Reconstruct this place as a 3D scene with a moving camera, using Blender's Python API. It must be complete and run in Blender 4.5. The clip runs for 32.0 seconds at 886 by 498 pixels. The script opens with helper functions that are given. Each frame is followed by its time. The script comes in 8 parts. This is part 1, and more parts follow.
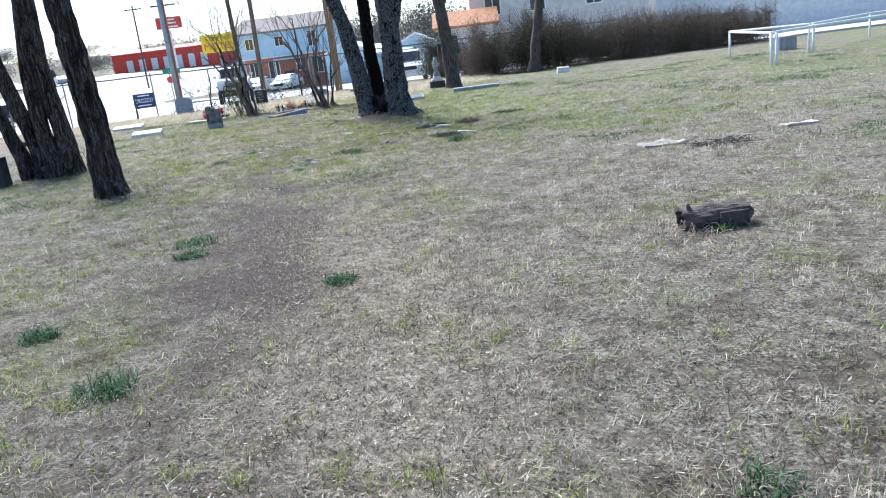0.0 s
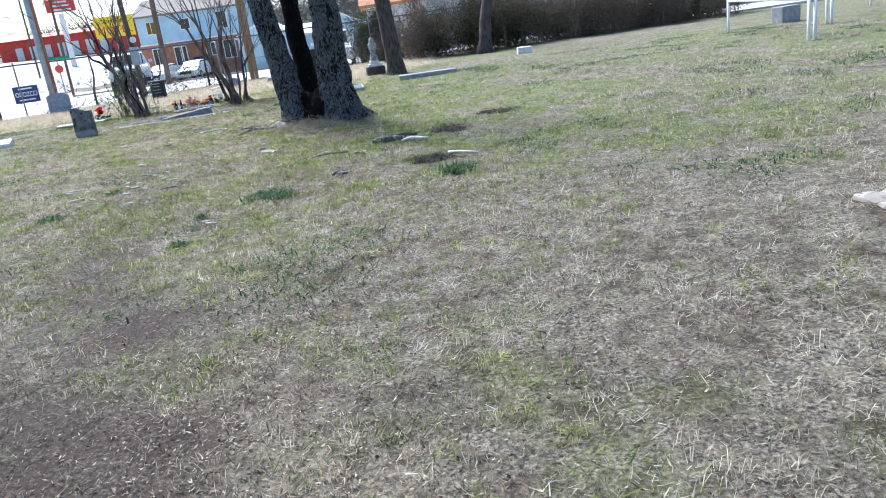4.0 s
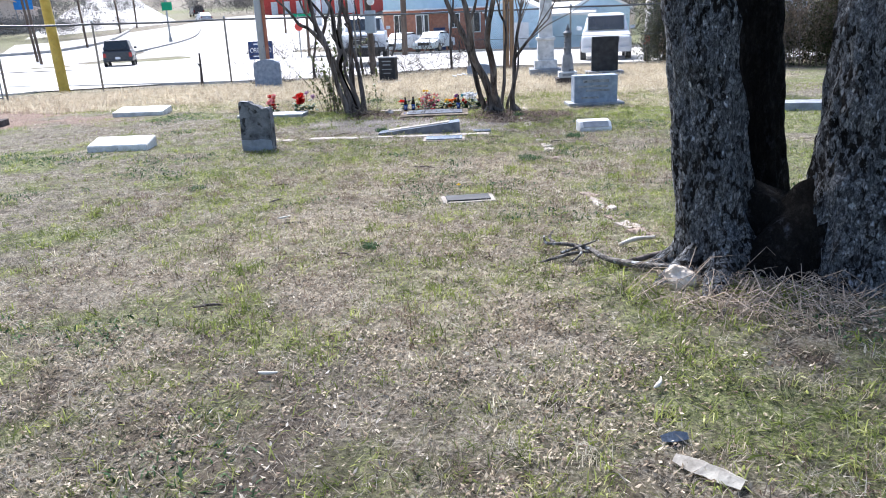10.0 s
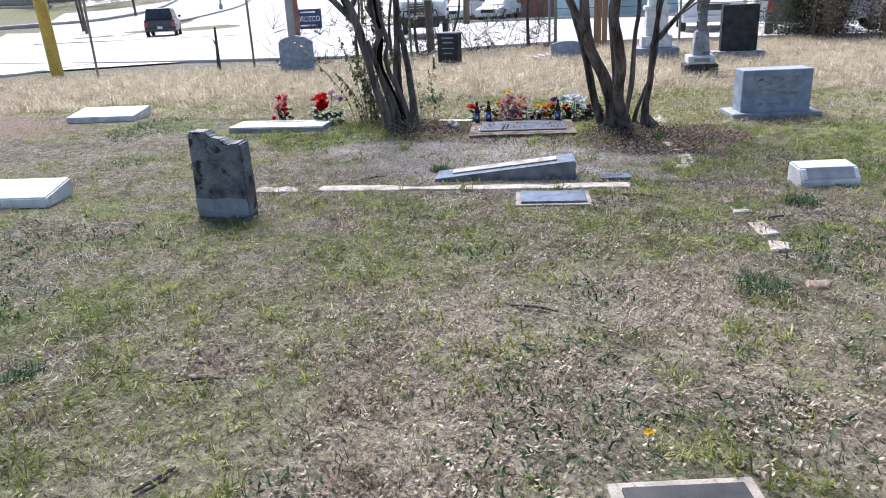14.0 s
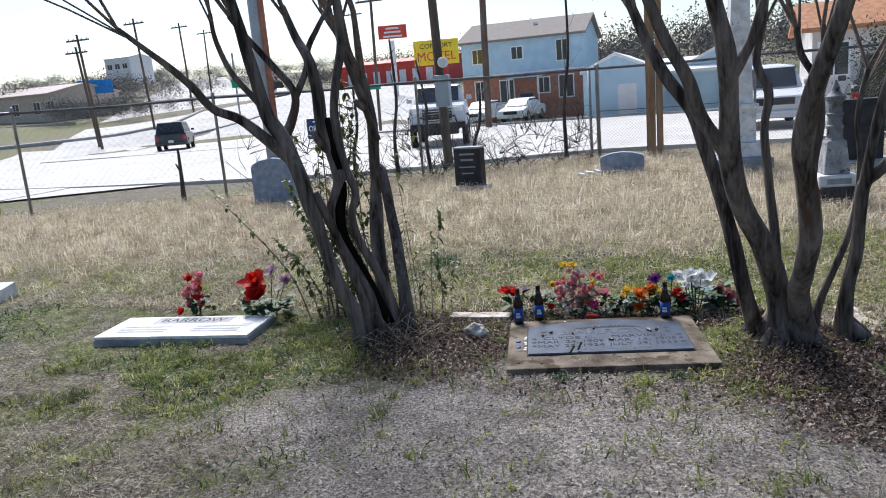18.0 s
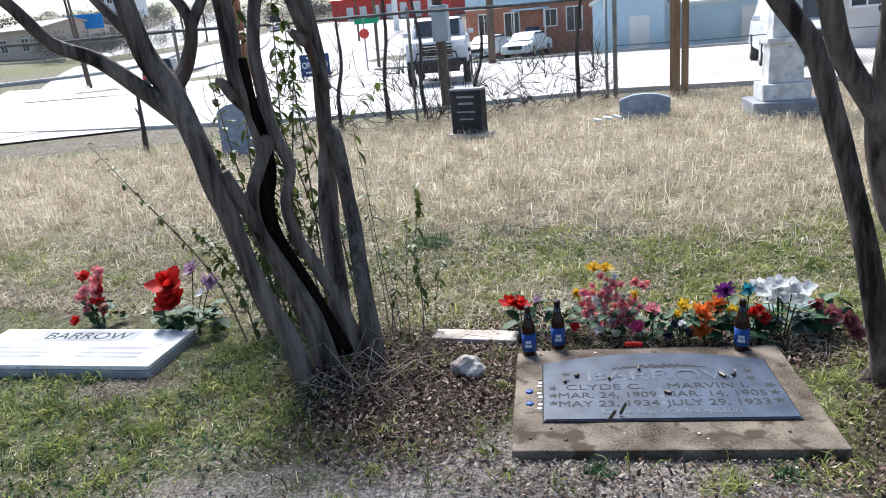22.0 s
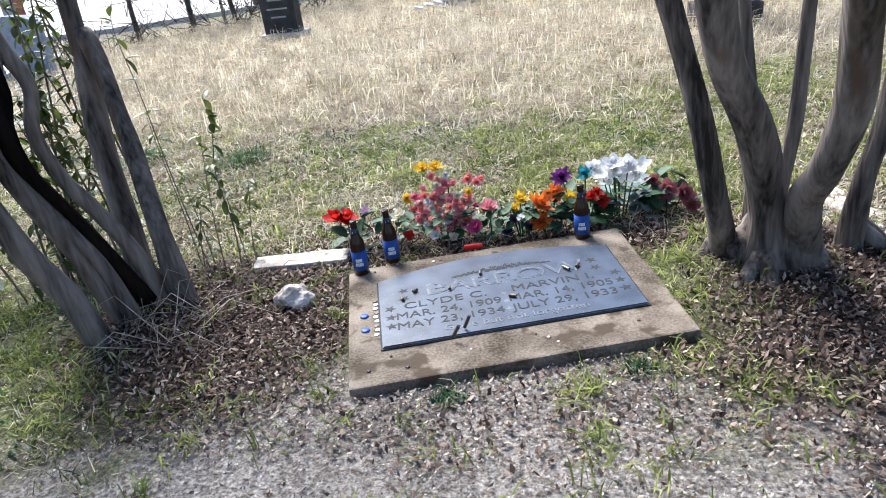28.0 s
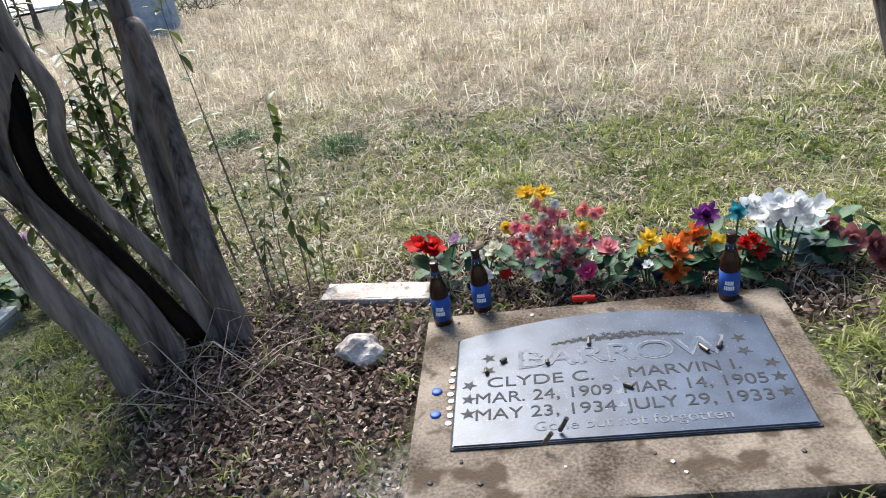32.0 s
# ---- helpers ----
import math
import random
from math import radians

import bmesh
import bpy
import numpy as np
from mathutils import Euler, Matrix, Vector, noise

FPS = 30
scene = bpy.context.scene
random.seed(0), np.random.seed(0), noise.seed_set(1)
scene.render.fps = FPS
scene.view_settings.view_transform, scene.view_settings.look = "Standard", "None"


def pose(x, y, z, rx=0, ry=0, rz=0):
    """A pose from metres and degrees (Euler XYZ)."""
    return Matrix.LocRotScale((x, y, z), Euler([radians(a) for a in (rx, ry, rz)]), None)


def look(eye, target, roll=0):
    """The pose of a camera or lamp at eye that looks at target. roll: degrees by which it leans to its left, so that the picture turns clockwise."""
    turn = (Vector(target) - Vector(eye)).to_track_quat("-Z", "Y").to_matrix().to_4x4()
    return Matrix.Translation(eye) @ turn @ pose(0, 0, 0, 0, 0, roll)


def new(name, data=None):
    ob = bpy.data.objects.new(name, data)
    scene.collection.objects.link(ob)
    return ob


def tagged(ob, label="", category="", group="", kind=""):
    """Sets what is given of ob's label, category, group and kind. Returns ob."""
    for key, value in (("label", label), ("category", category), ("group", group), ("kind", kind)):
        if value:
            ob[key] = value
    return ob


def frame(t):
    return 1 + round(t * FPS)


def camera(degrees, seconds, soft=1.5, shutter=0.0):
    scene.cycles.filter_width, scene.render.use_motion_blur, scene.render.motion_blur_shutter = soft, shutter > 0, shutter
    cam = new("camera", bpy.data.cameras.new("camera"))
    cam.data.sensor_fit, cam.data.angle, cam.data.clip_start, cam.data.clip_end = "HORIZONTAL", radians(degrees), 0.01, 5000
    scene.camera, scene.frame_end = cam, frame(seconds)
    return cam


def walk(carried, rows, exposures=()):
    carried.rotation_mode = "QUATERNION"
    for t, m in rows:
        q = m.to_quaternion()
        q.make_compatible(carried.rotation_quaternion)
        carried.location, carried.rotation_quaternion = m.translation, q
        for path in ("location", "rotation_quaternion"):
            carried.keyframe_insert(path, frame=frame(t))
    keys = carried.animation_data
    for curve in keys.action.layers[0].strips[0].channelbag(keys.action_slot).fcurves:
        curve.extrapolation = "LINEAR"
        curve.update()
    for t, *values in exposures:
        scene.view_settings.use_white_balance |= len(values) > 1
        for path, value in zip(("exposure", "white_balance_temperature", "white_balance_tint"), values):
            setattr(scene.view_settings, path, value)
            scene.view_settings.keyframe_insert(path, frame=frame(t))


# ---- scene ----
cam = camera(62.2, 32.0, soft=1.0)

PATH = [
    (0, (1.761, 0.084, 1.336), (1.652, 2.01, 0.81), -7.0),
    (0.5, (1.54, 0.653, 1.255), (1.492, 2.557, 0.646), -8.3),
    (1, (1.484, 1.295, 1.263), (1.475, 3.208, 0.681), -7.8),
    (1.5, (1.379, 1.914, 1.229), (1.393, 3.822, 0.631), -10.6),
    (2, (1.38, 2.517, 1.237), (1.608, 4.422, 0.672), -7.2),
    (2.5, (1.283, 3.039, 1.254), (1.4, 4.939, 0.641), -7.2),
    (3, (1.211, 3.625, 1.244), (1.42, 5.501, 0.583), -6.3),
    (3.5, (1.146, 4.22, 1.282), (1.241, 6.125, 0.681), -8.5),
    (5.5, (0.603, 6.918, 1.285), (0.572, 8.829, 0.696), -3.4),
    (6, (0.461, 7.541, 1.257), (0.195, 9.415, 0.611), -3.9),
    (6.5, (0.314, 8.233, 1.262), (0.067, 10.127, 0.669), -4.1),
    (7, (0.159, 8.891, 1.335), (-0.152, 10.789, 0.786), -1.5),
    (7.5, (-0.092, 9.562, 1.355), (-0.43, 11.449, 0.784), -0.9),
    (8, (-0.229, 10.144, 1.359), (-0.699, 11.972, 0.697), -0.5),
    (8.5, (-0.494, 10.643, 1.349), (-1.059, 12.47, 0.763), -4.3),
    (9, (-0.585, 11.226, 1.33), (-1.093, 13.077, 0.77), -6.1),
    (9.5, (-0.777, 11.811, 1.294), (-1.27, 13.633, 0.632), -4.7),
    (10, (-0.998, 12.46, 1.376), (-1.444, 14.318, 0.784), -2.4),
    (10.5, (-1.227, 13.044, 1.389), (-1.763, 14.86, 0.744), -4.4),
    (11, (-1.461, 13.595, 1.419), (-1.916, 15.444, 0.807), -4.2),
    (11.5, (-1.639, 14.153, 1.45), (-2.209, 15.959, 0.808), -4.8),
    (12, (-1.833, 14.633, 1.406), (-2.407, 16.441, 0.771), -5.4),
    (12.5, (-1.959, 15.151, 1.398), (-2.575, 16.953, 0.786), -5.2),
    (13, (-2.124, 15.663, 1.41), (-2.741, 17.452, 0.762), -3.5),
    (13.5, (-2.238, 16.189, 1.39), (-2.76, 18.001, 0.723), -2.5),
    (14, (-2.343, 16.683, 1.385), (-2.93, 18.475, 0.717), -2.8),
    (14.5, (-2.556, 17.208, 1.384), (-3.044, 19.054, 0.789), -0.7),
    (16.5, (-3.077, 19.17, 1.296), (-3.731, 20.964, 0.7), -4.0),
    (17, (-3.222, 19.631, 1.327), (-3.777, 21.491, 0.846), -2.5),
    (17.5, (-3.32, 20.015, 1.375), (-3.937, 21.881, 1.005), -4.2),
    (18, (-3.409, 20.417, 1.406), (-4.073, 22.258, 0.992), -4.8),
    (18.5, (-3.503, 20.802, 1.393), (-3.965, 22.713, 1.027), -3.2),
    (19, (-3.551, 21.133, 1.357), (-4.108, 23.002, 0.912), -4.8),
    (19.5, (-3.624, 21.4, 1.309), (-4.349, 23.143, 0.649), -7.1),
    (20, (-3.763, 21.502, 1.317), (-4.48, 23.267, 0.709), -9.3),
    (20.5, (-3.86, 21.639, 1.308), (-4.407, 23.453, 0.667), -8.1),
    (21, (-3.872, 21.624, 1.318), (-4.403, 23.475, 0.778), -3.7),
    (21.5, (-3.866, 21.738, 1.36), (-4.481, 23.568, 0.836), -4.1),
    (22, (-3.78, 21.849, 1.362), (-4.452, 23.643, 0.787), -5.1),
    (22.5, (-3.724, 21.9, 1.357), (-4.259, 23.736, 0.772), -8.0),
    (23, (-3.711, 21.927, 1.355), (-4.13, 23.781, 0.733), -5.2),
    (23.5, (-3.696, 21.925, 1.371), (-4.073, 23.806, 0.807), -4.8),
    (24, (-3.647, 21.937, 1.351), (-3.921, 23.824, 0.746), -6.2),
    (24.5, (-3.644, 21.909, 1.388), (-3.971, 23.828, 0.927), -6.5),
    (25, (-3.638, 21.899, 1.394), (-3.963, 23.815, 0.922), -7.1),
    (25.5, (-3.654, 21.923, 1.326), (-3.941, 23.789, 0.666), -4.2),
    (27.5, (-3.751, 22.126, 1.278), (-4.032, 23.946, 0.499), -6.8),
    (28, (-3.772, 22.231, 1.252), (-4.052, 24.013, 0.389), -8.0),
    (28.5, (-3.849, 22.356, 1.252), (-3.94, 24.158, 0.389), -7.4),
    (29, (-3.889, 22.401, 1.23), (-3.884, 24.199, 0.355), -4.3),
    (29.5, (-3.955, 22.426, 1.3), (-4.186, 24.274, 0.57), -5.6),
    (30, (-3.892, 22.629, 1.341), (-4.461, 24.42, 0.658), -7.4),
    (30.5, (-3.869, 22.763, 1.358), (-4.621, 24.426, 0.54), -9.8),
    (31, (-3.827, 22.879, 1.307), (-4.499, 24.577, 0.491), -9.1),
    (31.5, (-3.838, 22.861, 1.314), (-4.416, 24.567, 0.444), -7.4),
    (32, (-3.772, 22.902, 1.277), (-4.386, 24.56, 0.341), -9.8),
]
walk(cam, [(t, look(eye, target, roll)) for t, eye, target, roll in PATH],
     exposures=[(0.0, 1.38, 5600, 7.0), (4.5, 1.44, 5650, 7.0), (7.0, 1.49, 5600, 10.0), (10.0, 1.50, 5950, 12.0), (12.0, 1.25, 6200, 12.5), (14.0, 1.18, 6000, 13.0), (17.0, 1.17, 5950, 11.0), (18.0, 0.80, 6050, 10.0), (19.0, 1.03, 6050, 9.0), (20.0, 1.22, 6050, 9.0), (22.0, 1.20, 6050, 9.0), (23.5, 1.36, 6050, 9.0), (25.0, 1.42, 6050, 9.5), (28.0, 1.62, 6000, 9.5), (30.0, 1.52, 6100, 9.5), (32.0, 1.46, 6250, 9.0)])


# ---- world, sun ----
SUN_EL, SUN_AZ = 48.0, -35.0     # degrees above the horizon; turn from +y towards +x
world = bpy.data.worlds.new("sky")
scene.world = world
world.use_nodes = True
wn = world.node_tree.nodes
sky = wn.new("ShaderNodeTexSky")
sky.sky_type, sky.sun_disc = "NISHITA", False
sky.sun_elevation, sky.sun_rotation = radians(SUN_EL), radians(SUN_AZ)
sky.dust_density, sky.air_density, sky.ozone_density = 1.2, 1.0, 1.5
wn["Background"].inputs["Strength"].default_value = 0.085
world.node_tree.links.new(sky.outputs[0], wn["Background"].inputs["Color"])
sun_data = bpy.data.lights.new("sun", "SUN")
sun_data.energy, sun_data.angle, sun_data.color = 3.9, radians(32), (1.0, 0.955, 0.90)
sun = new("sun", sun_data)
sd = Vector((math.sin(radians(SUN_AZ)) * math.cos(radians(SUN_EL)), math.cos(radians(SUN_AZ)) * math.cos(radians(SUN_EL)), math.sin(radians(SUN_EL))))
sun.matrix_world = look(sd * 60, (0, 0, 0))


# ---- materials ----
def surf(name, c1, c2, scale=6.0, rough=0.8, bump=0.3, fine=60.0, spots=None, spot_scale=20.0, spot_at=0.6,
         metal=0.0, vary=0.0, island=False, stretch=(1, 1, 1), spec=0.3, bump_dist=0.02, world_space=False):
    """A surface of two tones at two scales, with fine relief and, if wanted, spots of a third tone."""
    m = bpy.data.materials.new(name)
    m.use_nodes = True
    n, l = m.node_tree.nodes, m.node_tree.links
    b = n["Principled BSDF"]
    b.inputs["Roughness"].default_value, b.inputs["Metallic"].default_value = rough, metal
    b.inputs["Specular IOR Level"].default_value = spec
    if world_space:
        src = n.new("ShaderNodeNewGeometry").outputs["Position"]
    else:
        src = n.new("ShaderNodeTexCoord").outputs["Object"]
    mp = n.new("ShaderNodeMapping")
    mp.inputs["Scale"].default_value = stretch
    l.new(src, mp.inputs["Vector"])
    big, small = n.new("ShaderNodeTexNoise"), n.new("ShaderNodeTexNoise")
    big.inputs["Scale"].default_value, big.inputs["Detail"].default_value = scale, 6
    small.inputs["Scale"].default_value, small.inputs["Detail"].default_value = fine, 4
    l.new(mp.outputs[0], big.inputs["Vector"])
    l.new(mp.outputs[0], small.inputs["Vector"])
    add = n.new("ShaderNodeMath")
    add.operation = "MULTIPLY_ADD"
    add.inputs[1].default_value, add.inputs[2].default_value = 0.45, -0.22
    l.new(small.outputs["Fac"], add.inputs[0])
    tot = n.new("ShaderNodeMath")
    tot.operation = "ADD"
    l.new(big.outputs["Fac"], tot.inputs[0])
    l.new(add.outputs[0], tot.inputs[1])
    ramp = n.new("ShaderNodeValToRGB")
    ramp.color_ramp.elements[0].position, ramp.color_ramp.elements[1].position = 0.32, 0.68
    ramp.color_ramp.elements[0].color, ramp.color_ramp.elements[1].color = (*c1, 1), (*c2, 1)
    l.new(tot.outputs[0], ramp.inputs["Fac"])
    out = ramp.outputs["Color"]
    if spots:
        vo = n.new("ShaderNodeTexNoise")
        vo.inputs["Scale"].default_value, vo.inputs["Detail"].default_value = spot_scale, 3
        l.new(mp.outputs[0], vo.inputs["Vector"])
        r2 = n.new("ShaderNodeValToRGB")
        r2.color_ramp.elements[0].position, r2.color_ramp.elements[1].position = spot_at, spot_at + 0.07
        l.new(vo.outputs["Fac"], r2.inputs["Fac"])
        mx = n.new("ShaderNodeMix")
        mx.data_type = "RGBA"
        l.new(r2.outputs["Color"], mx.inputs["Factor"])
        l.new(out, mx.inputs["A"])
        mx.inputs["B"].default_value = (*spots, 1)
        out = mx.outputs["Result"]
    if vary:
        rnd = n.new("ShaderNodeNewGeometry").outputs["Random Per Island"] if island else n.new("ShaderNodeObjectInfo").outputs["Random"]
        mr = n.new("ShaderNodeMapRange")
        mr.inputs["To Min"].default_value, mr.inputs["To Max"].default_value = 1 - vary, 1 + vary
        l.new(rnd, mr.inputs["Value"])
        hs = n.new("ShaderNodeHueSaturation")
        l.new(mr.outputs[0], hs.inputs["Value"])
        l.new(out, hs.inputs["Color"])
        out = hs.outputs["Color"]
    l.new(out, b.inputs["Base Color"])
    if bump:
        bp = n.new("ShaderNodeBump")
        bp.inputs["Strength"].default_value, bp.inputs["Distance"].default_value = bump, bump_dist
        l.new(tot.outputs[0], bp.inputs["Height"])
        l.new(bp.outputs[0], b.inputs["Normal"])
    return m


def thin_out(m, fac):
    """Let part of the light through: petals and leaves."""
    n, l = m.node_tree.nodes, m.node_tree.links
    b = n["Principled BSDF"]
    tr = n.new("ShaderNodeBsdfTranslucent")
    l.new(b.inputs["Base Color"].links[0].from_socket, tr.inputs["Color"])
    mx = n.new("ShaderNodeMixShader")
    mx.inputs["Fac"].default_value = fac
    l.new(b.outputs[0], mx.inputs[1])
    l.new(tr.outputs[0], mx.inputs[2])
    l.new(mx.outputs[0], n["Material Output"].inputs["Surface"])
    return m


M = {}
M["bark_smooth"] = surf("bark_smooth", (0.022, 0.018, 0.016), (0.21, 0.175, 0.155), 13, 0.75, 1.0, 70, (0.085, 0.055, 0.04), 6, 0.64, stretch=(1, 1, 0.13), spec=0.12)


def plated_bark(name, dark, mid, pale, scale, share, tall=0.5):
    """Bark broken into small upright plates, a share of them grey with lichen."""
    m = bpy.data.materials.new(name)
    m.use_nodes = True
    n, l = m.node_tree.nodes, m.node_tree.links
    b = n["Principled BSDF"]
    b.inputs["Roughness"].default_value, b.inputs["Specular IOR Level"].default_value = 0.95, 0.15
    mp = n.new("ShaderNodeMapping")
    mp.inputs["Scale"].default_value = (1, 1, tall)
    l.new(n.new("ShaderNodeTexCoord").outputs["Object"], mp.inputs["Vector"])
    wob = n.new("ShaderNodeTexNoise")
    wob.inputs["Scale"].default_value, wob.inputs["Detail"].default_value, wob.inputs["Roughness"].default_value = 24, 6, 0.7
    l.new(mp.outputs[0], wob.inputs["Vector"])
    off = n.new("ShaderNodeVectorMath")
    off.operation = "MULTIPLY_ADD"
    off.inputs[1].default_value = (0.10, 0.10, 0.10)
    l.new(wob.outputs["Color"], off.inputs[0])
    l.new(mp.outputs[0], off.inputs[2])

    def ramp(fac, *stops):
        r = n.new("ShaderNodeValToRGB")
        e = r.color_ramp.elements
        while len(e) < len(stops):
            e.new(0.5)
        for k, (p, c) in enumerate(stops):
            e[k].position, e[k].color = p, (*c, 1)
        l.new(fac, r.inputs["Fac"])
        return r.outputs["Color"]

    cell, edge = n.new("ShaderNodeTexVoronoi"), n.new("ShaderNodeTexVoronoi")
    edge.feature = "DISTANCE_TO_EDGE"
    for v in (cell, edge):
        v.inputs["Scale"].default_value = scale
        l.new(off.outputs[0], v.inputs["Vector"])
    sep = n.new("ShaderNodeSeparateColor")
    l.new(cell.outputs["Color"], sep.inputs[0])
    big = n.new("ShaderNodeTexNoise")
    big.inputs["Scale"].default_value, big.inputs["Detail"].default_value = 5, 5
    l.new(mp.outputs[0], big.inputs["Vector"])
    add = n.new("ShaderNodeMath")
    add.operation = "MULTIPLY_ADD"
    add.inputs[1].default_value = 1.6
    l.new(big.outputs["Fac"], add.inputs[0])
    l.new(sep.outputs[0], add.inputs[2])
    half = n.new("ShaderNodeMath")
    half.operation = "MULTIPLY"
    half.inputs[1].default_value = 0.4
    l.new(add.outputs[0], half.inputs[0])
    col = ramp(half.outputs[0], (0.3, dark), (1.0 - share - 0.06, mid), (1.0 - share + 0.04, pale), (0.95, tuple(min(v * 1.5, 0.6) for v in pale)))
    fine = n.new("ShaderNodeTexNoise")
    fine.inputs["Scale"].default_value, fine.inputs["Detail"].default_value, fine.inputs["Roughness"].default_value = 70, 6, 0.7
    l.new(mp.outputs[0], fine.inputs["Vector"])
    crack = n.new("ShaderNodeMix")
    crack.data_type = "RGBA"
    l.new(ramp(edge.outputs["Distance"], (0.0, (0.1, 0.1, 0.1)), (0.12, (1, 1, 1))), crack.inputs["Factor"])
    crack.inputs["A"].default_value = (0.008, 0.007, 0.007, 1)
    mul = n.new("ShaderNodeMix")
    mul.data_type, mul.blend_type = "RGBA", "MULTIPLY"
    mul.inputs["Factor"].default_value = 1.0
    l.new(col, mul.inputs["A"])
    l.new(ramp(fine.outputs["Fac"], (0.38, (0.28, 0.28, 0.28)), (0.58, (1, 1, 1))), mul.inputs["B"])
    l.new(mul.outputs["Result"], crack.inputs["B"])
    l.new(crack.outputs["Result"], b.inputs["Base Color"])
    bp = n.new("ShaderNodeBump")
    bp.inputs["Strength"].default_value, bp.inputs["Distance"].default_value = 1.0, 0.03
    l.new(ramp(edge.outputs["Distance"], (0.0, (0, 0, 0)), (0.3, (1, 1, 1))), bp.inputs["Height"])
    l.new(bp.outputs[0], b.inputs["Normal"])
    return m


M["bark_rough"] = plated_bark("bark_rough", (0.012, 0.011, 0.011), (0.06, 0.055, 0.054), (0.40, 0.42, 0.46), 52, 0.55)
# darker copy of the oak's bark, with the shade between its trunks in the colour
M["bark_gap_shade"] = plated_bark("bark_gap_shade", (0.008, 0.007, 0.007), (0.03, 0.026, 0.024), (0.09, 0.09, 0.10), 36, 0.25)
M["bark_furrow"] = plated_bark("bark_furrow", (0.03, 0.026, 0.024), (0.11, 0.094, 0.086), (0.21, 0.185, 0.17), 30, 0.5, 0.14)
M["bark_dark"] = surf("bark_dark", (0.035, 0.03, 0.028), (0.12, 0.1, 0.092), 18, 0.95, 0.9, 80, stretch=(1, 1, 0.25), bump_dist=0.04)
M["bark_pale"] = surf("bark_pale", (0.42, 0.38, 0.33), (0.74, 0.70, 0.63), 12, 0.85, 0.3, 70)
M["branch_grey"] = surf("branch_grey", (0.045, 0.038, 0.034), (0.20, 0.18, 0.16), 26, 0.95, 1.0, 90, (0.36, 0.37, 0.37), 22, 0.56, bump_dist=0.02)
M["twig"] = surf("twig", (0.10, 0.075, 0.06), (0.22, 0.17, 0.14), 20, 0.85, 0.2)
M["dead_wood"] = surf("dead_wood", (0.03, 0.026, 0.024), (0.17, 0.14, 0.12), 14, 0.95, 0.8, 70, stretch=(0.3, 1, 1), bump_dist=0.03)
M["granite_grey"] = surf("granite_grey", (0.20, 0.21, 0.23), (0.34, 0.35, 0.37), 8, 0.7, 0.12, 160, (0.48, 0.48, 0.5), 120, 0.64)
M["granite_dark"] = surf("granite_dark", (0.018, 0.019, 0.021), (0.05, 0.05, 0.054), 7, 0.55, 0.08, 140, spec=0.2)
M["granite_blue"] = surf("granite_blue", (0.07, 0.085, 0.115), (0.15, 0.17, 0.21), 12, 0.26, 0.05, 220, (0.34, 0.36, 0.4), 160, 0.66, spec=0.6, bump_dist=0.003)
M["marble_white"] = surf("marble_white", (0.48, 0.475, 0.47), (0.80, 0.79, 0.78), 7, 0.6, 0.2, 90, (0.30, 0.295, 0.29), 16, 0.66)
M["marble_aged"] = surf("marble_aged", (0.16, 0.16, 0.17), (0.42, 0.42, 0.43), 6, 0.75, 0.25, 70, (0.06, 0.06, 0.065), 9, 0.6)
M["concrete"] = surf("concrete", (0.19, 0.165, 0.14), (0.40, 0.355, 0.31), 7, 0.9, 0.35, 120, (0.13, 0.105, 0.08), 18, 0.62)
M["kerb_white"] = surf("kerb_white", (0.28, 0.235, 0.20), (0.60, 0.535, 0.475), 9, 0.9, 0.5, 80, (0.22, 0.18, 0.14), 16, 0.64)
M["road"] = surf("road", (0.42, 0.40, 0.38), (0.53, 0.51, 0.485), 0.6, 0.9, 0.1, 30, world_space=True)
M["road_kerb"] = surf("road_kerb", (0.3, 0.29, 0.28), (0.45, 0.44, 0.42), 3, 0.9, 0.2)
M["steel_dark"] = surf("steel_dark", (0.06, 0.065, 0.075), (0.13, 0.14, 0.155), 6, 0.5, 0.1, 80, metal=0.5)
M["granite_pale_blue"] = surf("granite_pale_blue", (0.19, 0.225, 0.285), (0.33, 0.375, 0.45), 10, 0.7, 0.12, 160)
M["roof_tile"] = surf("roof_tile", (0.40, 0.33, 0.30), (0.54, 0.46, 0.42), 4, 0.85, 0.2)
# blackish wood taken down to near black: the shade of the cavity is in the colour
M["rotten_shade"] = surf("rotten_shade", (0.003, 0.003, 0.003), (0.014, 0.010, 0.008), 14, 1.0, 0.9, 60, stretch=(1, 1, 0.2), bump_dist=0.03, spec=0.03)
M["steel"] = surf("steel", (0.22, 0.235, 0.25), (0.33, 0.345, 0.36), 6, 0.45, 0.1, 80, metal=0.6)
M["pole_grey"] = surf("pole_grey", (0.30, 0.35, 0.40), (0.42, 0.47, 0.52), 3, 0.5, 0.08, 50, metal=0.2)
M["paint_yellow"] = surf("paint_yellow", (0.50, 0.33, 0.05), (0.66, 0.47, 0.10), 5, 0.6, 0.15)
M["wood_post"] = surf("wood_post", (0.20, 0.12, 0.065), (0.38, 0.25, 0.15), 8, 0.85, 0.4, 90, stretch=(1, 1, 0.12))
M["wood_pole"] = surf("wood_pole", (0.07, 0.05, 0.04), (0.15, 0.115, 0.09), 6, 0.9, 0.4, 60, stretch=(1, 1, 0.1))
M["white_paint"] = surf("white_paint", (0.66, 0.66, 0.66), (0.82, 0.82, 0.81), 4, 0.55, 0.08)
M["siding_blue"] = surf("siding_blue", (0.36, 0.52, 0.64), (0.47, 0.62, 0.73), 2, 0.7, 0.1, 40)
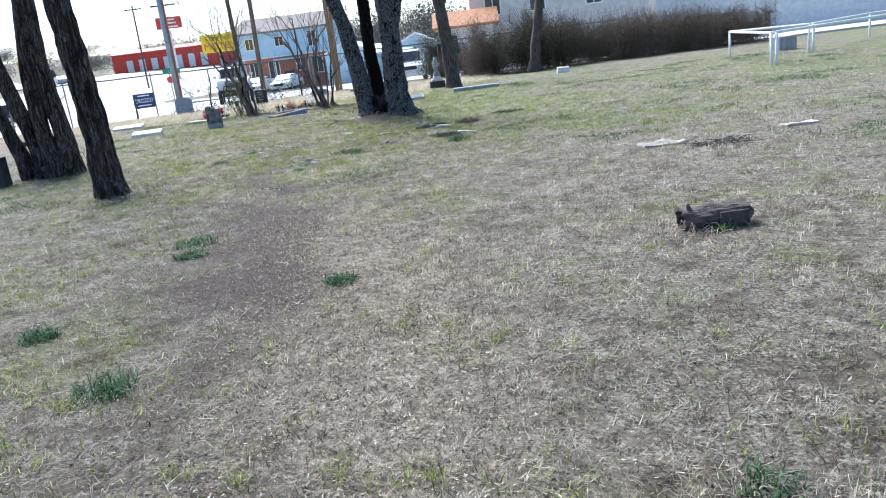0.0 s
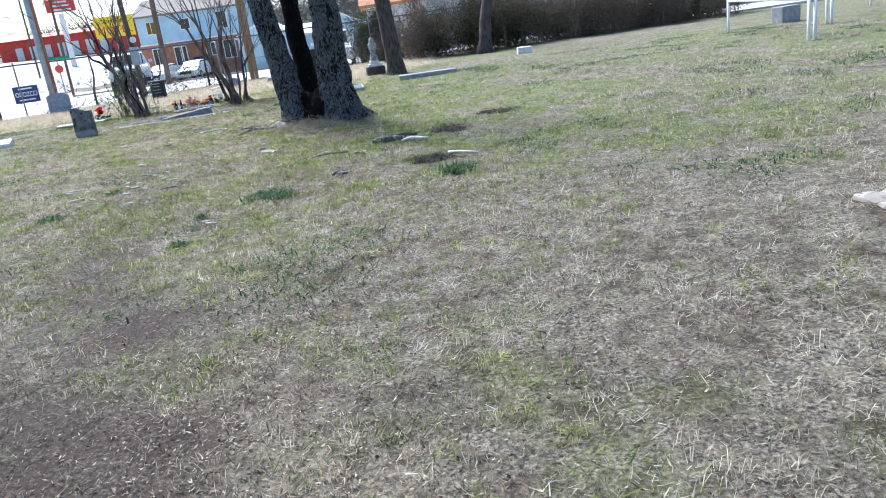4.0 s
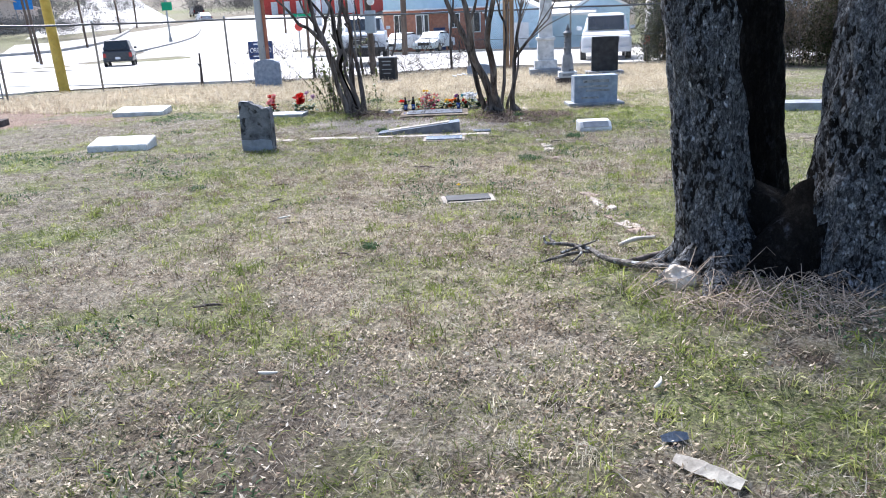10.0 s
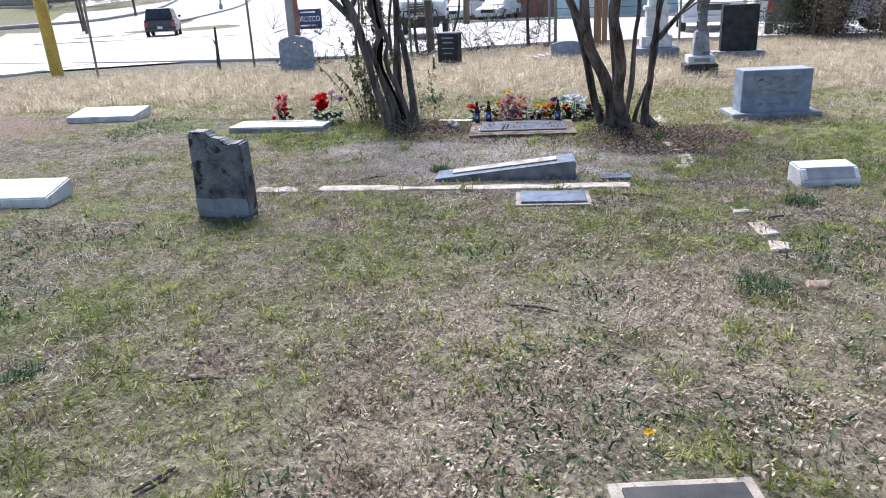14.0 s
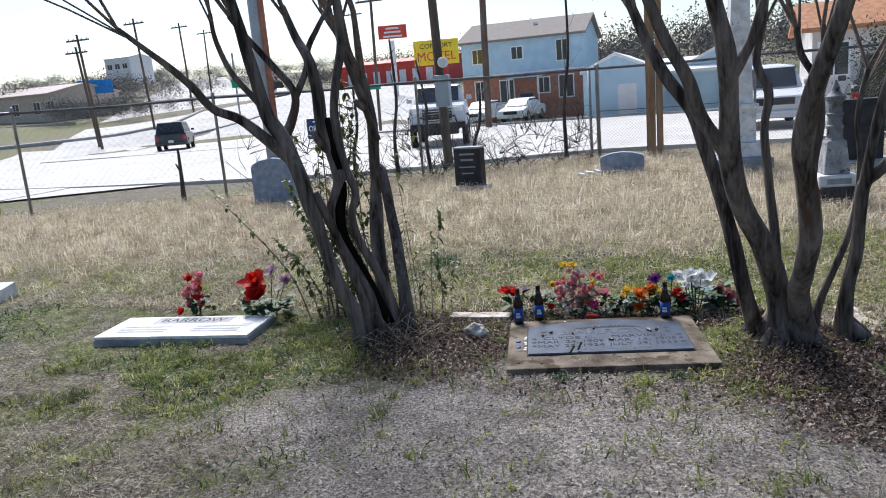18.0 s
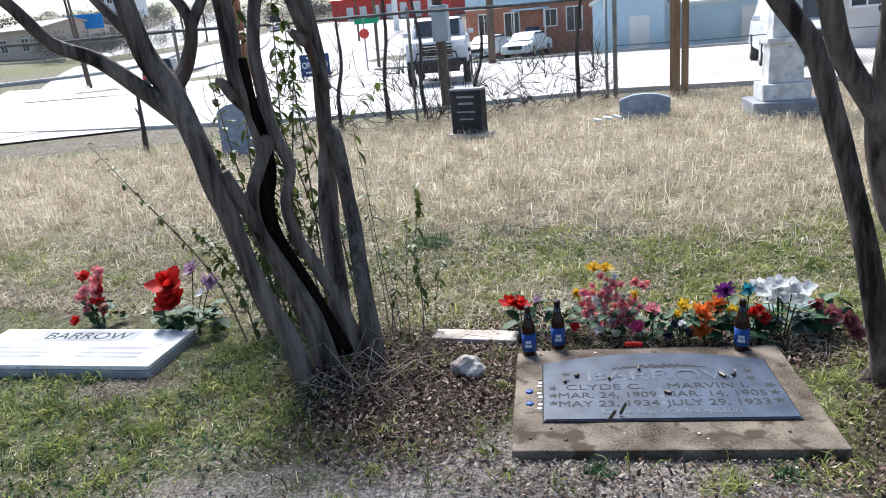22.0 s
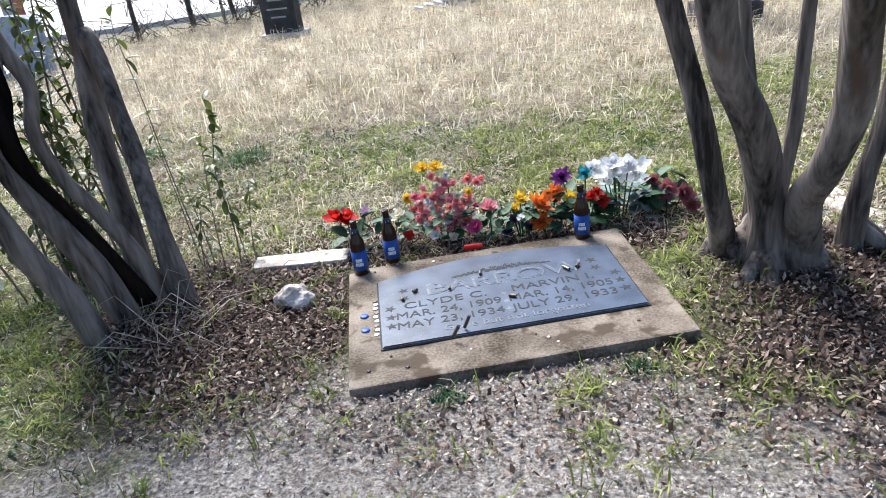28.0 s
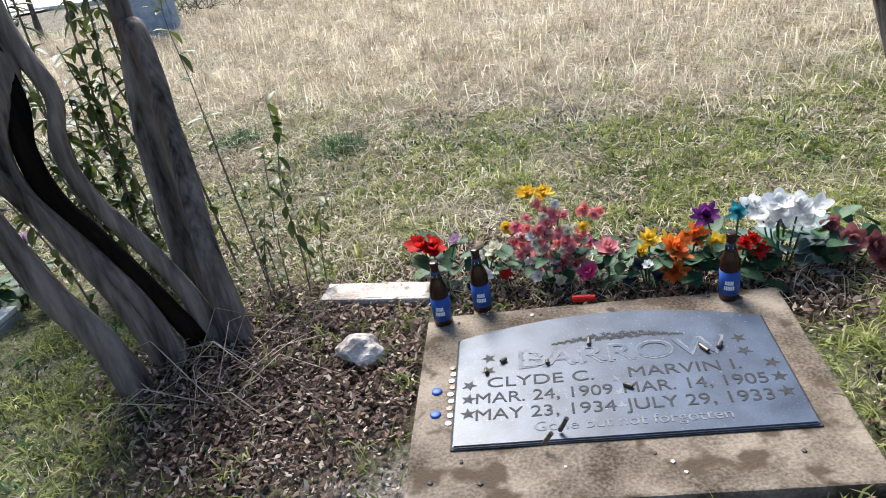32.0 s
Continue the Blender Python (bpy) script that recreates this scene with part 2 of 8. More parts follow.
M["brick_red"] = surf("brick_red", (0.28, 0.11, 0.07), (0.42, 0.19, 0.125), 6, 0.9, 0.3, 40)
M["roof_shingle"] = surf("roof_shingle", (0.17, 0.15, 0.135), (0.30, 0.265, 0.24), 10, 0.95, 0.3)
M["roof_metal"] = surf("roof_metal", (0.60, 0.61, 0.62), (0.74, 0.75, 0.76), 3, 0.5, 0.1)
M["roof_rust"] = surf("roof_rust", (0.34, 0.15, 0.07), (0.5, 0.25, 0.13), 5, 0.8, 0.2)
M["stucco"] = surf("stucco", (0.52, 0.49, 0.46), (0.66, 0.63, 0.60), 2, 0.9, 0.2, 60)
M["stucco_tan"] = surf("stucco_tan", (0.44, 0.36, 0.30), (0.54, 0.46, 0.39), 2, 0.9, 0.2, 60)
M["red_paint"] = surf("red_paint", (0.50, 0.05, 0.04), (0.62, 0.09, 0.07), 3, 0.6, 0.05)
M["blue_paint"] = surf("blue_paint", (0.02, 0.17, 0.5), (0.04, 0.25, 0.62), 3, 0.5, 0.05)
M["navy"] = surf("navy", (0.01, 0.03, 0.10), (0.02, 0.045, 0.14), 6, 0.5, 0.03)
M["sign_yellow"] = surf("sign_yellow", (0.75, 0.52, 0.02), (0.85, 0.62, 0.04), 2, 0.5, 0.03)
M["green_sign"] = surf("green_sign", (0.0, 0.22, 0.10), (0.01, 0.28, 0.14), 3, 0.5, 0.03)
M["black"] = surf("black", (0.008, 0.008, 0.008), (0.018, 0.018, 0.018), 5, 0.5, 0.05)
M["rubber"] = surf("rubber", (0.012, 0.012, 0.012), (0.025, 0.025, 0.025), 12, 0.85, 0.1)
M["window_dark"] = surf("window_dark", (0.015, 0.02, 0.025), (0.03, 0.036, 0.042), 3, 0.08, 0.0, spec=0.6)
M["leaf_shrub"] = surf("leaf_shrub", (0.035, 0.065, 0.014), (0.095, 0.13, 0.03), 8, 0.5, 0.1, vary=0.5, island=True)
M["leaf_dark"] = surf("leaf_dark", (0.025, 0.032, 0.014), (0.075, 0.08, 0.035), 5, 0.7, 0.1, vary=0.5, island=True)
for key in ("leaf_shrub", "leaf_dark"):
    thin_out(M[key], 0.3)
M["far_tree"] = surf("far_tree", (0.10, 0.095, 0.09), (0.19, 0.18, 0.17), 0.3, 0.95, 0.0, vary=0.35, island=True)
M["leaf_brown"] = surf("leaf_brown", (0.10, 0.08, 0.058), (0.23, 0.185, 0.13), 6, 0.8, 0.1, vary=0.4, island=True)


# ---- small builders ----
def thing(name, loc, label, category, group="", kind="", turn=0.0):
    ob = new(name)
    ob.matrix_basis = pose(*loc, 0, 0, turn)
    ob.empty_display_size = 0.1
    return tagged(ob, label, category, group, kind)


def mesh_of(name, bm, material, smooth=False):
    me = bpy.data.meshes.new(name)
    bm.normal_update()
    if smooth:
        for fc in bm.faces:
            fc.smooth = True
    bm.to_mesh(me)
    bm.free()
    if material:
        me.materials.append(material)
    return me


def part(name, bm, material, parent, label="", smooth=False):
    ob = new(name, mesh_of(name, bm, material, smooth))
    ob.parent = parent
    return tagged(ob, label)


def solid(name, bm, material, loc, label, category, turn=0.0, smooth=False, group="", kind=""):
    ob = new(name, mesh_of(name, bm, material, smooth))
    ob.matrix_basis = pose(*loc, 0, 0, turn)
    return tagged(ob, label, category, group, kind)


def box(sx, sy, sz, at=(0, 0, 0), bevel=0.0, bm=None, turn=None, taper=1.0):
    """A box standing on at; taper narrows its top."""
    own = bmesh.new()
    bmesh.ops.create_cube(own, size=1)
    for v in own.verts:
        k = taper if v.co.z > 0 else 1.0
        v.co = Vector((v.co.x * sx * k, v.co.y * sy * k, (v.co.z + 0.5) * sz))
    if bevel:
        bmesh.ops.bevel(own, geom=own.edges[:], offset=bevel, segments=2, affect="EDGES", profile=0.6)
    m = Matrix.Translation(at) @ (turn or Matrix())
    bmesh.ops.transform(own, matrix=m, verts=own.verts)
    return merge(bm, own) if bm else own


def merge(bm, other):
    tmp = bpy.data.meshes.new("tmp")
    other.to_mesh(tmp)
    other.free()
    bm.from_mesh(tmp)
    bpy.data.meshes.remove(tmp)
    return bm


def prism(outline, depth, bevel=0.0, bm=None, m=None):
    """An outline in x and z, drawn out along y and centred on it."""
    own = bmesh.new()
    a = [own.verts.new((x, -depth / 2, z)) for x, z in outline]
    b = [own.verts.new((x, depth / 2, z)) for x, z in outline]
    own.faces.new(a)
    own.faces.new(b[::-1])
    k = len(outline)
    for i in range(k):
        own.faces.new((a[i], b[i], b[(i + 1) % k], a[(i + 1) % k]))
    bmesh.ops.recalc_face_normals(own, faces=own.faces)
    if bevel:
        bmesh.ops.bevel(own, geom=[e for e in own.edges if e.is_boundary or e.calc_face_angle(0) > 0.5], offset=bevel, segments=2, affect="EDGES")
    if m:
        bmesh.ops.transform(own, matrix=m, verts=own.verts)
    return merge(bm, own) if bm else own


def spline(points, steps=4):
    """Catmull-Rom through the points, with any number of values each."""
    p = [np.array(q, float) for q in points]
    p = [2 * p[0] - p[1]] + p + [2 * p[-1] - p[-2]]
    out = []
    for i in range(1, len(p) - 2):
        for s in range(steps):
            u = s / steps
            out.append(0.5 * (2 * p[i] + (p[i + 1] - p[i - 1]) * u + (2 * p[i - 1] - 5 * p[i] + 4 * p[i + 1] - p[i + 2]) * u * u
                              + (3 * p[i] - p[i - 1] - 3 * p[i + 1] + p[i + 2]) * u ** 3))
    out.append(p[-2])
    return out


def tube(rows, sides=8, bm=None, knots=0.0, seed=0, cap=True, ridge=0.0):
    """A tapered limb along rows of x, y, z, radius."""
    bm = bm or bmesh.new()
    rng = random.Random(seed)
    pts = [Vector(r[:3]) for r in rows]
    rings, side = [], None
    for i, p in enumerate(pts):
        d = (pts[min(i + 1, len(pts) - 1)] - pts[max(i - 1, 0)]).normalized()
        if side is None:
            side = d.orthogonal().normalized()
        side = (side - d * side.dot(d)).normalized()
        up = d.cross(side)
        ring = []
        for k in range(sides):
            a = 2 * math.pi * k / sides
            r = rows[i][3]
            if knots:
                r *= 1 + knots * noise.noise(Vector((math.cos(a) * 1.3 + seed * 7.1, math.sin(a) * 1.3, p.z * 3.5 + seed)))
                r *= 1 + 0.35 * knots * noise.noise(Vector((math.cos(a) * 4 + seed, math.sin(a) * 4, p.z * 2)))
            if ridge:
                r *= 1 + ridge * noise.noise(Vector((math.cos(a) * 7 + seed, math.sin(a) * 7, p.z * 5))) + 0.6 * ridge * noise.noise(Vector((math.cos(a) * 15, math.sin(a) * 15 + seed, p.z * 13)))
            ring.append(bm.verts.new(p + (side * math.cos(a) + up * math.sin(a)) * r))
        rings.append(ring)
    for a, b in zip(rings, rings[1:]):
        for k in range(sides):
            bm.faces.new((a[k], a[(k + 1) % sides], b[(k + 1) % sides], b[k]))
    if cap and sides > 2:
        bm.faces.new(rings[0][::-1])
        bm.faces.new(rings[-1])
    return bm


def limb(points, sides=10, bm=None, knots=0.0, seed=0, steps=4, ridge=0.0):
    return tube(spline(points, steps), sides, bm, knots, seed, True, ridge)


def lathe(profile, sides=16, bm=None, m=None):
    """A turned body from rows of radius and height."""
    own = bmesh.new()
    rings = [[own.verts.new((r * math.cos(2 * math.pi * k / sides), r * math.sin(2 * math.pi * k / sides), z)) for k in range(sides)] for r, z in profile]
    for a, b in zip(rings, rings[1:]):
        for k in range(sides):
            own.faces.new((a[k], a[(k + 1) % sides], b[(k + 1) % sides], b[k]))
    own.faces.new(rings[0][::-1])
    own.faces.new(rings[-1])
    if m:
        bmesh.ops.transform(own, matrix=m, verts=own.verts)
    return merge(bm, own) if bm else own


def rough_up(bm, amount, scale=8.0, seed=0.0, cuts=0):
    if cuts:
        bmesh.ops.subdivide_edges(bm, edges=bm.edges[:], cuts=cuts, use_grid_fill=True)
    bm.normal_update()
    for v in bm.verts:
        v.co += v.normal * amount * noise.noise(v.co * scale + Vector((seed, seed * 1.7, 0)))
    return bm


def bulk(name, verts, faces, material, label, category, kind="stuff", smooth=False):
    """One mesh from arrays; faces all have the same number of corners."""
    me = bpy.data.meshes.new(name)
    k = faces.shape[1]
    me.vertices.add(len(verts))
    me.vertices.foreach_set("co", verts.astype(np.float32).ravel())
    me.loops.add(faces.size)
    me.loops.foreach_set("vertex_index", faces.astype(np.int32).ravel())
    me.polygons.add(len(faces))
    me.polygons.foreach_set("loop_start", np.arange(0, faces.size, k, dtype=np.int32))
    me.polygons.foreach_set("loop_total", np.full(len(faces), k, dtype=np.int32))
    me.update(calc_edges=True)
    if smooth:
        me.polygons.foreach_set("use_smooth", np.ones(len(faces), dtype=bool))
    if material:
        me.materials.append(material)
    return tagged(new(name, me), label, category, kind=kind)


# ---- lie of the land ----
RNG = np.random.default_rng(7)
LATTICE = RNG.random((256, 256))


def fuzz(x, y, scale, seed=0):
    """Smooth noise from 0 to 1 over arrays of places."""
    x, y = np.asarray(x, float), np.asarray(y, float)
    if seed > 1:
        c, s = math.cos(seed * 0.7), math.sin(seed * 0.7)
        x, y = x * c - y * s, x * s + y * c
    x, y = x / scale + 37.3 * seed, y / scale + 11.7 * seed
    i, j = np.floor(x).astype(int), np.floor(y).astype(int)
    u, v = x - i, y - j
    u, v = u * u * (3 - 2 * u), v * v * (3 - 2 * v)
    at = lambda a, b: LATTICE[a % 256, b % 256]
    return (at(i, j) * (1 - u) + at(i + 1, j) * u) * (1 - v) + (at(i, j + 1) * (1 - u) + at(i + 1, j + 1) * u) * v


def ramp01(a, b, x):
    t = np.clip((np.asarray(x, float) - a) / (b - a), 0, 1)
    return t * t * (3 - 2 * t)


def fence_y(x):
    x = np.asarray(x, float)
    return np.where(x < -5.6, 35.6 + (x + 5.6) * 0.76, 35.6 + (x + 5.6) * 0.10) + 0.34 * np.clip(-11.3 - x, 0, 12)


def past_fence(x, y):
    return (np.asarray(y) - fence_y(x)) * np.where(np.asarray(x) < -5.6, 0.82, 0.99)


def ground_z(x, y):
    x, y = np.asarray(x, float), np.asarray(y, float)
    z = -0.105 - 0.006 * np.clip(y - 26, 0, 10)
    z = z + 0.17 * np.exp(-((x - 0.0) ** 2 + (y - 16.5) ** 2) / 1.1)
    z = z + 0.05 * np.exp(-((x + 5.4) ** 2 + (y - 24.55) ** 2) / 0.12) + 0.05 * np.exp(-((x + 3.0) ** 2 + (y - 24.7) ** 2) / 0.12)
    s = past_fence(x, y)
    z = z + (fuzz(x, y, 1.7, 1) - 0.5) * 0.05 * (1 - ramp01(-2, 2, s))
    z = z - 0.25 * ramp01(0.7, 5, s) - 0.015 * np.clip(s - 5, 0, 42) + 0.055 * np.clip(s - 50, 0, 330) + 0.05 * np.clip(-x - 46, 0, 16) * ramp01(20, 50, s) + 0.055 * np.clip(s - 48, 0, 40) * ramp01(-64, -48, x)
    return z


def gz(x, y):
    return float(ground_z(x, y))


TRAIL_Y = [-5, 0, 4.1, 8.1, 9.1, 10.2, 11.9, 13.9, 15.5, 18.0, 20.5, 23]
TRAIL_X = [1.1, 0.6, 0.2, -0.5, -0.75, -1.1, -1.55, -2.1, -2.4, -2.95, -3.5, -3.9]


def dirt_at(x, y):
    """How bare the soil is: the worn trail and the trodden patch before the grave."""
    return np.clip(np.maximum(0.92 * trail_at(x, y), patch_at(x, y)), 0, 1)


def trail_at(x, y):
    d = np.abs(x - np.interp(y, TRAIL_Y, TRAIL_X) + 0.35 * (fuzz(x, y, 1.4, 31) - 0.5))
    return np.clip(np.exp(-(d / np.where(y < 9, 0.72, 0.45)) ** 2) * np.interp(y, [-2, 3, 4.5, 6, 8, 10, 12, 13.2, 14.2, 15, 16, 24], [0.2, 0.5, 1.0, 1.15, 1.0, 0.6, 0.75, 1.0, 0.7, 0.3, 0.06, 0.05]) * (2.3 * (0.6 * fuzz(x, y, 0.75, 2) + 0.4 * fuzz(x, y, 0.25, 32)) - 0.3), 0, 1)


def patch_at(x, y):
    return 1 - ramp01(0.75, 1.15, np.sqrt(((x + 3.95) / 1.65) ** 2 + ((y - 23.3) / 1.02) ** 2) + 0.55 * (fuzz(x, y, 0.45, 3) - 0.5) + 0.4 * (fuzz(x, y, 0.13, 52) - 0.5))


def litter_at(x, y):
    """Fallen leaves and mulch under the two grave trees."""
    a = 1 - ramp01(0.5, 1.15, np.sqrt(((x + 4.98) / 0.68) ** 2 + ((y - 24.5) / 0.72) ** 2) + 0.4 * (fuzz(x, y, 0.3, 4) - 0.5))
    b = 1 - ramp01(0.5, 1.2, np.sqrt(((x + 2.5) / 0.85) ** 2 + ((y - 24.3) / 0.85) ** 2) + 0.4 * (fuzz(x, y, 0.3, 5) - 0.5))
    c = 1 - ramp01(0.5, 1.2, np.sqrt(((x + 4.0) / 1.2) ** 2 + ((y - 25.15) / 0.35) ** 2) + 0.3 * (fuzz(x, y, 0.3, 6) - 0.5))
    d = 1 - ramp01(0.5, 1.2, np.sqrt(((x + 3.95) / 0.95) ** 2 + ((y - 24.0) / 0.32) ** 2) + 0.3 * (fuzz(x, y, 0.25, 7) - 0.5))
    return np.clip(np.maximum(np.maximum(a, b), np.maximum(c, 0.22 * d)), 0, 1)


def tall_at(x, y):
    """The uncut straw-coloured grass between the grave and the fence."""
    s = past_fence(x, y)
    edge = 26.6 + 0.05 * (x + 4) ** 2 * (x > -4) - 0.32 * np.clip(-5.5 - x, 0, 9)
    return ramp01(0, 2.0, y - edge + 1.6 * (fuzz(x, y, 1.5, 8) - 0.5)) * (1 - ramp01(-0.3, 0.8, s)) * (1 - ramp01(0, 4, x + 0.5))


def rust_at(x, y):
    """Reddish bare earth along the street fence."""
    return ramp01(0, 2.5, -8.6 - x) * ramp01(21, 24, y) * (1 - ramp01(-0.2, 0.6, past_fence(x, y))) * ramp01(0.38, 0.62, 0.6 * fuzz(x, y, 0.9, 14) + 0.4 * fuzz(x, y, 0.3, 15))


def thatch_at(x, y):
    """Flattened pale thatch and leaf scraps beside the trail."""
    d = (x - np.interp(y, [0, 2.3, 4.5, 7, 9], [1.5, 1.35, 1.0, 0.35, -0.2])) / 0.6
    a = np.exp(-d ** 2) * (1 - ramp01(6, 9, y)) * (0.45 + 0.9 * fuzz(x, y, 0.45, 45))
    b = np.exp(-((x + 2.5) / 1.7) ** 2) * ramp01(14.5, 16.5, y) * (1 - ramp01(19.6, 21.4, y)) * (0.3 + 1.0 * fuzz(x, y, 0.5, 51))
    return np.clip(np.maximum(a, b), 0, 1)


def green_at(x, y):
    g = 0.28 * fuzz(x, y, 2.6, 9) + 0.32 * fuzz(x, y, 0.8, 10) + 0.40 * fuzz(x, y, 0.3, 11)
    g = 1.1 * ramp01(0.44, 0.64, g) * (0.62 + 0.38 * ramp01(9, 14, y)) - 0.05
    fine = fuzz(x, y, 0.28, 12)
    g = g + 0.5 * np.exp(-((x - 0.6) ** 2 + (y - 16.8) ** 2) / 6) + 0.45 * np.exp(-((x + 4) ** 2 / 9 + (y - 26.2) ** 2 / 0.6)) + 0.5 * np.exp(-((x + 1.2) ** 2 / 2 + (y - 23.8) ** 2 / 2))
    g = g + 0.35 * np.exp(-((x + 3.2) ** 2 / 5 + (y - 26.4) ** 2 / 1.2)) + 0.3 * np.exp(-((x + 5.9) ** 2 / 1.2 + (y - 23.9) ** 2 / 0.35)) + 0.2 * ramp01(10, 16, y) * (1 - ramp01(25, 27, y))
    g = g + 0.75 * ramp01(0.5, 0.66, 0.6 * fuzz(x, y, 1.3, 41) + 0.4 * fuzz(x, y, 0.5, 46)) * ramp01(0.3, 2.5, x + 0.08 * (y - 12)) * ramp01(9, 13, y)
    g = g + 0.35 * ramp01(0.6, 2.2, 0.2 - x) * ramp01(3, 6, y) * (1 - ramp01(12, 15, y))
    g = g + 0.75 * np.exp(-((x + 5.0) ** 2 / 1.6 + (y - 19.4) ** 2 / 1.6)) + 0.55 * np.exp(-((x + 3.8) ** 2 / 5 + (y - 20.9) ** 2 / 0.35)) + 0.35 * ramp01(-1.6, -0.2, x) * ramp01(15, 17, y) * (1 - ramp01(24, 26, y))
    g = g * (1 - 0.75 * np.exp(-((x + 5.6) ** 2 / 2.2 + (y - 22.3) ** 2 / 0.9))) - 0.7 * ramp01(0.5, 0.8, fine) - 0.5 * thatch_at(x, y)
    return np.clip(g * (0.82 + 0.18 * ramp01(20, 24, y)) * (1 - tall_at(x, y) * 0.8), 0, 1)


# ---- ground ----
def axis(lo, hi, step, far):
    core = np.arange(lo, hi + step / 2, step)
    reach, out, d = [], step, step
    while out < far:
        d *= 1.28
        out += d
        reach.append(out)
    reach = np.array(reach)
    return np.concatenate([lo - reach[::-1], core, hi + reach])


gx, gy = axis(-15, 15, 0.14, 1600), axis(-3, 36, 0.14, 1800)
GX, GY = np.meshgrid(gx, gy)
GZ = ground_z(GX, GY)
nx, ny = len(gx), len(gy)
idx = np.arange(nx * ny).reshape(ny, nx)
quads = np.stack([idx[:-1, :-1], idx[:-1, 1:], idx[1:, 1:], idx[1:, :-1]], -1).reshape(-1, 4)
ground = bulk("ground", np.stack([GX, GY, GZ], -1).reshape(-1, 3), quads, None, "cemetery lawn of dry and green winter grass with bare soil", "ground", "structure", True)
for key, fn in (("trail", trail_at), ("dirt", patch_at), ("litter", litter_at), ("green", green_at), ("tall", tall_at), ("rust", rust_at), ("thatch", thatch_at)):
    ground.data.attributes.new(key, "FLOAT", "POINT").data.foreach_set("value", fn(GX, GY).astype(np.float32).ravel())


def ground_material():
    m = bpy.data.materials.new("ground")
    m.use_nodes = True
    n, l = m.node_tree.nodes, m.node_tree.links
    b = n["Principled BSDF"]
    b.inputs["Roughness"].default_value, b.inputs["Specular IOR Level"].default_value = 0.95, 0.15
    pos = n.new("ShaderNodeNewGeometry").outputs["Position"]

    def tex(scale, detail=6, rough=0.6):
        t = n.new("ShaderNodeTexNoise")
        t.inputs["Scale"].default_value, t.inputs["Detail"].default_value, t.inputs["Roughness"].default_value = scale, detail, rough
        l.new(pos, t.inputs["Vector"])
        return t.outputs["Fac"]

    def tones(fac, *stops):
        r = n.new("ShaderNodeValToRGB")
        e = r.color_ramp.elements
        while len(e) < len(stops):
            e.new(0.5)
        for k, (p, c) in enumerate(stops):
            e[k].position, e[k].color = p, (*c, 1)
        l.new(fac, r.inputs["Fac"])
        return r.outputs["Color"]

    def mix(fac, a, c):
        x = n.new("ShaderNodeMix")
        x.data_type = "RGBA"
        l.new(fac, x.inputs["Factor"])
        l.new(a, x.inputs["A"])
        l.new(c, x.inputs["B"])
        return x.outputs["Result"]

    def attr(name, noise_fac, gain=1.6):
        a = n.new("ShaderNodeAttribute")
        a.attribute_name = name
        s = n.new("ShaderNodeMath")
        s.operation = "SUBTRACT"
        s.inputs[1].default_value = 0.5
        l.new(noise_fac, s.inputs[0])
        x = n.new("ShaderNodeMath")
        x.operation, x.use_clamp = "MULTIPLY_ADD", True
        x.inputs[1].default_value = gain
        l.new(s.outputs[0], x.inputs[0])
        l.new(a.outputs["Fac"], x.inputs[2])
        return x.outputs[0]

    def span(fac, lo, hi, a, c):
        r = n.new("ShaderNodeMapRange")
        r.inputs["From Min"].default_value, r.inputs["From Max"].default_value = lo, hi
        r.inputs["To Min"].default_value, r.inputs["To Max"].default_value = a, c
        l.new(fac, r.inputs["Value"])
        return r.outputs[0]

    def scaled(colour, value):
        h = n.new("ShaderNodeHueSaturation")
        l.new(colour, h.inputs["Color"])
        l.new(value, h.inputs["Value"])
        return h.outputs["Color"]

    fine, mid = tex(55, 8, 0.75), tex(9, 6)
    dry = tones(fine, (0.36, (0.030, 0.023, 0.018)), (0.5, (0.195, 0.168, 0.130)), (0.62, (0.52, 0.47, 0.385)))
    green = tones(tex(48, 8, 0.75), (0.36, (0.020, 0.028, 0.010)), (0.5, (0.125, 0.15, 0.052)), (0.64, (0.40, 0.40, 0.20)))
    soil = tones(tex(70, 8, 0.7), (0.36, (0.11, 0.088, 0.075)), (0.5, (0.37, 0.325, 0.29)), (0.62, (0.66, 0.61, 0.565)))
    worn = tones(tex(42, 8, 0.75), (0.32, (0.035, 0.026, 0.021)), (0.55, (0.105, 0.082, 0.068)), (0.72, (0.28, 0.24, 0.205)))
    dead = tones(tex(60, 8, 0.75), (0.32, (0.035, 0.026, 0.02)), (0.55, (0.135, 0.104, 0.078)), (0.72, (0.33, 0.265, 0.215)))
    leaf = tones(tex(85, 5, 0.8), (0.40, (0.010, 0.006, 0.005)), (0.53, (0.07, 0.045, 0.034)), (0.66, (0.24, 0.175, 0.14)))
    straw = tones(tex(30, 8, 0.75), (0.3, (0.15, 0.12, 0.085)), (0.55, (0.42, 0.365, 0.275)), (0.7, (0.66, 0.60, 0.485)))
    spot = span(tex(3.1, 5, 0.65), 0.52, 0.62, 0, 1)
    col = mix(spot, dry, dead)
    col = mix(attr("green", mid, 2.2), col, green)
    col = mix(attr("thatch", mid, 1.2), col, straw)
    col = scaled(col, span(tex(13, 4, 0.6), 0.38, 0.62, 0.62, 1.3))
    col = mix(attr("tall", mid, 0.8), col, straw)
    red = tones(tex(40, 8, 0.75), (0.34, (0.10, 0.06, 0.045)), (0.52, (0.27, 0.185, 0.145)), (0.66, (0.48, 0.38, 0.32)))
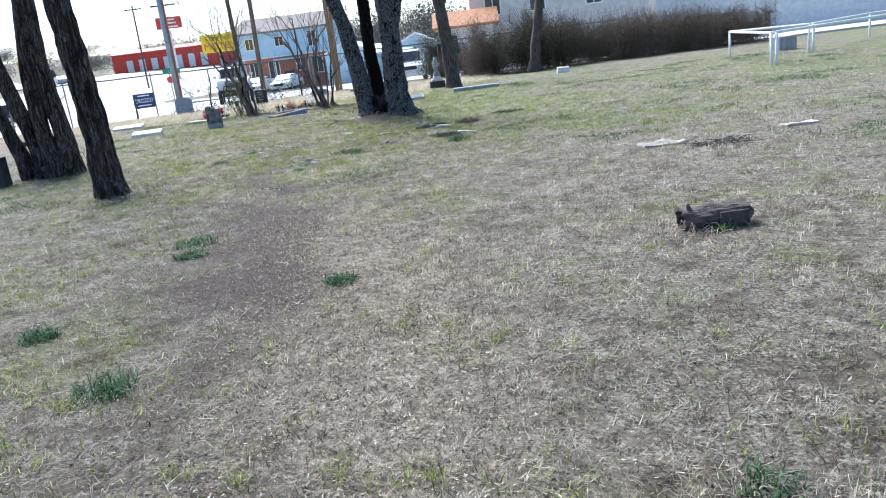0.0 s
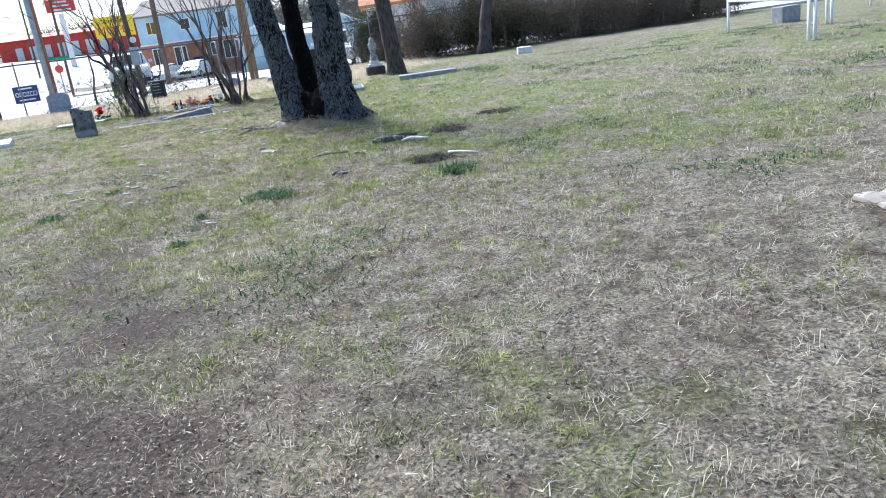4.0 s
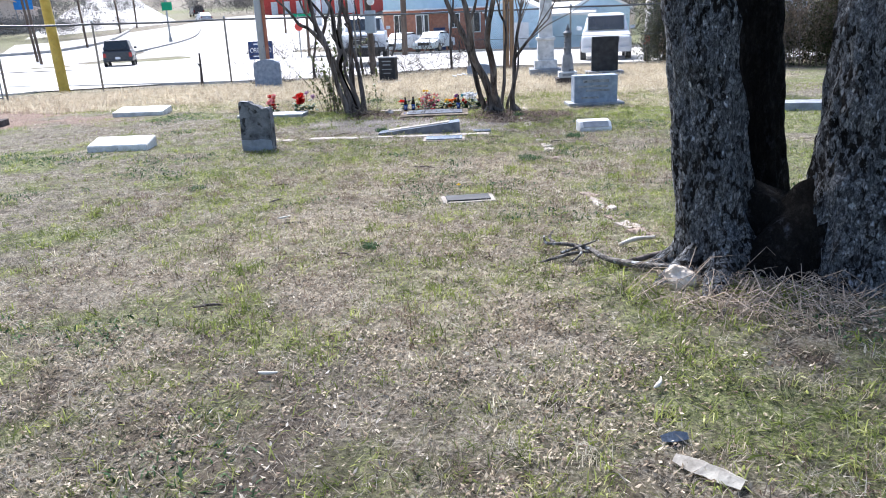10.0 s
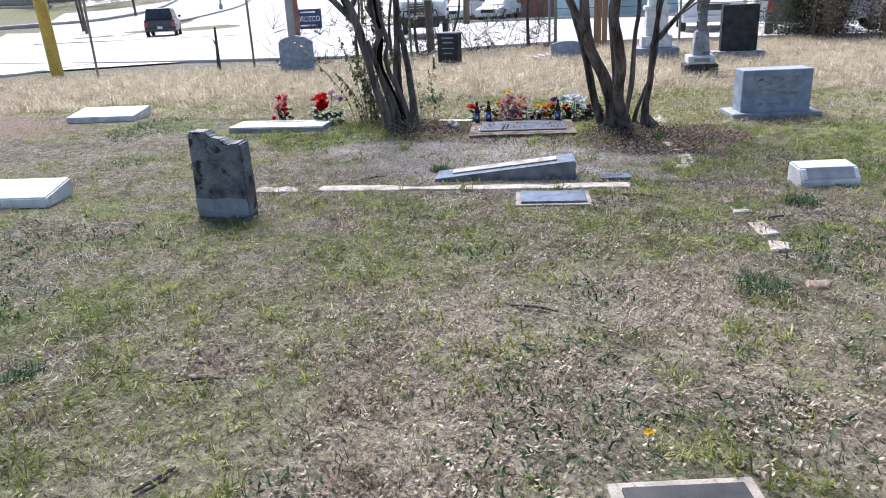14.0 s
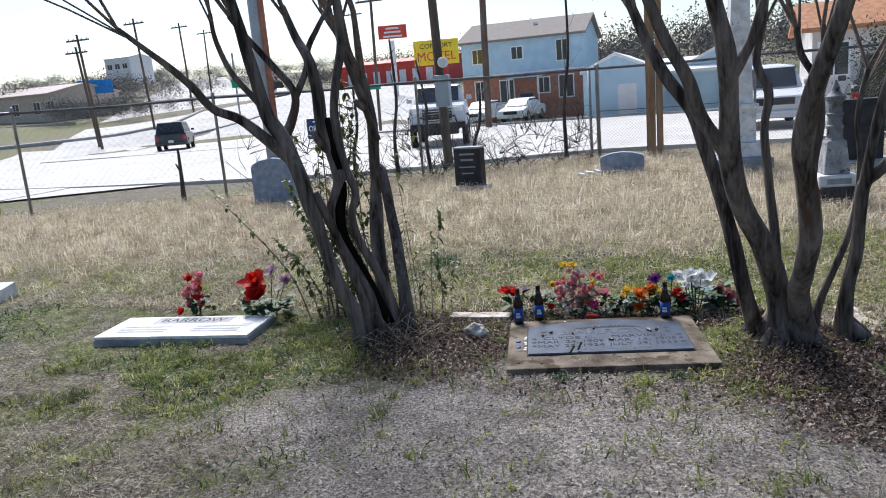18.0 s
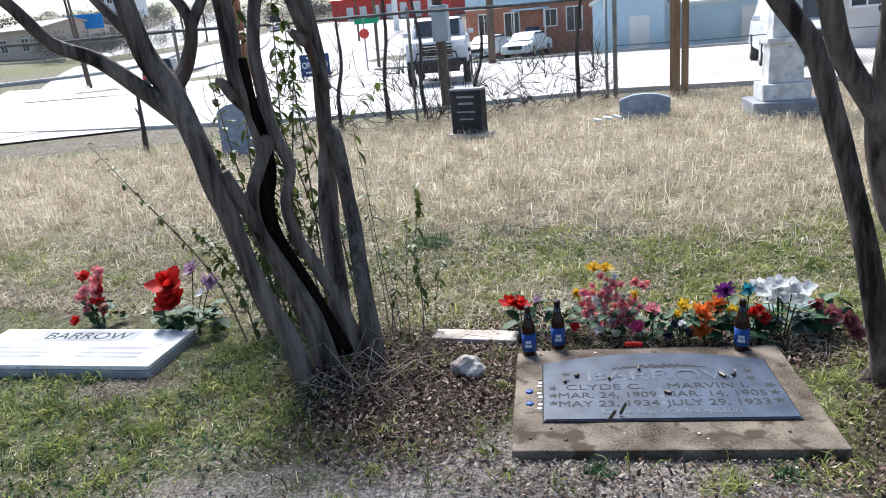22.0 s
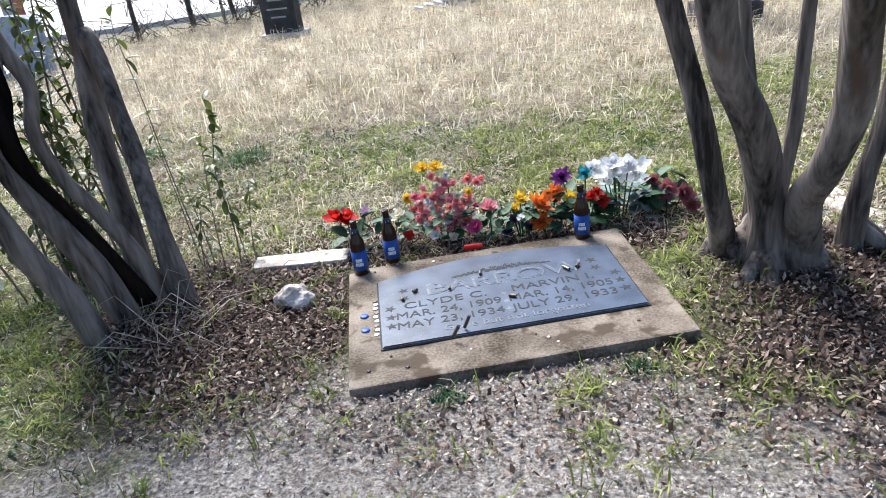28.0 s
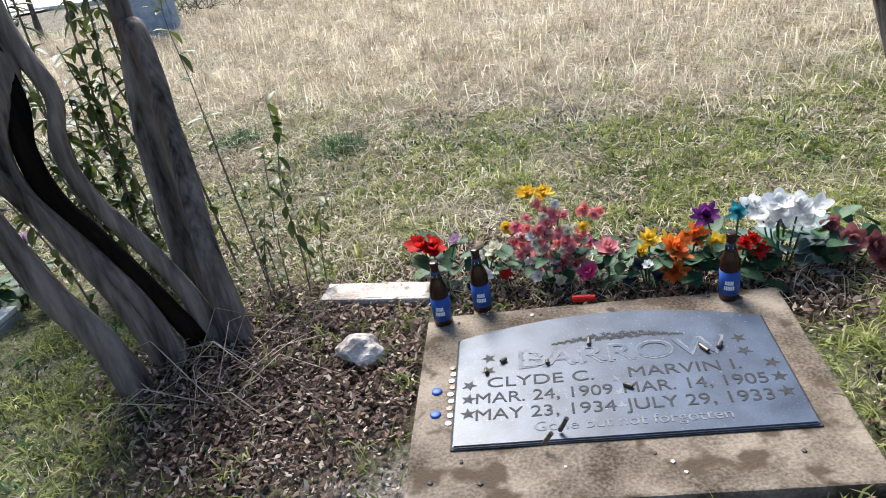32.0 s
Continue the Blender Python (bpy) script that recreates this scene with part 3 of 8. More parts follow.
    col = mix(attr("rust", mid, 0.8), col, red)
    col = mix(attr("trail", mid, 1.6), col, worn)
    col = mix(attr("dirt", fine, 1.2), col, scaled(soil, span(tex(4, 5, 0.6), 0.38, 0.62, 0.7, 1.15)))
    col = mix(attr("litter", fine, 1.2), col, leaf)
    l.new(col, b.inputs["Base Color"])
    bp = n.new("ShaderNodeBump")
    bp.inputs["Strength"].default_value, bp.inputs["Distance"].default_value = 1.0, 0.035
    l.new(fine, bp.inputs["Height"])
    l.new(bp.outputs[0], b.inputs["Normal"])
    return m


ground.data.materials.append(ground_material())


# ---- streets beyond the fence ----
def strip(name, line, width, material, label, category, lift=0.03, thick=0.0):
    """A paved strip that follows the ground along a line; thick: a raised kerb."""
    rows = spline(line, 8)
    bm = bmesh.new()
    last = None
    for i, p in enumerate(rows):
        d = rows[min(i + 1, len(rows) - 1)] - rows[max(i - 1, 0)]
        s = np.array([d[1], -d[0]]) / np.hypot(*d)
        ring = []
        for k in np.linspace(-0.5, 0.5, 2 if thick else 13):
            q = p + s * k * width
            ring.append((q[0], q[1], gz(*q) + lift))
        if not thick:
            a, c = ring[0], ring[-1]
            ring = [(a[0], a[1], a[2] - 0.4)] + ring + [(c[0], c[1], c[2] - 0.4)]
        if thick:
            a, c = ring
            ring = [(a[0], a[1], a[2] - 0.3), (a[0], a[1], a[2] + thick), (c[0], c[1], c[2] + thick), (c[0], c[1], c[2] - 0.3)]
        vs = [bm.verts.new(q) for q in ring]
        if last:
            for a, b2, c, d2 in zip(last, last[1:], vs[1:], vs):
                bm.faces.new((a, b2, c, d2))
        last = vs
    bmesh.ops.recalc_face_normals(bm, faces=bm.faces)
    return solid(name, bm, material, (0, 0, 0), label, category, kind="structure")


strip("road", [(-18, 36), (-34, 57), (-56, 88), (-85, 128), (-130, 190), (-230, 330)], 19, M["road"], "wide sunlit concrete street running away uphill", "road", 0.05)
strip("side_street", [(48, 50.5), (14, 50), (-4, 49.6), (-20, 49.5), (-36, 54)], 25, M["road"], "pale concrete side street before the motel", "road", 0.09)
strip("road", [(-30, 6), (-29, 24), (-31, 40), (-36, 54), (-46, 70)], 19, M["road"], "pale concrete street along the cemetery fence", "road", 0.07)
strip("kerb", [(-46, 75), (-45.5, 79), (-46, 87), (-50, 96), (-60, 112)], 0.4, M["road_kerb"], "grey concrete kerb of a traffic island", "kerb", 0.05, 0.18)
strip("kerb", [(-62, 60), (-56, 68), (-52, 75), (-54, 86), (-70, 112)], 0.4, M["road_kerb"], "grey concrete kerb on the far side of the street", "kerb", 0.05, 0.2)
strip("kerb", [(-22, 62), (-12, 61.5), (0, 61), (20, 61)], 0.3, M["road_kerb"], "grey concrete kerb before the motel lawn", "kerb", 0.05, 0.16)
strip("parking_lot", [(-30, 56), (-31, 72), (-37, 90), (-47, 112)], 24, M["road"], "pale concrete forecourt beside the street", "road", 0.11)
strip("verge", [(-22, 64), (-12, 63.5), (0, 63), (20, 63)], 3.4, surf("verge_grass", (0.09, 0.11, 0.035), (0.2, 0.2, 0.09), 4, 0.95, 0.5, 40), "thin green grass verge before the motel", "grass", 0.08)

# ---- chain-link fence ----
FENCE_H = 1.8
fence_run = [(-21.5, 14.0), (-19.7, 17.6), (-18.0, 21.2), (-16.8, 24.8), (-15.5, 27.9), (-14.38, 30.0), (-11.35, 31.4), (-8.4, 33.5), (-5.38, 35.9), (-2.4, 36.2), (0.6, 36.5), (3.6, 36.8), (6.6, 37.1), (9.6, 37.4)]
fence = thing("chain_link_fence", (0, 0, 0), "galvanised chain-link fence with a top rail along the cemetery edge", "fence")
wires, nw = [], 0
for i, (x, y) in enumerate(fence_run):
    z = gz(x, y)
    corner = abs(x + 5.38) < 0.01
    r = 0.04 if corner else 0.026
    part("post", lathe([(r, -0.3), (r, FENCE_H + 0.02), (r * 1.25, FENCE_H + 0.03), (r * 1.25, FENCE_H + 0.07), (0.01, FENCE_H + 0.1)], 8, m=Matrix.Translation((x, y, z))), M["steel"], fence, smooth=True)
    if corner:
        part("post", lathe([(0.03, -0.3), (0.03, FENCE_H)], 8, m=Matrix.Translation((x - 0.16, y + 0.04, z))), M["steel"], fence, smooth=True)
        for k in range(6):
            part("clamp", lathe([(0.05, 0), (0.05, 0.03)], 8, m=Matrix.Translation((x, y, z + 0.2 + 0.29 * k))), M["steel"], fence)
    if i:
        x0, y0 = fence_run[i - 1]
        z0 = gz(x0, y0)
        for h, rr, nm in ((FENCE_H, 0.026, "top_rail"), (0.95 if i > 8 else 0.05, 0.008, "tension_wire")):
            if nm == "top_rail" or i > 8:
                part(nm, tube([(x0, y0, z0 + h, rr), ((x + x0) / 2, (y + y0) / 2, (z + z0) / 2 + h - 0.02, rr), (x, y, z + h, rr)], 6), M["steel_dark"], fence)
        a, b = np.array([x0, y0, z0 + 0.04]), np.array([x, y, z + 0.04])
        run = np.linalg.norm(b - a)
        step = 0.065 if i > 7 else 0.12
        for u in np.arange(-FENCE_H, run, step):
            for sgn in (1, -1):
                lo, hi = (max(u, 0), min(u + FENCE_H, run))
                if hi - lo < 0.03:
                    continue
                h0, h1 = (lo - u, hi - u) if sgn > 0 else (FENCE_H - (lo - u), FENCE_H - (hi - u))
                p, q = a + (b - a) * lo / run + (0, 0, h0 * 0.98), a + (b - a) * hi / run + (0, 0, h1 * 0.98)
                wires.append((p, q, 0.0011 if i < 9 else 0.0019))
W = np.array([w[:2] for w in wires])
thick_ = np.array([w[2] for w in wires])[:, None]
d = W[:, 1] - W[:, 0]
d /= np.linalg.norm(d, axis=1)[:, None]
s1 = np.cross(d, (0, 0, 1.0))
s1 /= np.linalg.norm(s1, axis=1)[:, None]
s2 = np.cross(d, s1)
ring = [s1 * thick_, (-0.5 * s1 + 0.87 * s2) * thick_, (-0.5 * s1 - 0.87 * s2) * thick_]
V = np.stack([W[:, e] + r for e in (0, 1) for r in ring], 1).reshape(-1, 3)
base = (np.arange(len(W)) * 6)[:, None]
F = np.concatenate([base + np.array([[k, (k + 1) % 3, 3 + (k + 1) % 3, 3 + k]]) for k in range(3)])
mesh_link = bulk("wire_mesh", V, F, M["steel_dark"], "", "")
mesh_link.parent = fence


# ---- gravestones ----
def stone(name, loc, turn, label, parts_, category="gravestone"):
    """A stone on an Empty; parts_: rows of name, bmesh, material and, if it differs, label."""
    t = thing(name, loc, label, category, turn=turn)
    for row in parts_:
        part(row[0], row[1], row[2], t, row[3] if len(row) > 3 else "")
    return t


def bars(parent, rows, material, y, tilt=None):
    """Worn, unreadable lines of lettering: rows of x, z, width, height on the face at y."""
    for x, z, w, h in rows:
        own = box(w, 0.004, h, (x, y, z))
        if tilt:
            bmesh.ops.transform(own, matrix=tilt, verts=own.verts)
        part("worn_letters", own, material, parent)


# the broken headstone
M["marble_dark"] = surf("marble_dark", (0.065, 0.068, 0.075), (0.23, 0.235, 0.25), 7, 0.7, 0.3, 70, (0.03, 0.03, 0.033), 10, 0.58)
hs_outline = [(-0.20, -0.1), (0.21, -0.1), (0.205, 0.50), (0.19, 0.545), (0.09, 0.53), (0.05, 0.57), (-0.03, 0.585), (-0.06, 0.625), (-0.20, 0.63)]
hs = thing("broken_headstone", (-5.50, 21.22, gz(-5.5, 21.2)), "weathered grey headstone with a broken top edge", "gravestone", turn=6)
part("body", rough_up(prism(hs_outline, 0.15, 0.012), 0.012, 9, 3, 2), M["marble_dark"], hs)
part("crack_ledge", rough_up(box(0.40, 0.17, 0.16, (0, 0, -0.02), 0.01), 0.01, 9, 5, 2), M["granite_grey"], hs, "paler mended foot of the stone")

wf = thing("slant_marker", (-7.52, 21.2, gz(-7.5, 21.2)), "low white slanted grave marker with a bright top", "gravestone", turn=14)
part("body", prism([(-0.2, -0.05), (0.2, -0.05), (0.2, 0.15), (-0.2, 0.08)], 0.80, 0.012, m=pose(0, 0, 0, 0, 0, 90)), M["marble_white"], wf)
w2 = thing("flat_marker", (-9.75, 24.95, gz(-9.7, 24.9)), "white flat grave marker leaning slightly in dry grass", "gravestone", turn=12)
part("body", box(0.95, 0.5, 0.14, (0, 0, -0.03), 0.012, turn=pose(0, 0, 0, 7, 0, 0)), M["marble_white"], w2)
lst = thing("headstone", (-12.05, 23.4, gz(-12.0, 23.4)), "tall pale grey headstone on a dark base", "gravestone", turn=20)
part("body", prism([(-0.34, 0.1), (0.34, 0.1), (0.34, 0.98), (0.2, 1.06), (0, 1.09), (-0.2, 1.06), (-0.34, 0.98)], 0.2, 0.015), M["granite_grey"], lst)
part("plinth", box(0.95, 0.42, 0.14, (0, 0, -0.02), 0.015), M["bark_dark"], lst, "dark mossy base")

# the long wedge and the kerb before the grave
wedge = thing("wedge_marker", (-3.68, 22.5, gz(-3.7, 22.5)), "long blue-grey granite wedge marker with a white panel", "gravestone", turn=12)
part("body", rough_up(prism([(-0.57, -0.06), (0.57, -0.06), (0.57, 0.15), (-0.57, 0.025)], 0.31, 0.01), 0.004, 12), M["granite_blue"], wedge)
part("panel", box(0.86, 0.13, 0.008, (0.0, 0.02, 0.0895), 0.002, turn=pose(0, 0, 0, 0, -6.26, 0)), M["kerb_white"], wedge, "worn white lettered panel")

for k, (x, y, ln, tn) in enumerate([(-5.42, 21.83, 0.36, 10), (-4.5, 21.98, 1.15, 10), (-3.28, 22.2, 1.28, 11)]):
    bm = rough_up(box(ln, 0.14, 0.12, (0, 0, -0.108), 0.012), 0.02, 8, k * 3.1, 5)
    solid("kerb_stone", bm, M["kerb_white"], (x, y, gz(x, y)), "chipped white limestone kerb sunk in the soil", "kerb", tn, group="plot kerb stones")
side_kerb = [(-2.52, 25.2, 0.55, 103), (-2.36, 23.85, 0.42, 103), (-2.24, 23.3, 0.4, 98), (-2.27, 23.0, 0.12, 80), (-1.9, 21.75, 0.18, 100), (-1.8, 21.37, 0.3, 104), (-1.74, 21.03, 0.16, 85)]
for k, (x, y, ln, tn) in enumerate(side_kerb):
    bm = rough_up(box(ln * 0.9, 0.11, 0.11, (0, 0, -0.098), 0.012), 0.026, 9, 20 + k * 2.3, 3)
    solid("kerb_stone", bm, M["kerb_white"], (x, y, gz(x, y)), "short broken white kerb stone in the grass", "kerb", tn, group="plot kerb stones")

M["brick_worn"] = surf("brick_worn", (0.17, 0.12, 0.095), (0.38, 0.30, 0.25), 12, 0.9, 0.6, 80, (0.10, 0.075, 0.06), 14, 0.6)
for k, (x, y, ln, tn, pale) in enumerate([(-1.2, 18.75, 0.2, -70, 0), (-1.07, 18.38, 0.34, -72, 1), (-0.98, 17.96, 0.16, -60, 0), (-0.88, 17.7, 0.18, -50, 1), (-0.80, 17.5, 0.2, -35, 0), (-0.73, 17.38, 0.12, 10, 0), (-1.95, 22.0, 0.14, 100, 0), (-1.62, 20.5, 0.12, 80, 0), (-1.45, 19.7, 0.1, 110, 0)]):
    bm = rough_up(box(ln, 0.11, 0.09, (0, 0, -0.078), 0.012), 0.04, 9, 40 + k * 1.9, 4)
    solid("kerb_stone", bm, M["kerb_white" if pale else "brick_worn"], (x, y, gz(x, y)), "sunken pinkish rubble piece in an old kerb line", "kerb", tn, group="rubble pieces of the old kerb")

nf = thing("flush_marker", (-3.17, 21.84, gz(-3.2, 21.8)), "grey granite flush marker with a concrete border", "gravestone", turn=12)
part("border", box(0.54, 0.36, 0.1, (0, 0, -0.085), 0.008), M["concrete"], nf)
part("plate", box(0.47, 0.28, 0.02, (0, 0, 0.011), 0.004), M["granite_blue"], nf)
sf = thing("flush_marker", (-2.79, 22.55, gz(-2.8, 22.5)), "small blue-grey flush grave marker in bare soil", "gravestone", turn=13)
part("plate", box(0.24, 0.14, 0.06, (0, 0, -0.035), 0.005), M["granite_blue"], sf)
fm = thing("flush_marker", (-2.23, 18.61, gz(-2.2, 18.6)), "dark bronze-grey flush marker framed in pale stone", "gravestone", turn=18)
part("border", rough_up(box(0.46, 0.27, 0.1, (0, 0, -0.09), 0.008), 0.006, 9, 1, 3), M["concrete"], fm)
part("plate", box(0.38, 0.19, 0.012, (0, 0, 0.010), 0.003), M["granite_dark"], fm)

mon = thing("headstone", (-1.36, 25.6, gz(-1.4, 25.6)), "blue-grey rectangular granite headstone with worn lettering", "gravestone", turn=14)
part("body", box(0.74, 0.30, 0.46, (0, 0, 0.06), 0.015), M["granite_pale_blue"], mon)
part("plinth", box(0.95, 0.48, 0.12, (0, 0, -0.05), 0.015), M["granite_grey"], mon)
bars(mon, [(0, 0.40, 0.44, 0.05), (-0.05, 0.32, 0.5, 0.035), (0.03, 0.25, 0.4, 0.035), (-0.1, 0.13, 0.3, 0.035)], M["marble_aged"], -0.152)
sm = thing("pillow_marker", (-1.27, 22.62, gz(-1.3, 22.6)), "small white pillow-shaped marker with a grey face", "gravestone", turn=16)
part("body", prism([(-0.13, -0.04), (0.13, -0.04), (0.13, 0.145), (-0.06, 0.13), (-0.13, 0.05)], 0.43, 0.012, m=pose(0, 0, 0, 0, 0, 90)), M["marble_white"], sm)
part("face", box(0.34, 0.09, 0.006, (0, -0.097, 0.095), 0, turn=pose(0, 0, 0, 48, 0, 0)), M["granite_grey"], sm, "grey lettered face")
lo = thing("slant_marker", (0.15, 23.2, gz(0.15, 23.2)), "low blue-grey slanted marker with a pale rim", "gravestone", turn=9)
part("body", prism([(-0.17, -0.05), (0.17, -0.05), (0.17, 0.13), (-0.17, 0.07)], 0.58, 0.012, m=pose(0, 0, 0, 0, 0, 90)), M["granite_grey"], lo)
part("face", box(0.48, 0.24, 0.008, (0, 0, 0.101), 0.003, turn=pose(0, 0, 0, 10, 0, 0)), M["granite_blue"], lo, "darker lettered face")

dk = thing("headstone", (-6.93, 31.78, gz(-6.9, 31.8)), "dark granite upright headstone on a grey base", "gravestone", turn=-6)
part("body", box(0.46, 0.2, 0.60, (0, 0, 0.06), 0.012), M["granite_dark"], dk)
part("plinth", box(0.60, 0.34, 0.10, (0, 0, -0.03), 0.012), M["granite_grey"], dk)
part("cap", box(0.47, 0.21, 0.03, (0, 0, 0.66), 0.01), M["granite_grey"], dk)
bars(dk, [(0, 0.56, 0.26, 0.03), (0, 0.47, 0.22, 0.03), (0, 0.36, 0.28, 0.02), (0, 0.26, 0.2, 0.02)], M["granite_grey"], -0.101)
gs = thing("headstone", (-4.62, 32.75, gz(-4.6, 32.75)), "low blue-grey headstone with a shallow arched top", "gravestone", turn=4)
part("body", prism([(-0.34, -0.08), (0.34, -0.08), (0.35, 0.30), (0.17, 0.355), (0, 0.37), (-0.17, 0.355), (-0.35, 0.30)], 0.18, 0.015), M["granite_pale_blue"], gs)
hp = thing("headstone", (-9.9, 30.7, gz(-9.9, 30.7)), "pale grey arched headstone in tall dry grass", "gravestone", turn=12)
part("body", prism([(-0.34, -0.1), (0.34, -0.1), (0.335, 0.66), (0.2, 0.73), (0, 0.76), (-0.2, 0.73), (-0.335, 0.66)], 0.22, 0.02), M["granite_pale_blue"], hp)

wo = thing("obelisk", (-2.85, 32.8, gz(-2.85, 32.8)), "tall white marble obelisk on stepped bases", "monument", turn=8)
part("base", box(0.86, 0.86, 0.26, (0, 0, -0.05), 0.02), M["granite_grey"], wo)
part("plinth", box(0.60, 0.60, 0.22, (0, 0, 0.21), 0.02), M["marble_white"], wo)
part("die", box(0.44, 0.44, 0.5, (0, 0, 0.43), 0.015, taper=0.94), M["marble_white"], wo)
part("moulding", box(0.50, 0.50, 0.08, (0, 0, 0.93), 0.02), M["marble_white"], wo)
part("shaft", box(0.36, 0.36, 1.9, (0, 0, 1.01), 0.012, taper=0.68), M["marble_white"], wo)
bob = thing("obelisk", (-2.05, 29.3, gz(-2.0, 29.3)), "dark turned column monument on a square plinth", "monument", turn=8)
part("base", box(0.50, 0.50, 0.24, (0, 0, -0.04), 0.015), M["bark_dark"], bob)
part("plinth", box(0.40, 0.40, 0.13, (0, 0, 0.20), 0.02), M["marble_white"], bob, "white moulded plinth with worn letters")
part("die", box(0.27, 0.27, 0.36, (0, 0, 0.33), 0.02, taper=0.72), M["marble_aged"], bob)
part("column", lathe([(0.105, 0.66), (0.108, 0.70), (0.094, 0.71), (0.090, 0.80), (0.102, 0.81), (0.102, 0.84), (0.088, 0.85), (0.084, 0.94), (0.096, 0.95), (0.096, 0.97), (0.082, 0.98), (0.078, 1.08), (0.10, 1.10), (0.118, 1.12), (0.118, 1.15), (0.07, 1.18), (0.05, 1.21), (0.045, 1.24), (0.012, 1.32)], 16, m=Matrix.Diagonal((0.86, 0.86, 1, 1))), M["marble_dark"], bob)
bars(bob, [(0, 0.235, 0.24, 0.06)], M["granite_grey"], -0.203)
bk = thing("headstone", (-1.3, 32.4, gz(-1.3, 32.4)), "large black granite headstone on a rough base", "gravestone", turn=6)
part("body", box(0.66, 0.24, 0.86, (0, 0, 0.14), 0.012), M["granite_dark"], bk)
part("plinth", rough_up(box(0.95, 0.46, 0.2, (0, 0, -0.05), 0.02), 0.02, 8, 1, 2), M["marble_aged"], bk)
ro = thing("monument", (0.72, 28.2, gz(0.72, 28.2)), "pale draped urn monument on a brown plinth", "monument", turn=5)
part("plinth", rough_up(box(0.56, 0.48, 0.3, (0, 0, -0.05), 0.02), 0.012, 7, 3, 2), M["bark_dark"], ro, "weathered brown stone plinth")
part("base", box(0.42, 0.38, 0.09, (0, 0, 0.25), 0.018), M["marble_white"], ro)
part("pedestal", box(0.30, 0.27, 0.10, (0, 0, 0.34), 0.02, taper=0.9), M["marble_white"], ro)
part("urn", rough_up(lathe([(0.12, 0.44), (0.13, 0.50), (0.10, 0.56), (0.085, 0.66), (0.10, 0.76), (0.125, 0.84), (0.12, 0.92), (0.08, 0.98), (0.085, 1.03), (0.05, 1.09), (0.02, 1.11)], 24), 0.025, 12, 5), M["marble_aged"], ro, "carved draped urn", smooth=True)
rk = thing("grave_ledger", (2.1, 24.65, gz(2.1, 24.6)), "long grey stone ledger lying in the grass", "gravestone", turn=-1)
part("body", box(1.5, 0.42, 0.16, (0, 0, -0.05), 0.015), M["granite_grey"], rk)
ws = thing("small_marker", (5.5, 28.9, gz(5.5, 28.9)), "small white block marker on the lawn", "gravestone")
part("body", rough_up(box(0.45, 0.3, 0.26, (0, 0, -0.05), 0.02), 0.02, 6, 2, 2), M["marble_white"], ws)
r1 = thing("flat_marker", (4.0, 8.92, gz(4, 8.9)), "pale broken flat stone half hidden in dry grass", "gravestone", turn=8)
part("body", rough_up(box(0.50, 0.26, 0.1, (0, 0, -0.075), 0.012), 0.05, 6, 4, 5), M["concrete"], r1)
r2 = thing("flat_marker", (5.8, 9.35, gz(5.8, 9.3)), "small white flat stone in dry grass", "gravestone", turn=4)
part("body", rough_up(box(0.40, 0.20, 0.08, (0, 0, -0.055), 0.012), 0.035, 7, 6, 4), M["kerb_white"], r2)
ld = thing("headstone", (-6.7, 12.7, gz(-6.7, 12.7)), "dark stone block beside the tree clump", "gravestone", turn=10)
part("body", box(0.5, 0.3, 0.55, (0, 0, -0.05), 0.015), M["granite_dark"], ld)
part("shoulder", box(0.3, 0.28, 0.2, (-0.35, 0, -0.05), 0.015), M["granite_dark"], ld)

# ---- white pipe rail on the rise ----
rail = thing("pipe_rail", (0, 0, 0), "white painted pipe rail fence round a burial plot", "fence")
rz = 0.82
loop = [(10.4, 25.0), (9.6, 19.7), (14.9, 24.0), (16.7, 23.7), (23.0, 25.5), (24.0, 31), (16.4, 28.0), (12.2, 23.4)]
for (x, y), (x2, y2) in zip(loop, loop[1:] + loop[:1]):
    for dx in ((0, 0.13) if x < 10 or x == 12.2 else (0,)):
        part("post", lathe([(0.038, -0.3), (0.038, rz)], 8, m=Matrix.Translation((x + dx, y, gz(x, y)))), M["white_paint"], rail, smooth=True)
    part("rail", tube([(x, y, gz(x, y) + rz, 0.038), (x2, y2, gz(x2, y2) + rz, 0.038)], 8), M["white_paint"], rail)
bx = thing("headstone", (12.5, 25.9, gz(12.5, 25.9)), "pale square headstone inside the pipe rail", "gravestone", turn=20)
part("body", box(0.7, 0.4, 0.5, (0, 0, -0.05), 0.02), M["granite_grey"], bx)


def stem(tree, seed, rows, ends=None, sides=20, knots=0.17, material=None, ridge=0.02):
    """One stem of a tree: rows of x, y, z from the tree's foot, and radius."""
    rows = [list(r) for r in rows]
    if rows[0][2] < 0.1:
        rows[0][2] -= 0.12
        rows[0][3] *= 1.15
    ob = part("stem", limb(rows, sides, knots=knots, seed=seed, steps=14 if ridge > 0.03 else 7, ridge=ridge), material or M["bark_smooth"], tree, smooth=True)
    if ends is not None:
        a, b = Vector(rows[-2][:3]), Vector(rows[-1][:3])
        ends += [(b, (b - a).normalized(), rows[-1][3]), ((a + b) / 2, (b - a).normalized(), rows[-1][3] * 0.7)]
    return ob


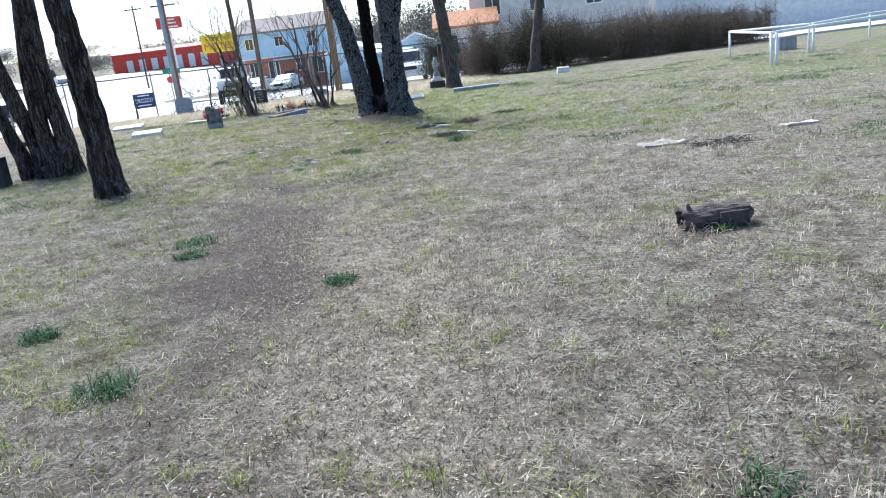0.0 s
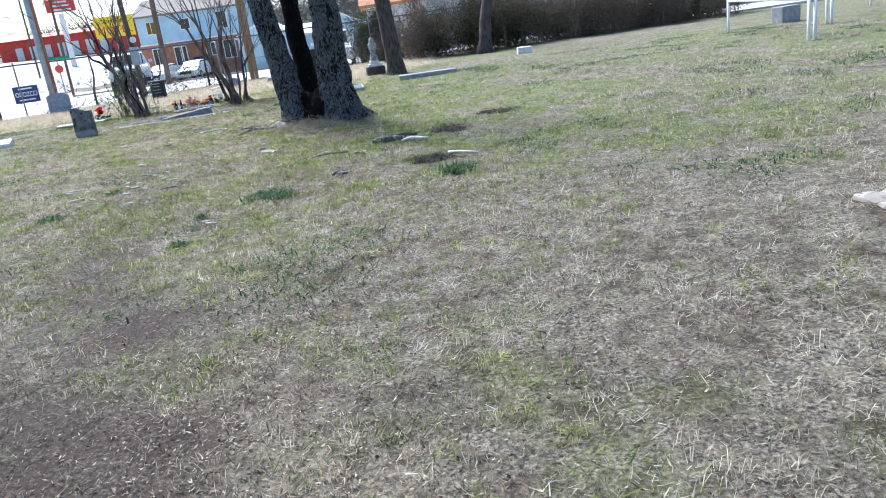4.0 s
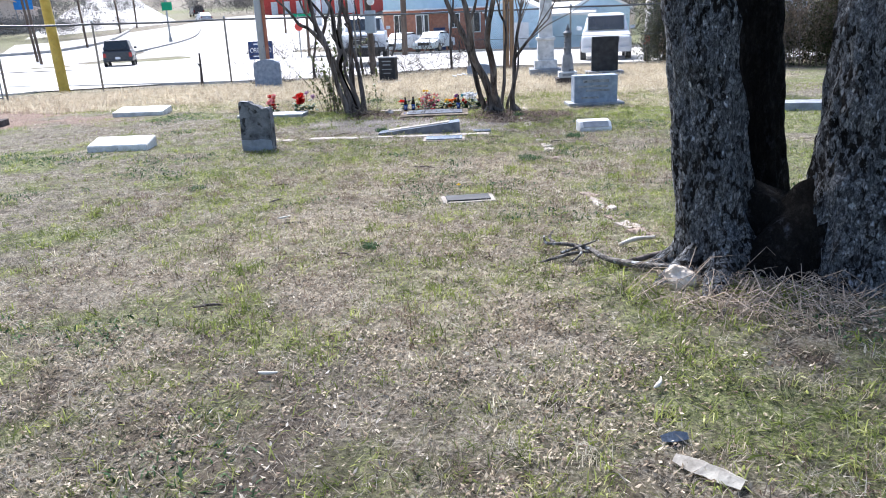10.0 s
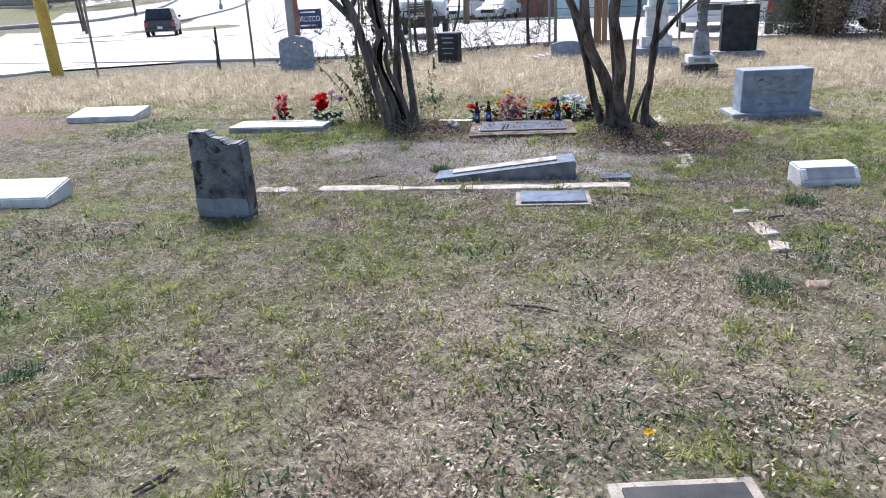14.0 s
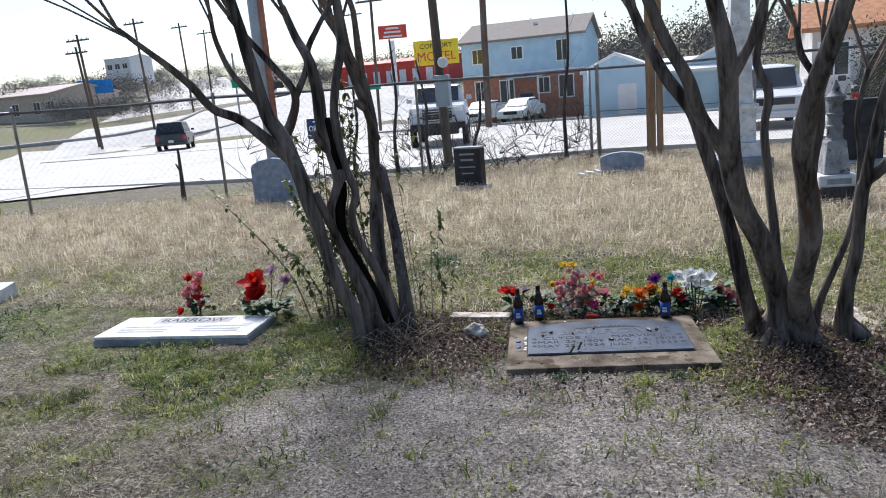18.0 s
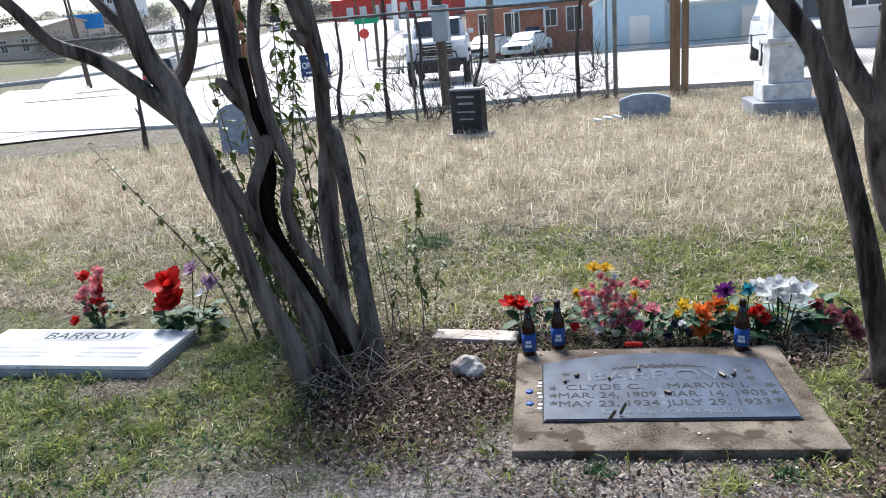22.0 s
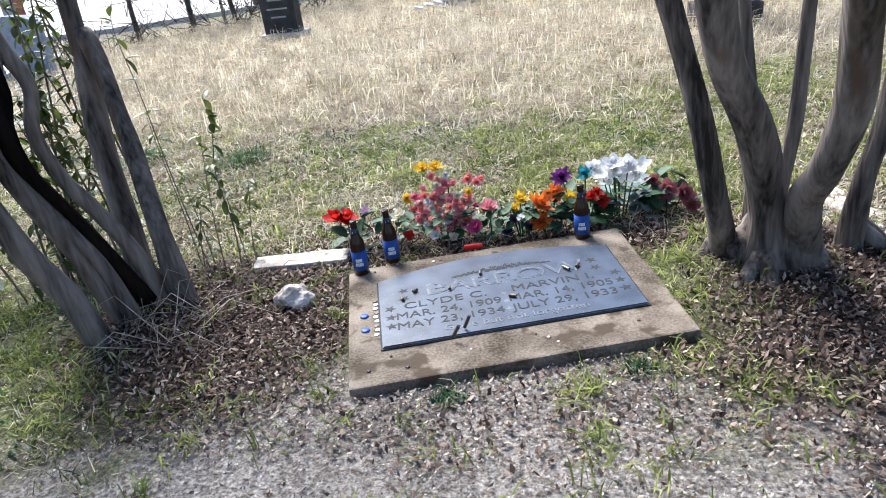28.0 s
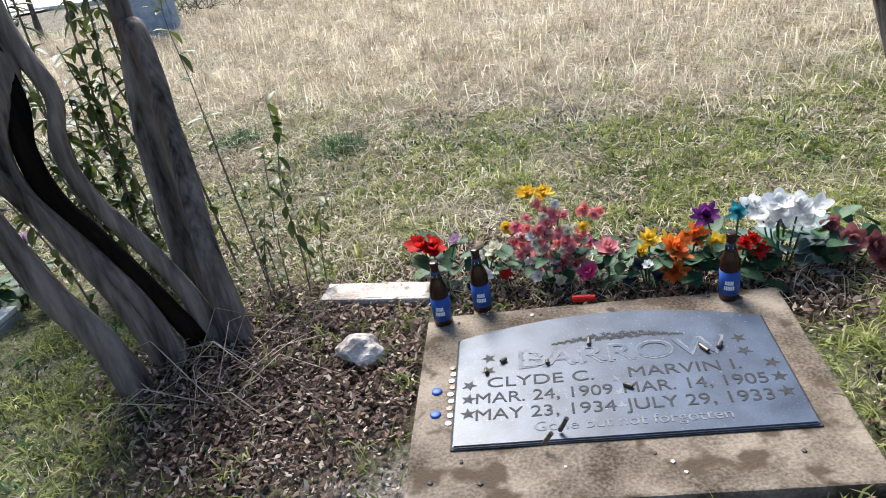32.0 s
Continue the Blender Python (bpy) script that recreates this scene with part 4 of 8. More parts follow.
def shoots(tree, ends, seed, count, length, material=None, up=0.8):
    """Bare winter branches and twigs above the stems."""
    rng = random.Random(seed)
    bm, tips = bmesh.new(), []
    for p, d, r in ends:
        for _ in range(2):
            q, e, rows = p.copy(), d.copy(), []
            for s in range(5):
                rows.append((*q, max(r * 0.75 * (1 - s * 0.2), 0.005)))
                e = (e + Vector((rng.uniform(-1, 1), rng.uniform(-1, 1), rng.uniform(-0.5, up))) * 0.42).normalized()
                q = q + e * length * rng.uniform(0.5, 0.8)
                if s:
                    tips.append((q.copy(), e.copy(), 0.006))
            tube(rows, 6, bm, cap=False)
    twigs(tips, count, length, seed + 1, bm)
    tagged(part("twig_spray", bm, material or M["twig"], tree, "thin bare winter branches"), kind="stuff")


def leaves(parent, name, centres, count, size, material, seed, spread=(0.3, 0.3, 0.3), label="", droop=0.3, slim=0.4):
    """Many small folded leaves round the given centres, one mesh."""
    rng = np.random.default_rng(seed)
    c = np.array(centres)[rng.integers(0, len(centres), count)]
    p = c + rng.normal(0, 1, (count, 3)) * spread
    d = rng.normal(0, 1, (count, 3)) + (0, 0, -droop)
    d /= np.linalg.norm(d, axis=1)[:, None]
    s = np.cross(d, rng.normal(0, 1, (count, 3)))
    s /= np.linalg.norm(s, axis=1)[:, None]
    up = np.cross(d, s)
    L = size * rng.uniform(0.6, 1.3, (count, 1))
    V = np.stack([p, p + d * L * 0.5 + s * L * slim * 0.5 + up * L * 0.08, p + d * L, p + d * L * 0.5 - s * L * slim * 0.5 + up * L * 0.08], 1).reshape(-1, 3)
    b = (np.arange(count) * 4)[:, None]
    ob = bulk(name, V, np.concatenate([b + np.array([[0, 1, 2]]), b + np.array([[0, 2, 3]])]), material, label, "")
    ob.parent = parent
    return ob


def twigs(base_pts, count, length, seed, bm, spread=0.7, droop=0.0, r0=0.006):
    """Fine forked shoots from given places and directions."""
    rng = random.Random(seed)
    for k in range(count):
        p, d, r = base_pts[rng.randrange(len(base_pts))]
        d = (Vector(d) + Vector((rng.uniform(-1, 1), rng.uniform(-1, 1), rng.uniform(-0.3, 1))) * spread).normalized()
        ln = length * rng.uniform(0.5, 1.2)
        rows, q = [], Vector(p)
        for s in range(4):
            rows.append((*q, r0 * (1 - s * 0.26)))
            d = (d + Vector((rng.uniform(-1, 1), rng.uniform(-1, 1), rng.uniform(-1, 1) - droop)) * 0.28).normalized()
            q = q + d * ln / 3
        tube(rows, 3, bm, cap=False)
        if rng.random() < 0.7:
            e = (d + Vector((rng.uniform(-1, 1), rng.uniform(-1, 1), rng.uniform(-1, 1))) * 0.8).normalized()
            m = Vector(rows[2][:3])
            tube([(*m, r0 * 0.6), (*(m + e * ln * 0.45), r0 * 0.25)], 3, bm, cap=False)
    return bm


myrtle_a = thing("crape_myrtle", (*(-5.42, 24.6), gz(*(-5.42, 24.6))), "many-stemmed crape myrtle with smooth grey-brown split trunks", "tree")
ends = []
stem(myrtle_a, 11, [(0.02, -0.23, 0.03, 0.0499), (-0.03, -0.26, 0.19, 0.0439), (-0.09, -0.3, 0.38, 0.0413), (-0.13, -0.33, 0.59, 0.0396), (-0.15, -0.36, 0.77, 0.0421), (-0.18, -0.38, 0.91, 0.0439), (-0.2, -0.4, 1.06, 0.043), (-0.29, -0.39, 1.27, 0.0439), (-0.36, -0.42, 1.42, 0.0413), (-0.39, -0.44, 1.62, 0.037), (-0.42, -0.45, 1.78, 0.0344), (-0.45, -0.47, 2, 0.0292), (-0.49, -0.49, 2.24, 0.0232)], ends)
stem(myrtle_a, 12, [(-0.25, -0.36, 1.13, 0.036), (-0.36, -0.47, 1.29, 0.032), (-0.45, -0.56, 1.41, 0.028), (-0.56, -0.64, 1.48, 0.025), (-0.62, -0.72, 1.61, 0.021), (-0.69, -0.8, 1.72, 0.018), (-0.74, -0.88, 1.8, 0.015), (-0.81, -1.0, 1.92, 0.011)], ends)
stem(myrtle_a, 13, [(-0.32, -0.35, 1.27, 0.033), (-0.29, -0.27, 1.37, 0.028), (-0.26, -0.25, 1.53, 0.022), (-0.38, -0.26, 1.7, 0.021), (-0.51, -0.28, 1.87, 0.018), (-0.59, -0.32, 2.0, 0.015)], ends)
stem(myrtle_a, 14, [(-0.26, -0.25, 1.5, 0.021), (-0.21, -0.17, 1.66, 0.019), (-0.21, -0.11, 1.79, 0.018), (-0.15, -0.08, 1.9, 0.015), (-0.08, -0.04, 2.02, 0.012)], ends)
stem(myrtle_a, 15, [(-0.33, -0.41, 1.4, 0.021), (-0.42, -0.46, 1.54, 0.018), (-0.51, -0.5, 1.68, 0.017), (-0.56, -0.53, 1.86, 0.014), (-0.57, -0.53, 2.0, 0.011)], ends)
stem(myrtle_a, 16, [(0.142, 0.06, 0, 0.0369), (0.102, 0.01, 0.21, 0.0306), (0.042, -0.04, 0.42, 0.0288), (-0.018, -0.09, 0.59, 0.0261), (-0.038, -0.11, 0.76, 0.0252), (-0.008, -0.09, 0.91, 0.0234), (-0.06, -0.1, 1.07, 0.0297), (-0.08, -0.1, 1.24, 0.0279), (-0.09, -0.1, 1.4, 0.027), (-0.07, -0.07, 1.58, 0.027), (-0.04, -0.03, 1.75, 0.027), (-0.03, -0.02, 1.88, 0.0261), (-0.04, -0.02, 2.2, 0.0225)], ends)
stem(myrtle_a, 17, [(0.078, -0.08, 0.01, 0.0361), (0.038, -0.11, 0.21, 0.029), (-0.022, -0.15, 0.4, 0.0273), (-0.082, -0.19, 0.57, 0.0264), (-0.122, -0.22, 0.7, 0.0264), (-0.122, -0.22, 0.83, 0.0273), (-0.102, -0.19, 0.91, 0.0282), (-0.08, -0.15, 1, 0.0405), (-0.11, -0.14, 1.15, 0.0414), (-0.14, -0.17, 1.27, 0.0396), (-0.15, -0.17, 1.39, 0.037), (-0.15, -0.17, 1.54, 0.0352), (-0.17, -0.19, 1.71, 0.0317), (-0.27, -0.14, 1.86, 0.0246), (-0.32, -0.17, 2.04, 0.0194)], ends)
stem(myrtle_a, 18, [(-0.11, -0.14, 1.15, 0.027), (-0.15, -0.2, 1.22, 0.021), (-0.17, -0.23, 1.28, 0.019), (-0.19, -0.24, 1.3, 0.01)], None)
stem(myrtle_a, 19, [(-0.03, 0.2, 0.06, 0.052), (-0.035, 0.22, 0.23, 0.05), (-0.05, 0.245, 0.41, 0.049), (-0.06, 0.27, 0.58, 0.048), (-0.06, 0.3, 0.76, 0.042), (-0.06, 0.32, 0.88, 0.034), (-0.04, 0.34, 1, 0.026)], None)
stem(myrtle_a, 20, [(0.2, 0.06, 0.05, 0.05), (0.18, 0.08, 0.26, 0.042), (0.14, 0.14, 0.44, 0.038), (0.11, 0.19, 0.58, 0.036), (0.07, 0.24, 0.72, 0.035), (0.03, 0.29, 0.86, 0.036), (-0.02, 0.33, 1, 0.036), (-0.058, 0.34, 0.924, 0.036), (-0.059, 0.35, 1.094, 0.036), (-0.053, 0.35, 1.297, 0.035), (-0.083, 0.35, 1.597, 0.032)], ends)
stem(myrtle_a, 22, [(0.04, -0.09, 0.07, 0.0391), (-0.01, -0.14, 0.24, 0.0331), (-0.05, -0.19, 0.45, 0.0306), (-0.09, -0.25, 0.66, 0.0289), (-0.11, -0.32, 0.82, 0.0263), (-0.14, -0.36, 0.95, 0.0229)], None)
stem(myrtle_a, 23, [(-0.005, 0.32, 1.19, 0.0229), (-0.065, 0.28, 1.43, 0.0221), (-0.115, 0.25, 1.64, 0.0221), (-0.155, 0.22, 1.83, 0.0213), (-0.165, 0.21, 1.94, 0.0195)], ends)
stem(myrtle_a, 24, [(-0.05, 0.28, 1.4, 0.026), (-0.08, 0.25, 1.43, 0.024), (-0.1, 0.22, 1.46, 0.014)], None)
# dark strip set back between the stems, painted as the shaded cavity there
part("heart_split", limb([(0.1, -0.015, 0.03, 0.036), (0.03, -0.065, 0.26, 0.032), (-0.03, -0.115, 0.46, 0.031), (-0.08, -0.165, 0.64, 0.031), (-0.09, -0.175, 0.79, 0.03), (-0.07, -0.155, 0.91, 0.03), (-0.08, -0.155, 1.06, 0.027), (-0.1, -0.165, 1.23, 0.021), (-0.1, -0.175, 1.37, 0.015)], 10, knots=0.3, seed=5, steps=6), M["rotten_shade"], myrtle_a, "blackened rotten split between the trunks, cavity shade in its colour", smooth=True)
stem(myrtle_a, 21, [(-0.035, 0.28, 1.44, 0.0195), (-0.095, 0.24, 1.59, 0.0179), (-0.145, 0.22, 1.77, 0.017), (-0.175, 0.2, 1.92, 0.0136)], ends)
shoots(myrtle_a, ends, 11, 170, 0.55)

myrtle_b = thing("crape_myrtle", (*(-3.0, 24.72), gz(*(-3.0, 24.72))), "many-stemmed crape myrtle with smooth fluted brown trunks", "tree")
ends = []
stem(myrtle_b, 31, [(-0.09, 0.14, 0.0, 0.05), (-0.17, -0.04, 0.2, 0.044), (-0.21, -0.08, 0.38, 0.04), (-0.25, -0.08, 0.57, 0.039), (-0.31, -0.06, 0.81, 0.038), (-0.38, -0.05, 1.05, 0.038), (-0.45, -0.04, 1.27, 0.036), (-0.58, -0.03, 1.46, 0.034), (-0.68, 0, 1.66, 0.03), (-0.78, 0.03, 1.9, 0.026)], ends)
stem(myrtle_b, 32, [(-0.26, -0.29, 0.98, 0.036), (-0.3, -0.32, 1.08, 0.036), (-0.409, -0.36, 1.264, 0.035), (-0.468, -0.4, 1.448, 0.033), (-0.568, -0.43, 1.648, 0.03), (-0.668, -0.45, 1.898, 0.025)], ends)
stem(myrtle_b, 33, [(-0.02, -0.08, 0.0, 0.07), (-0.01, -0.06, 0.2, 0.064), (-0.08, -0.14, 0.5, 0.059), (-0.2, -0.22, 0.76, 0.056), (-0.265, -0.29, 1, 0.053), (-0.27, -0.36, 1.23, 0.049), (-0.28, -0.42, 1.43, 0.046), (-0.3, -0.46, 1.6, 0.042), (-0.36, -0.5, 1.85, 0.036)], ends)
stem(myrtle_b, 34, [(-0.28, -0.42, 1.42, 0.033), (-0.22, -0.44, 1.52, 0.026), (-0.17, -0.45, 1.63, 0.022), (-0.13, -0.46, 1.78, 0.017)], ends)
stem(myrtle_b, 35, [(0.16, 0.06, 0.0, 0.066), (0.075, -0.16, 0.26, 0.058), (0.08, -0.29, 0.43, 0.054), (0.1, -0.38, 0.66, 0.052), (0.07, -0.45, 0.88, 0.05), (0.035, -0.52, 1.07, 0.047), (0.045, -0.58, 1.24, 0.044), (0.08, -0.63, 1.4, 0.041), (0.14, -0.69, 1.6, 0.037), (0.2, -0.74, 1.85, 0.032)], ends)
stem(myrtle_b, 36, [(0.33, 0.11, 0.0, 0.05), (0.34, 0.05, 0.24, 0.037), (0.37, 0.03, 0.44, 0.034), (0.38, 0.01, 0.64, 0.032), (0.39, -0.01, 0.83, 0.032), (0.45, -0.03, 0.9, 0.027), (0.53, -0.05, 1, 0.023), (0.66, -0.07, 1.15, 0.018)], ends)
stem(myrtle_b, 37, [(0.39, -0.01, 0.82, 0.028), (0.41, -0.03, 1, 0.025), (0.44, -0.05, 1.2, 0.023), (0.48, -0.07, 1.4, 0.021), (0.5, -0.08, 1.6, 0.018)], ends)
stem(myrtle_b, 38, [(-0.01, 0.15, -0.04, 0.036), (-0.0, 0.15, 0.23, 0.029), (-0.01, 0.21, 0.53, 0.026), (-0.05, 0.22, 0.89, 0.023), (-0.07, 0.22, 1.14, 0.022), (-0.05, 0.22, 1.33, 0.024), (-0.11, 0.23, 1.49, 0.022), (-0.1, 0.23, 1.61, 0.019), (-0.07, 0.22, 1.75, 0.018)], ends)
stem(myrtle_b, 39, [(0.12000000000000001, 0.26, -0.04, 0.037), (0.13, 0.26, 0.1, 0.03), (0.17, 0.27, 0.4, 0.028), (0.18, 0.27, 0.69, 0.025), (0.19, 0.26, 0.92, 0.023), (0.22, 0.26, 1.15, 0.022), (0.2, 0.26, 1.36, 0.02), (0.12, 0.28, 1.52, 0.019), (0.09, 0.29, 1.67, 0.016)], ends)
stem(myrtle_b, 40, [(0.22, 0.26, -0.04, 0.03), (0.23, 0.26, 0.09, 0.024), (0.38, 0.27, 0.53, 0.017), (0.42, 0.26, 0.9, 0.016), (0.4, 0.27, 1.17, 0.014), (0.44, 0.26, 1.42, 0.014)], ends)
stem(myrtle_b, 41, [(0.21, 0.26, 1.34, 0.016), (0.23, 0.26, 1.51, 0.016), (0.22, 0.26, 1.67, 0.014)], ends)
shoots(myrtle_b, ends, 31, 170, 0.55)

part("burl", rough_up(lathe([(0.10, -0.12), (0.15, -0.02), (0.145, 0.05), (0.11, 0.12), (0.06, 0.18), (0.02, 0.2)], 28, m=Matrix.Translation((0.05, -0.01, 0)) @ Matrix.Diagonal((1.15, 0.8, 1, 1))), 0.06, 13, 3), M["bark_smooth"], myrtle_b, "pale knotted burl at the foot", smooth=True)
for tree_, foot in ((myrtle_b, [(-0.09, 0.14), (-0.02, -0.08), (0.16, 0.06), (0.33, 0.11)]),):
    rr = random.Random(len(foot))
    for fx, fy in foot:
        for k in range(2):
            a = rr.uniform(-2.8, 0.2)
            part("root_flare", limb([(fx, fy, 0.1, 0.022), (fx + 0.04 * math.cos(a), fy + 0.05 * math.sin(a), 0.045, 0.03), (fx + 0.10 * math.cos(a), fy + 0.10 * math.sin(a), -0.01, 0.03), (fx + 0.15 * math.cos(a), fy + 0.15 * math.sin(a), -0.06, 0.02)], 12, knots=0.35, seed=k + 3), M["bark_smooth"], tree_, smooth=True)

# the old double oak beside the path
oak = thing("oak_tree", (0.0, 16.5, gz(0, 16.5) - 0.05), "old oak with twin trunks and lichen-covered rough bark", "tree")
oe = []
stem(oak, 51, [(-0.36, 0.04, -0.03, 0.30), (-0.43, 0.05, 0.19, 0.235), (-0.47, 0.05, 0.43, 0.205), (-0.51, 0.06, 0.74, 0.186), (-0.555, 0.06, 1.05, 0.176), (-0.60, 0.06, 1.35, 0.17), (-0.65, 0.07, 1.67, 0.16), (-0.75, 0.08, 2.13, 0.145), (-1.35, 0.05, 4.0, 0.12), (-1.7, 0.1, 5.0, 0.08)], oe, 72, 0.13, M["bark_rough"], 0.12)
# rear trunk in the darkened bark, so the gap reads as shaded
stem(oak, 52, [(-0.14, 0.40, 0.03, 0.20), (-0.18, 0.42, 0.33, 0.165), (-0.22, 0.43, 0.7, 0.15), (-0.25, 0.43, 1.01, 0.145), (-0.27, 0.43, 1.32, 0.14), (-0.28, 0.43, 2.03, 0.13), (-0.3, 0.6, 4.4, 0.1)], oe, 56, 0.13, M["bark_gap_shade"], 0.12)
stem(oak, 53, [(0.27, -0.08, 0.0, 0.36), (0.26, -0.08, 0.18, 0.295), (0.245, -0.06, 0.4, 0.262), (0.245, -0.03, 0.69, 0.244), (0.25, -0.03, 0.98, 0.23), (0.26, -0.03, 1.26, 0.218), (0.265, -0.03, 1.56, 0.21), (0.24, -0.02, 1.98, 0.18), (0.1, -0.1, 3.6, 0.14), (-0.1, -0.2, 4.8, 0.1)], oe, 84, 0.13, M["bark_rough"], 0.12)
stem(oak, 54, [(0.26, 0, 1.6, 0.17), (0.42, 0, 2.25, 0.15), (0.66, 0.05, 2.9, 0.125), (1.2, 0.1, 4.2, 0.08)], oe, 24, 0.16, M["bark_rough"])
# crotch pieces blackened too, shade of the fork painted into their bark
part("crotch", limb([(-0.12, 0.06, -0.1, 0.40), (-0.13, 0.06, 0.12, 0.30), (-0.24, 0.08, 0.26, 0.2), (-0.38, 0.10, 0.42, 0.1)], 40, knots=0.4, seed=57, steps=8, ridge=0.16), M["bark_gap_shade"], oak, "knotted wood joining the trunks, darkened as the shaded gap", smooth=True)
part("crotch", limb([(0.0, 0.02, -0.1, 0.40), (0.0, 0.02, 0.12, 0.31), (0.09, 0.0, 0.30, 0.21), (0.22, -0.02, 0.5, 0.12)], 40, knots=0.4, seed=58, steps=8, ridge=0.16), M["bark_gap_shade"], oak, "knotted wood joining the trunks, darkened as the shaded gap", smooth=True)
for k, a in enumerate((-2.6, -1.9, -1.2, -0.5, 0.1, 2.9)):
    cx_, r_ = (0.27, 0.26) if math.cos(a) > 0 else (-0.36, 0.2)
    part("root_flare", limb([(cx_ + r_ * 0.6 * math.cos(a), r_ * 0.6 * math.sin(a), 0.28, 0.05), (cx_ + r_ * math.cos(a), r_ * math.sin(a), 0.10, 0.085), (cx_ + (r_ + 0.16) * math.cos(a), (r_ + 0.16) * math.sin(a), -0.02, 0.075), (cx_ + (r_ + 0.34) * math.cos(a), (r_ + 0.34) * math.sin(a), -0.14, 0.05)], 14, knots=0.35, seed=k + 80, ridge=0.1), M["bark_rough"], oak, smooth=True)
shoots(oak, oe, 55, 120, 0.9, M["bark_dark"])

t2 = thing("tree", (1.33, 27.3, gz(1.33, 27.3)), "slim dark-barked tree leaning slightly behind the oak", "tree")
te = []
stem(t2, 61, [(0, 0, -0.1, 0.34), (0.0, 0, 0.3, 0.26), (-0.06, 0, 1.2, 0.23), (-0.14, 0, 2.3, 0.21), (-0.2, 0, 3.0, 0.19), (-0.35, 0, 4.6, 0.12)], te, 18, 0.2, M["bark_dark"])
stem(t2, 62, [(-0.18, 0, 2.8, 0.12), (0.1, 0, 3.3, 0.1), (0.5, 0, 4.4, 0.07)], te, 12, 0.2, M["bark_dark"])
shoots(t2, te, 63, 80, 0.8, M["bark_dark"])
t3 = thing("tree", (4.8, 33.2, gz(4.8, 33.2)), "leaning dark trunk rising out of the hedge", "tree")
te = []
stem(t3, 64, [(0, 0, -0.1, 0.30), (0.1, 0, 0.8, 0.22), (0.3, 0, 2.0, 0.2), (0.55, 0, 3.4, 0.17), (0.7, 0, 5, 0.12)], te, 14, 0.2, M["bark_dark"])
shoots(t3, te, 65, 60, 0.9, M["bark_dark"])
t4 = thing("tree", (-3.32, 10.1, gz(-3.3, 10.1)), "leaning grey-brown trunk with furrowed bark", "tree")
te = []
stem(t4, 66, [(0.02, 0, -0.1, 0.28), (0.0, 0, 0.2, 0.205), (-0.02, 0, 0.8, 0.18), (-0.06, 0, 1.7, 0.165), (-0.12, 0, 2.6, 0.16), (-0.2, 0, 3.4, 0.15), (-0.3, 0, 4.8, 0.11)], te, 48, 0.18, M["bark_furrow"], 0.09)
shoots(t4, te, 67, 60, 0.9, M["bark_dark"])
t5 = thing("tree", (-6.05, 13.4, gz(-6, 13.4)), "clump of slender dark stems sharing one foot", "tree")
te = []
stem(t5, 71, [(-0.3, 0, -0.1, 0.2), (-0.5, 0, 0.6, 0.13), (-0.85, 0, 1.8, 0.11), (-1.2, 0, 3.2, 0.09), (-1.5, 0, 4.4, 0.05)], te, 12, 0.2, M["bark_furrow"])
stem(t5, 72, [(0.0, 0, -0.1, 0.22), (-0.15, 0, 0.7, 0.15), (-0.45, 0, 1.9, 0.13), (-0.65, 0, 3.2, 0.11), (-0.8, 0, 4.6, 0.06)], te, 12, 0.2, M["bark_furrow"])
stem(t5, 73, [(0.2, 0, -0.1, 0.22), (0.05, 0, 0.8, 0.15), (0.05, 0, 1.8, 0.13), (0.2, 0, 3.0, 0.11), (0.3, 0, 4.6, 0.06)], te, 12, 0.2, M["bark_furrow"])
stem(t5, 74, [(0.4, 0.1, -0.1, 0.22), (0.35, 0.1, 0.8, 0.16), (0.25, 0.1, 2.0, 0.15), (0.3, 0.1, 3.4, 0.13), (0.2, 0.1, 4.8, 0.07)], te, 12, 0.2, M["bark_furrow"])
shoots(t5, te, 75, 140, 0.8, M["bark_dark"])


# ---- hedge and bushes ----
def bush(name, loc, size, label, seed, twig_count, leaf_count, leaf_size=0.09, leaf_material=None, twig_length=0.5):
    t = thing(name, (*loc, gz(*loc)), label, "bush")
    rng = random.Random(seed)
    bm = bmesh.new()
    tips = []
    for _ in range(max(8, int(size[0] * 6))):
        x, y = rng.uniform(-0.5, 0.5) * size[0], rng.uniform(-0.5, 0.5) * size[1]
        h = size[2] * rng.uniform(0.6, 1.05)
        rows = [(x, y, -0.1, 0.022), (x + rng.uniform(-0.2, 0.2), y, h * 0.5, 0.015), (x + rng.uniform(-0.4, 0.4), y + rng.uniform(-0.3, 0.3), h, 0.008)]
        tube(rows, 4, bm, cap=False)
        for k in (0.3, 0.5, 0.7, 0.9):
            tips.append((Vector(rows[0][:3]).lerp(Vector(rows[2][:3]), k), Vector((0, 0, 1)), 0.006))
    twigs(tips, twig_count, twig_length, seed, bm, 0.9, r0=0.007)
    tagged(part("stem_thicket", bm, M["twig"], t), kind="stuff")
    if leaf_count:
        leaves(t, "foliage", [tuple(p) for p, *_ in tips], leaf_count, leaf_size, leaf_material or M["leaf_dark"], seed, (0.3, 0.28, 0.26))
    return t


HEDGE = [2.3, 2.6, 2.1, 1.9, 1.75, 1.6, 1.6, 1.5, 1.4]
for k in range(9):
    x = 3.2 + k * 1.5
    green = k in (1, 2)
    bush("hedge_bush", (x, 34.6 + 0.25 * k), (2.3, 1.7, HEDGE[k]), "tangled brown and olive thicket along the back fence", 200 + k, 760, 9000 if green else 7000, 0.07,
         M["leaf_dark"] if green else M["leaf_brown"], 0.8)
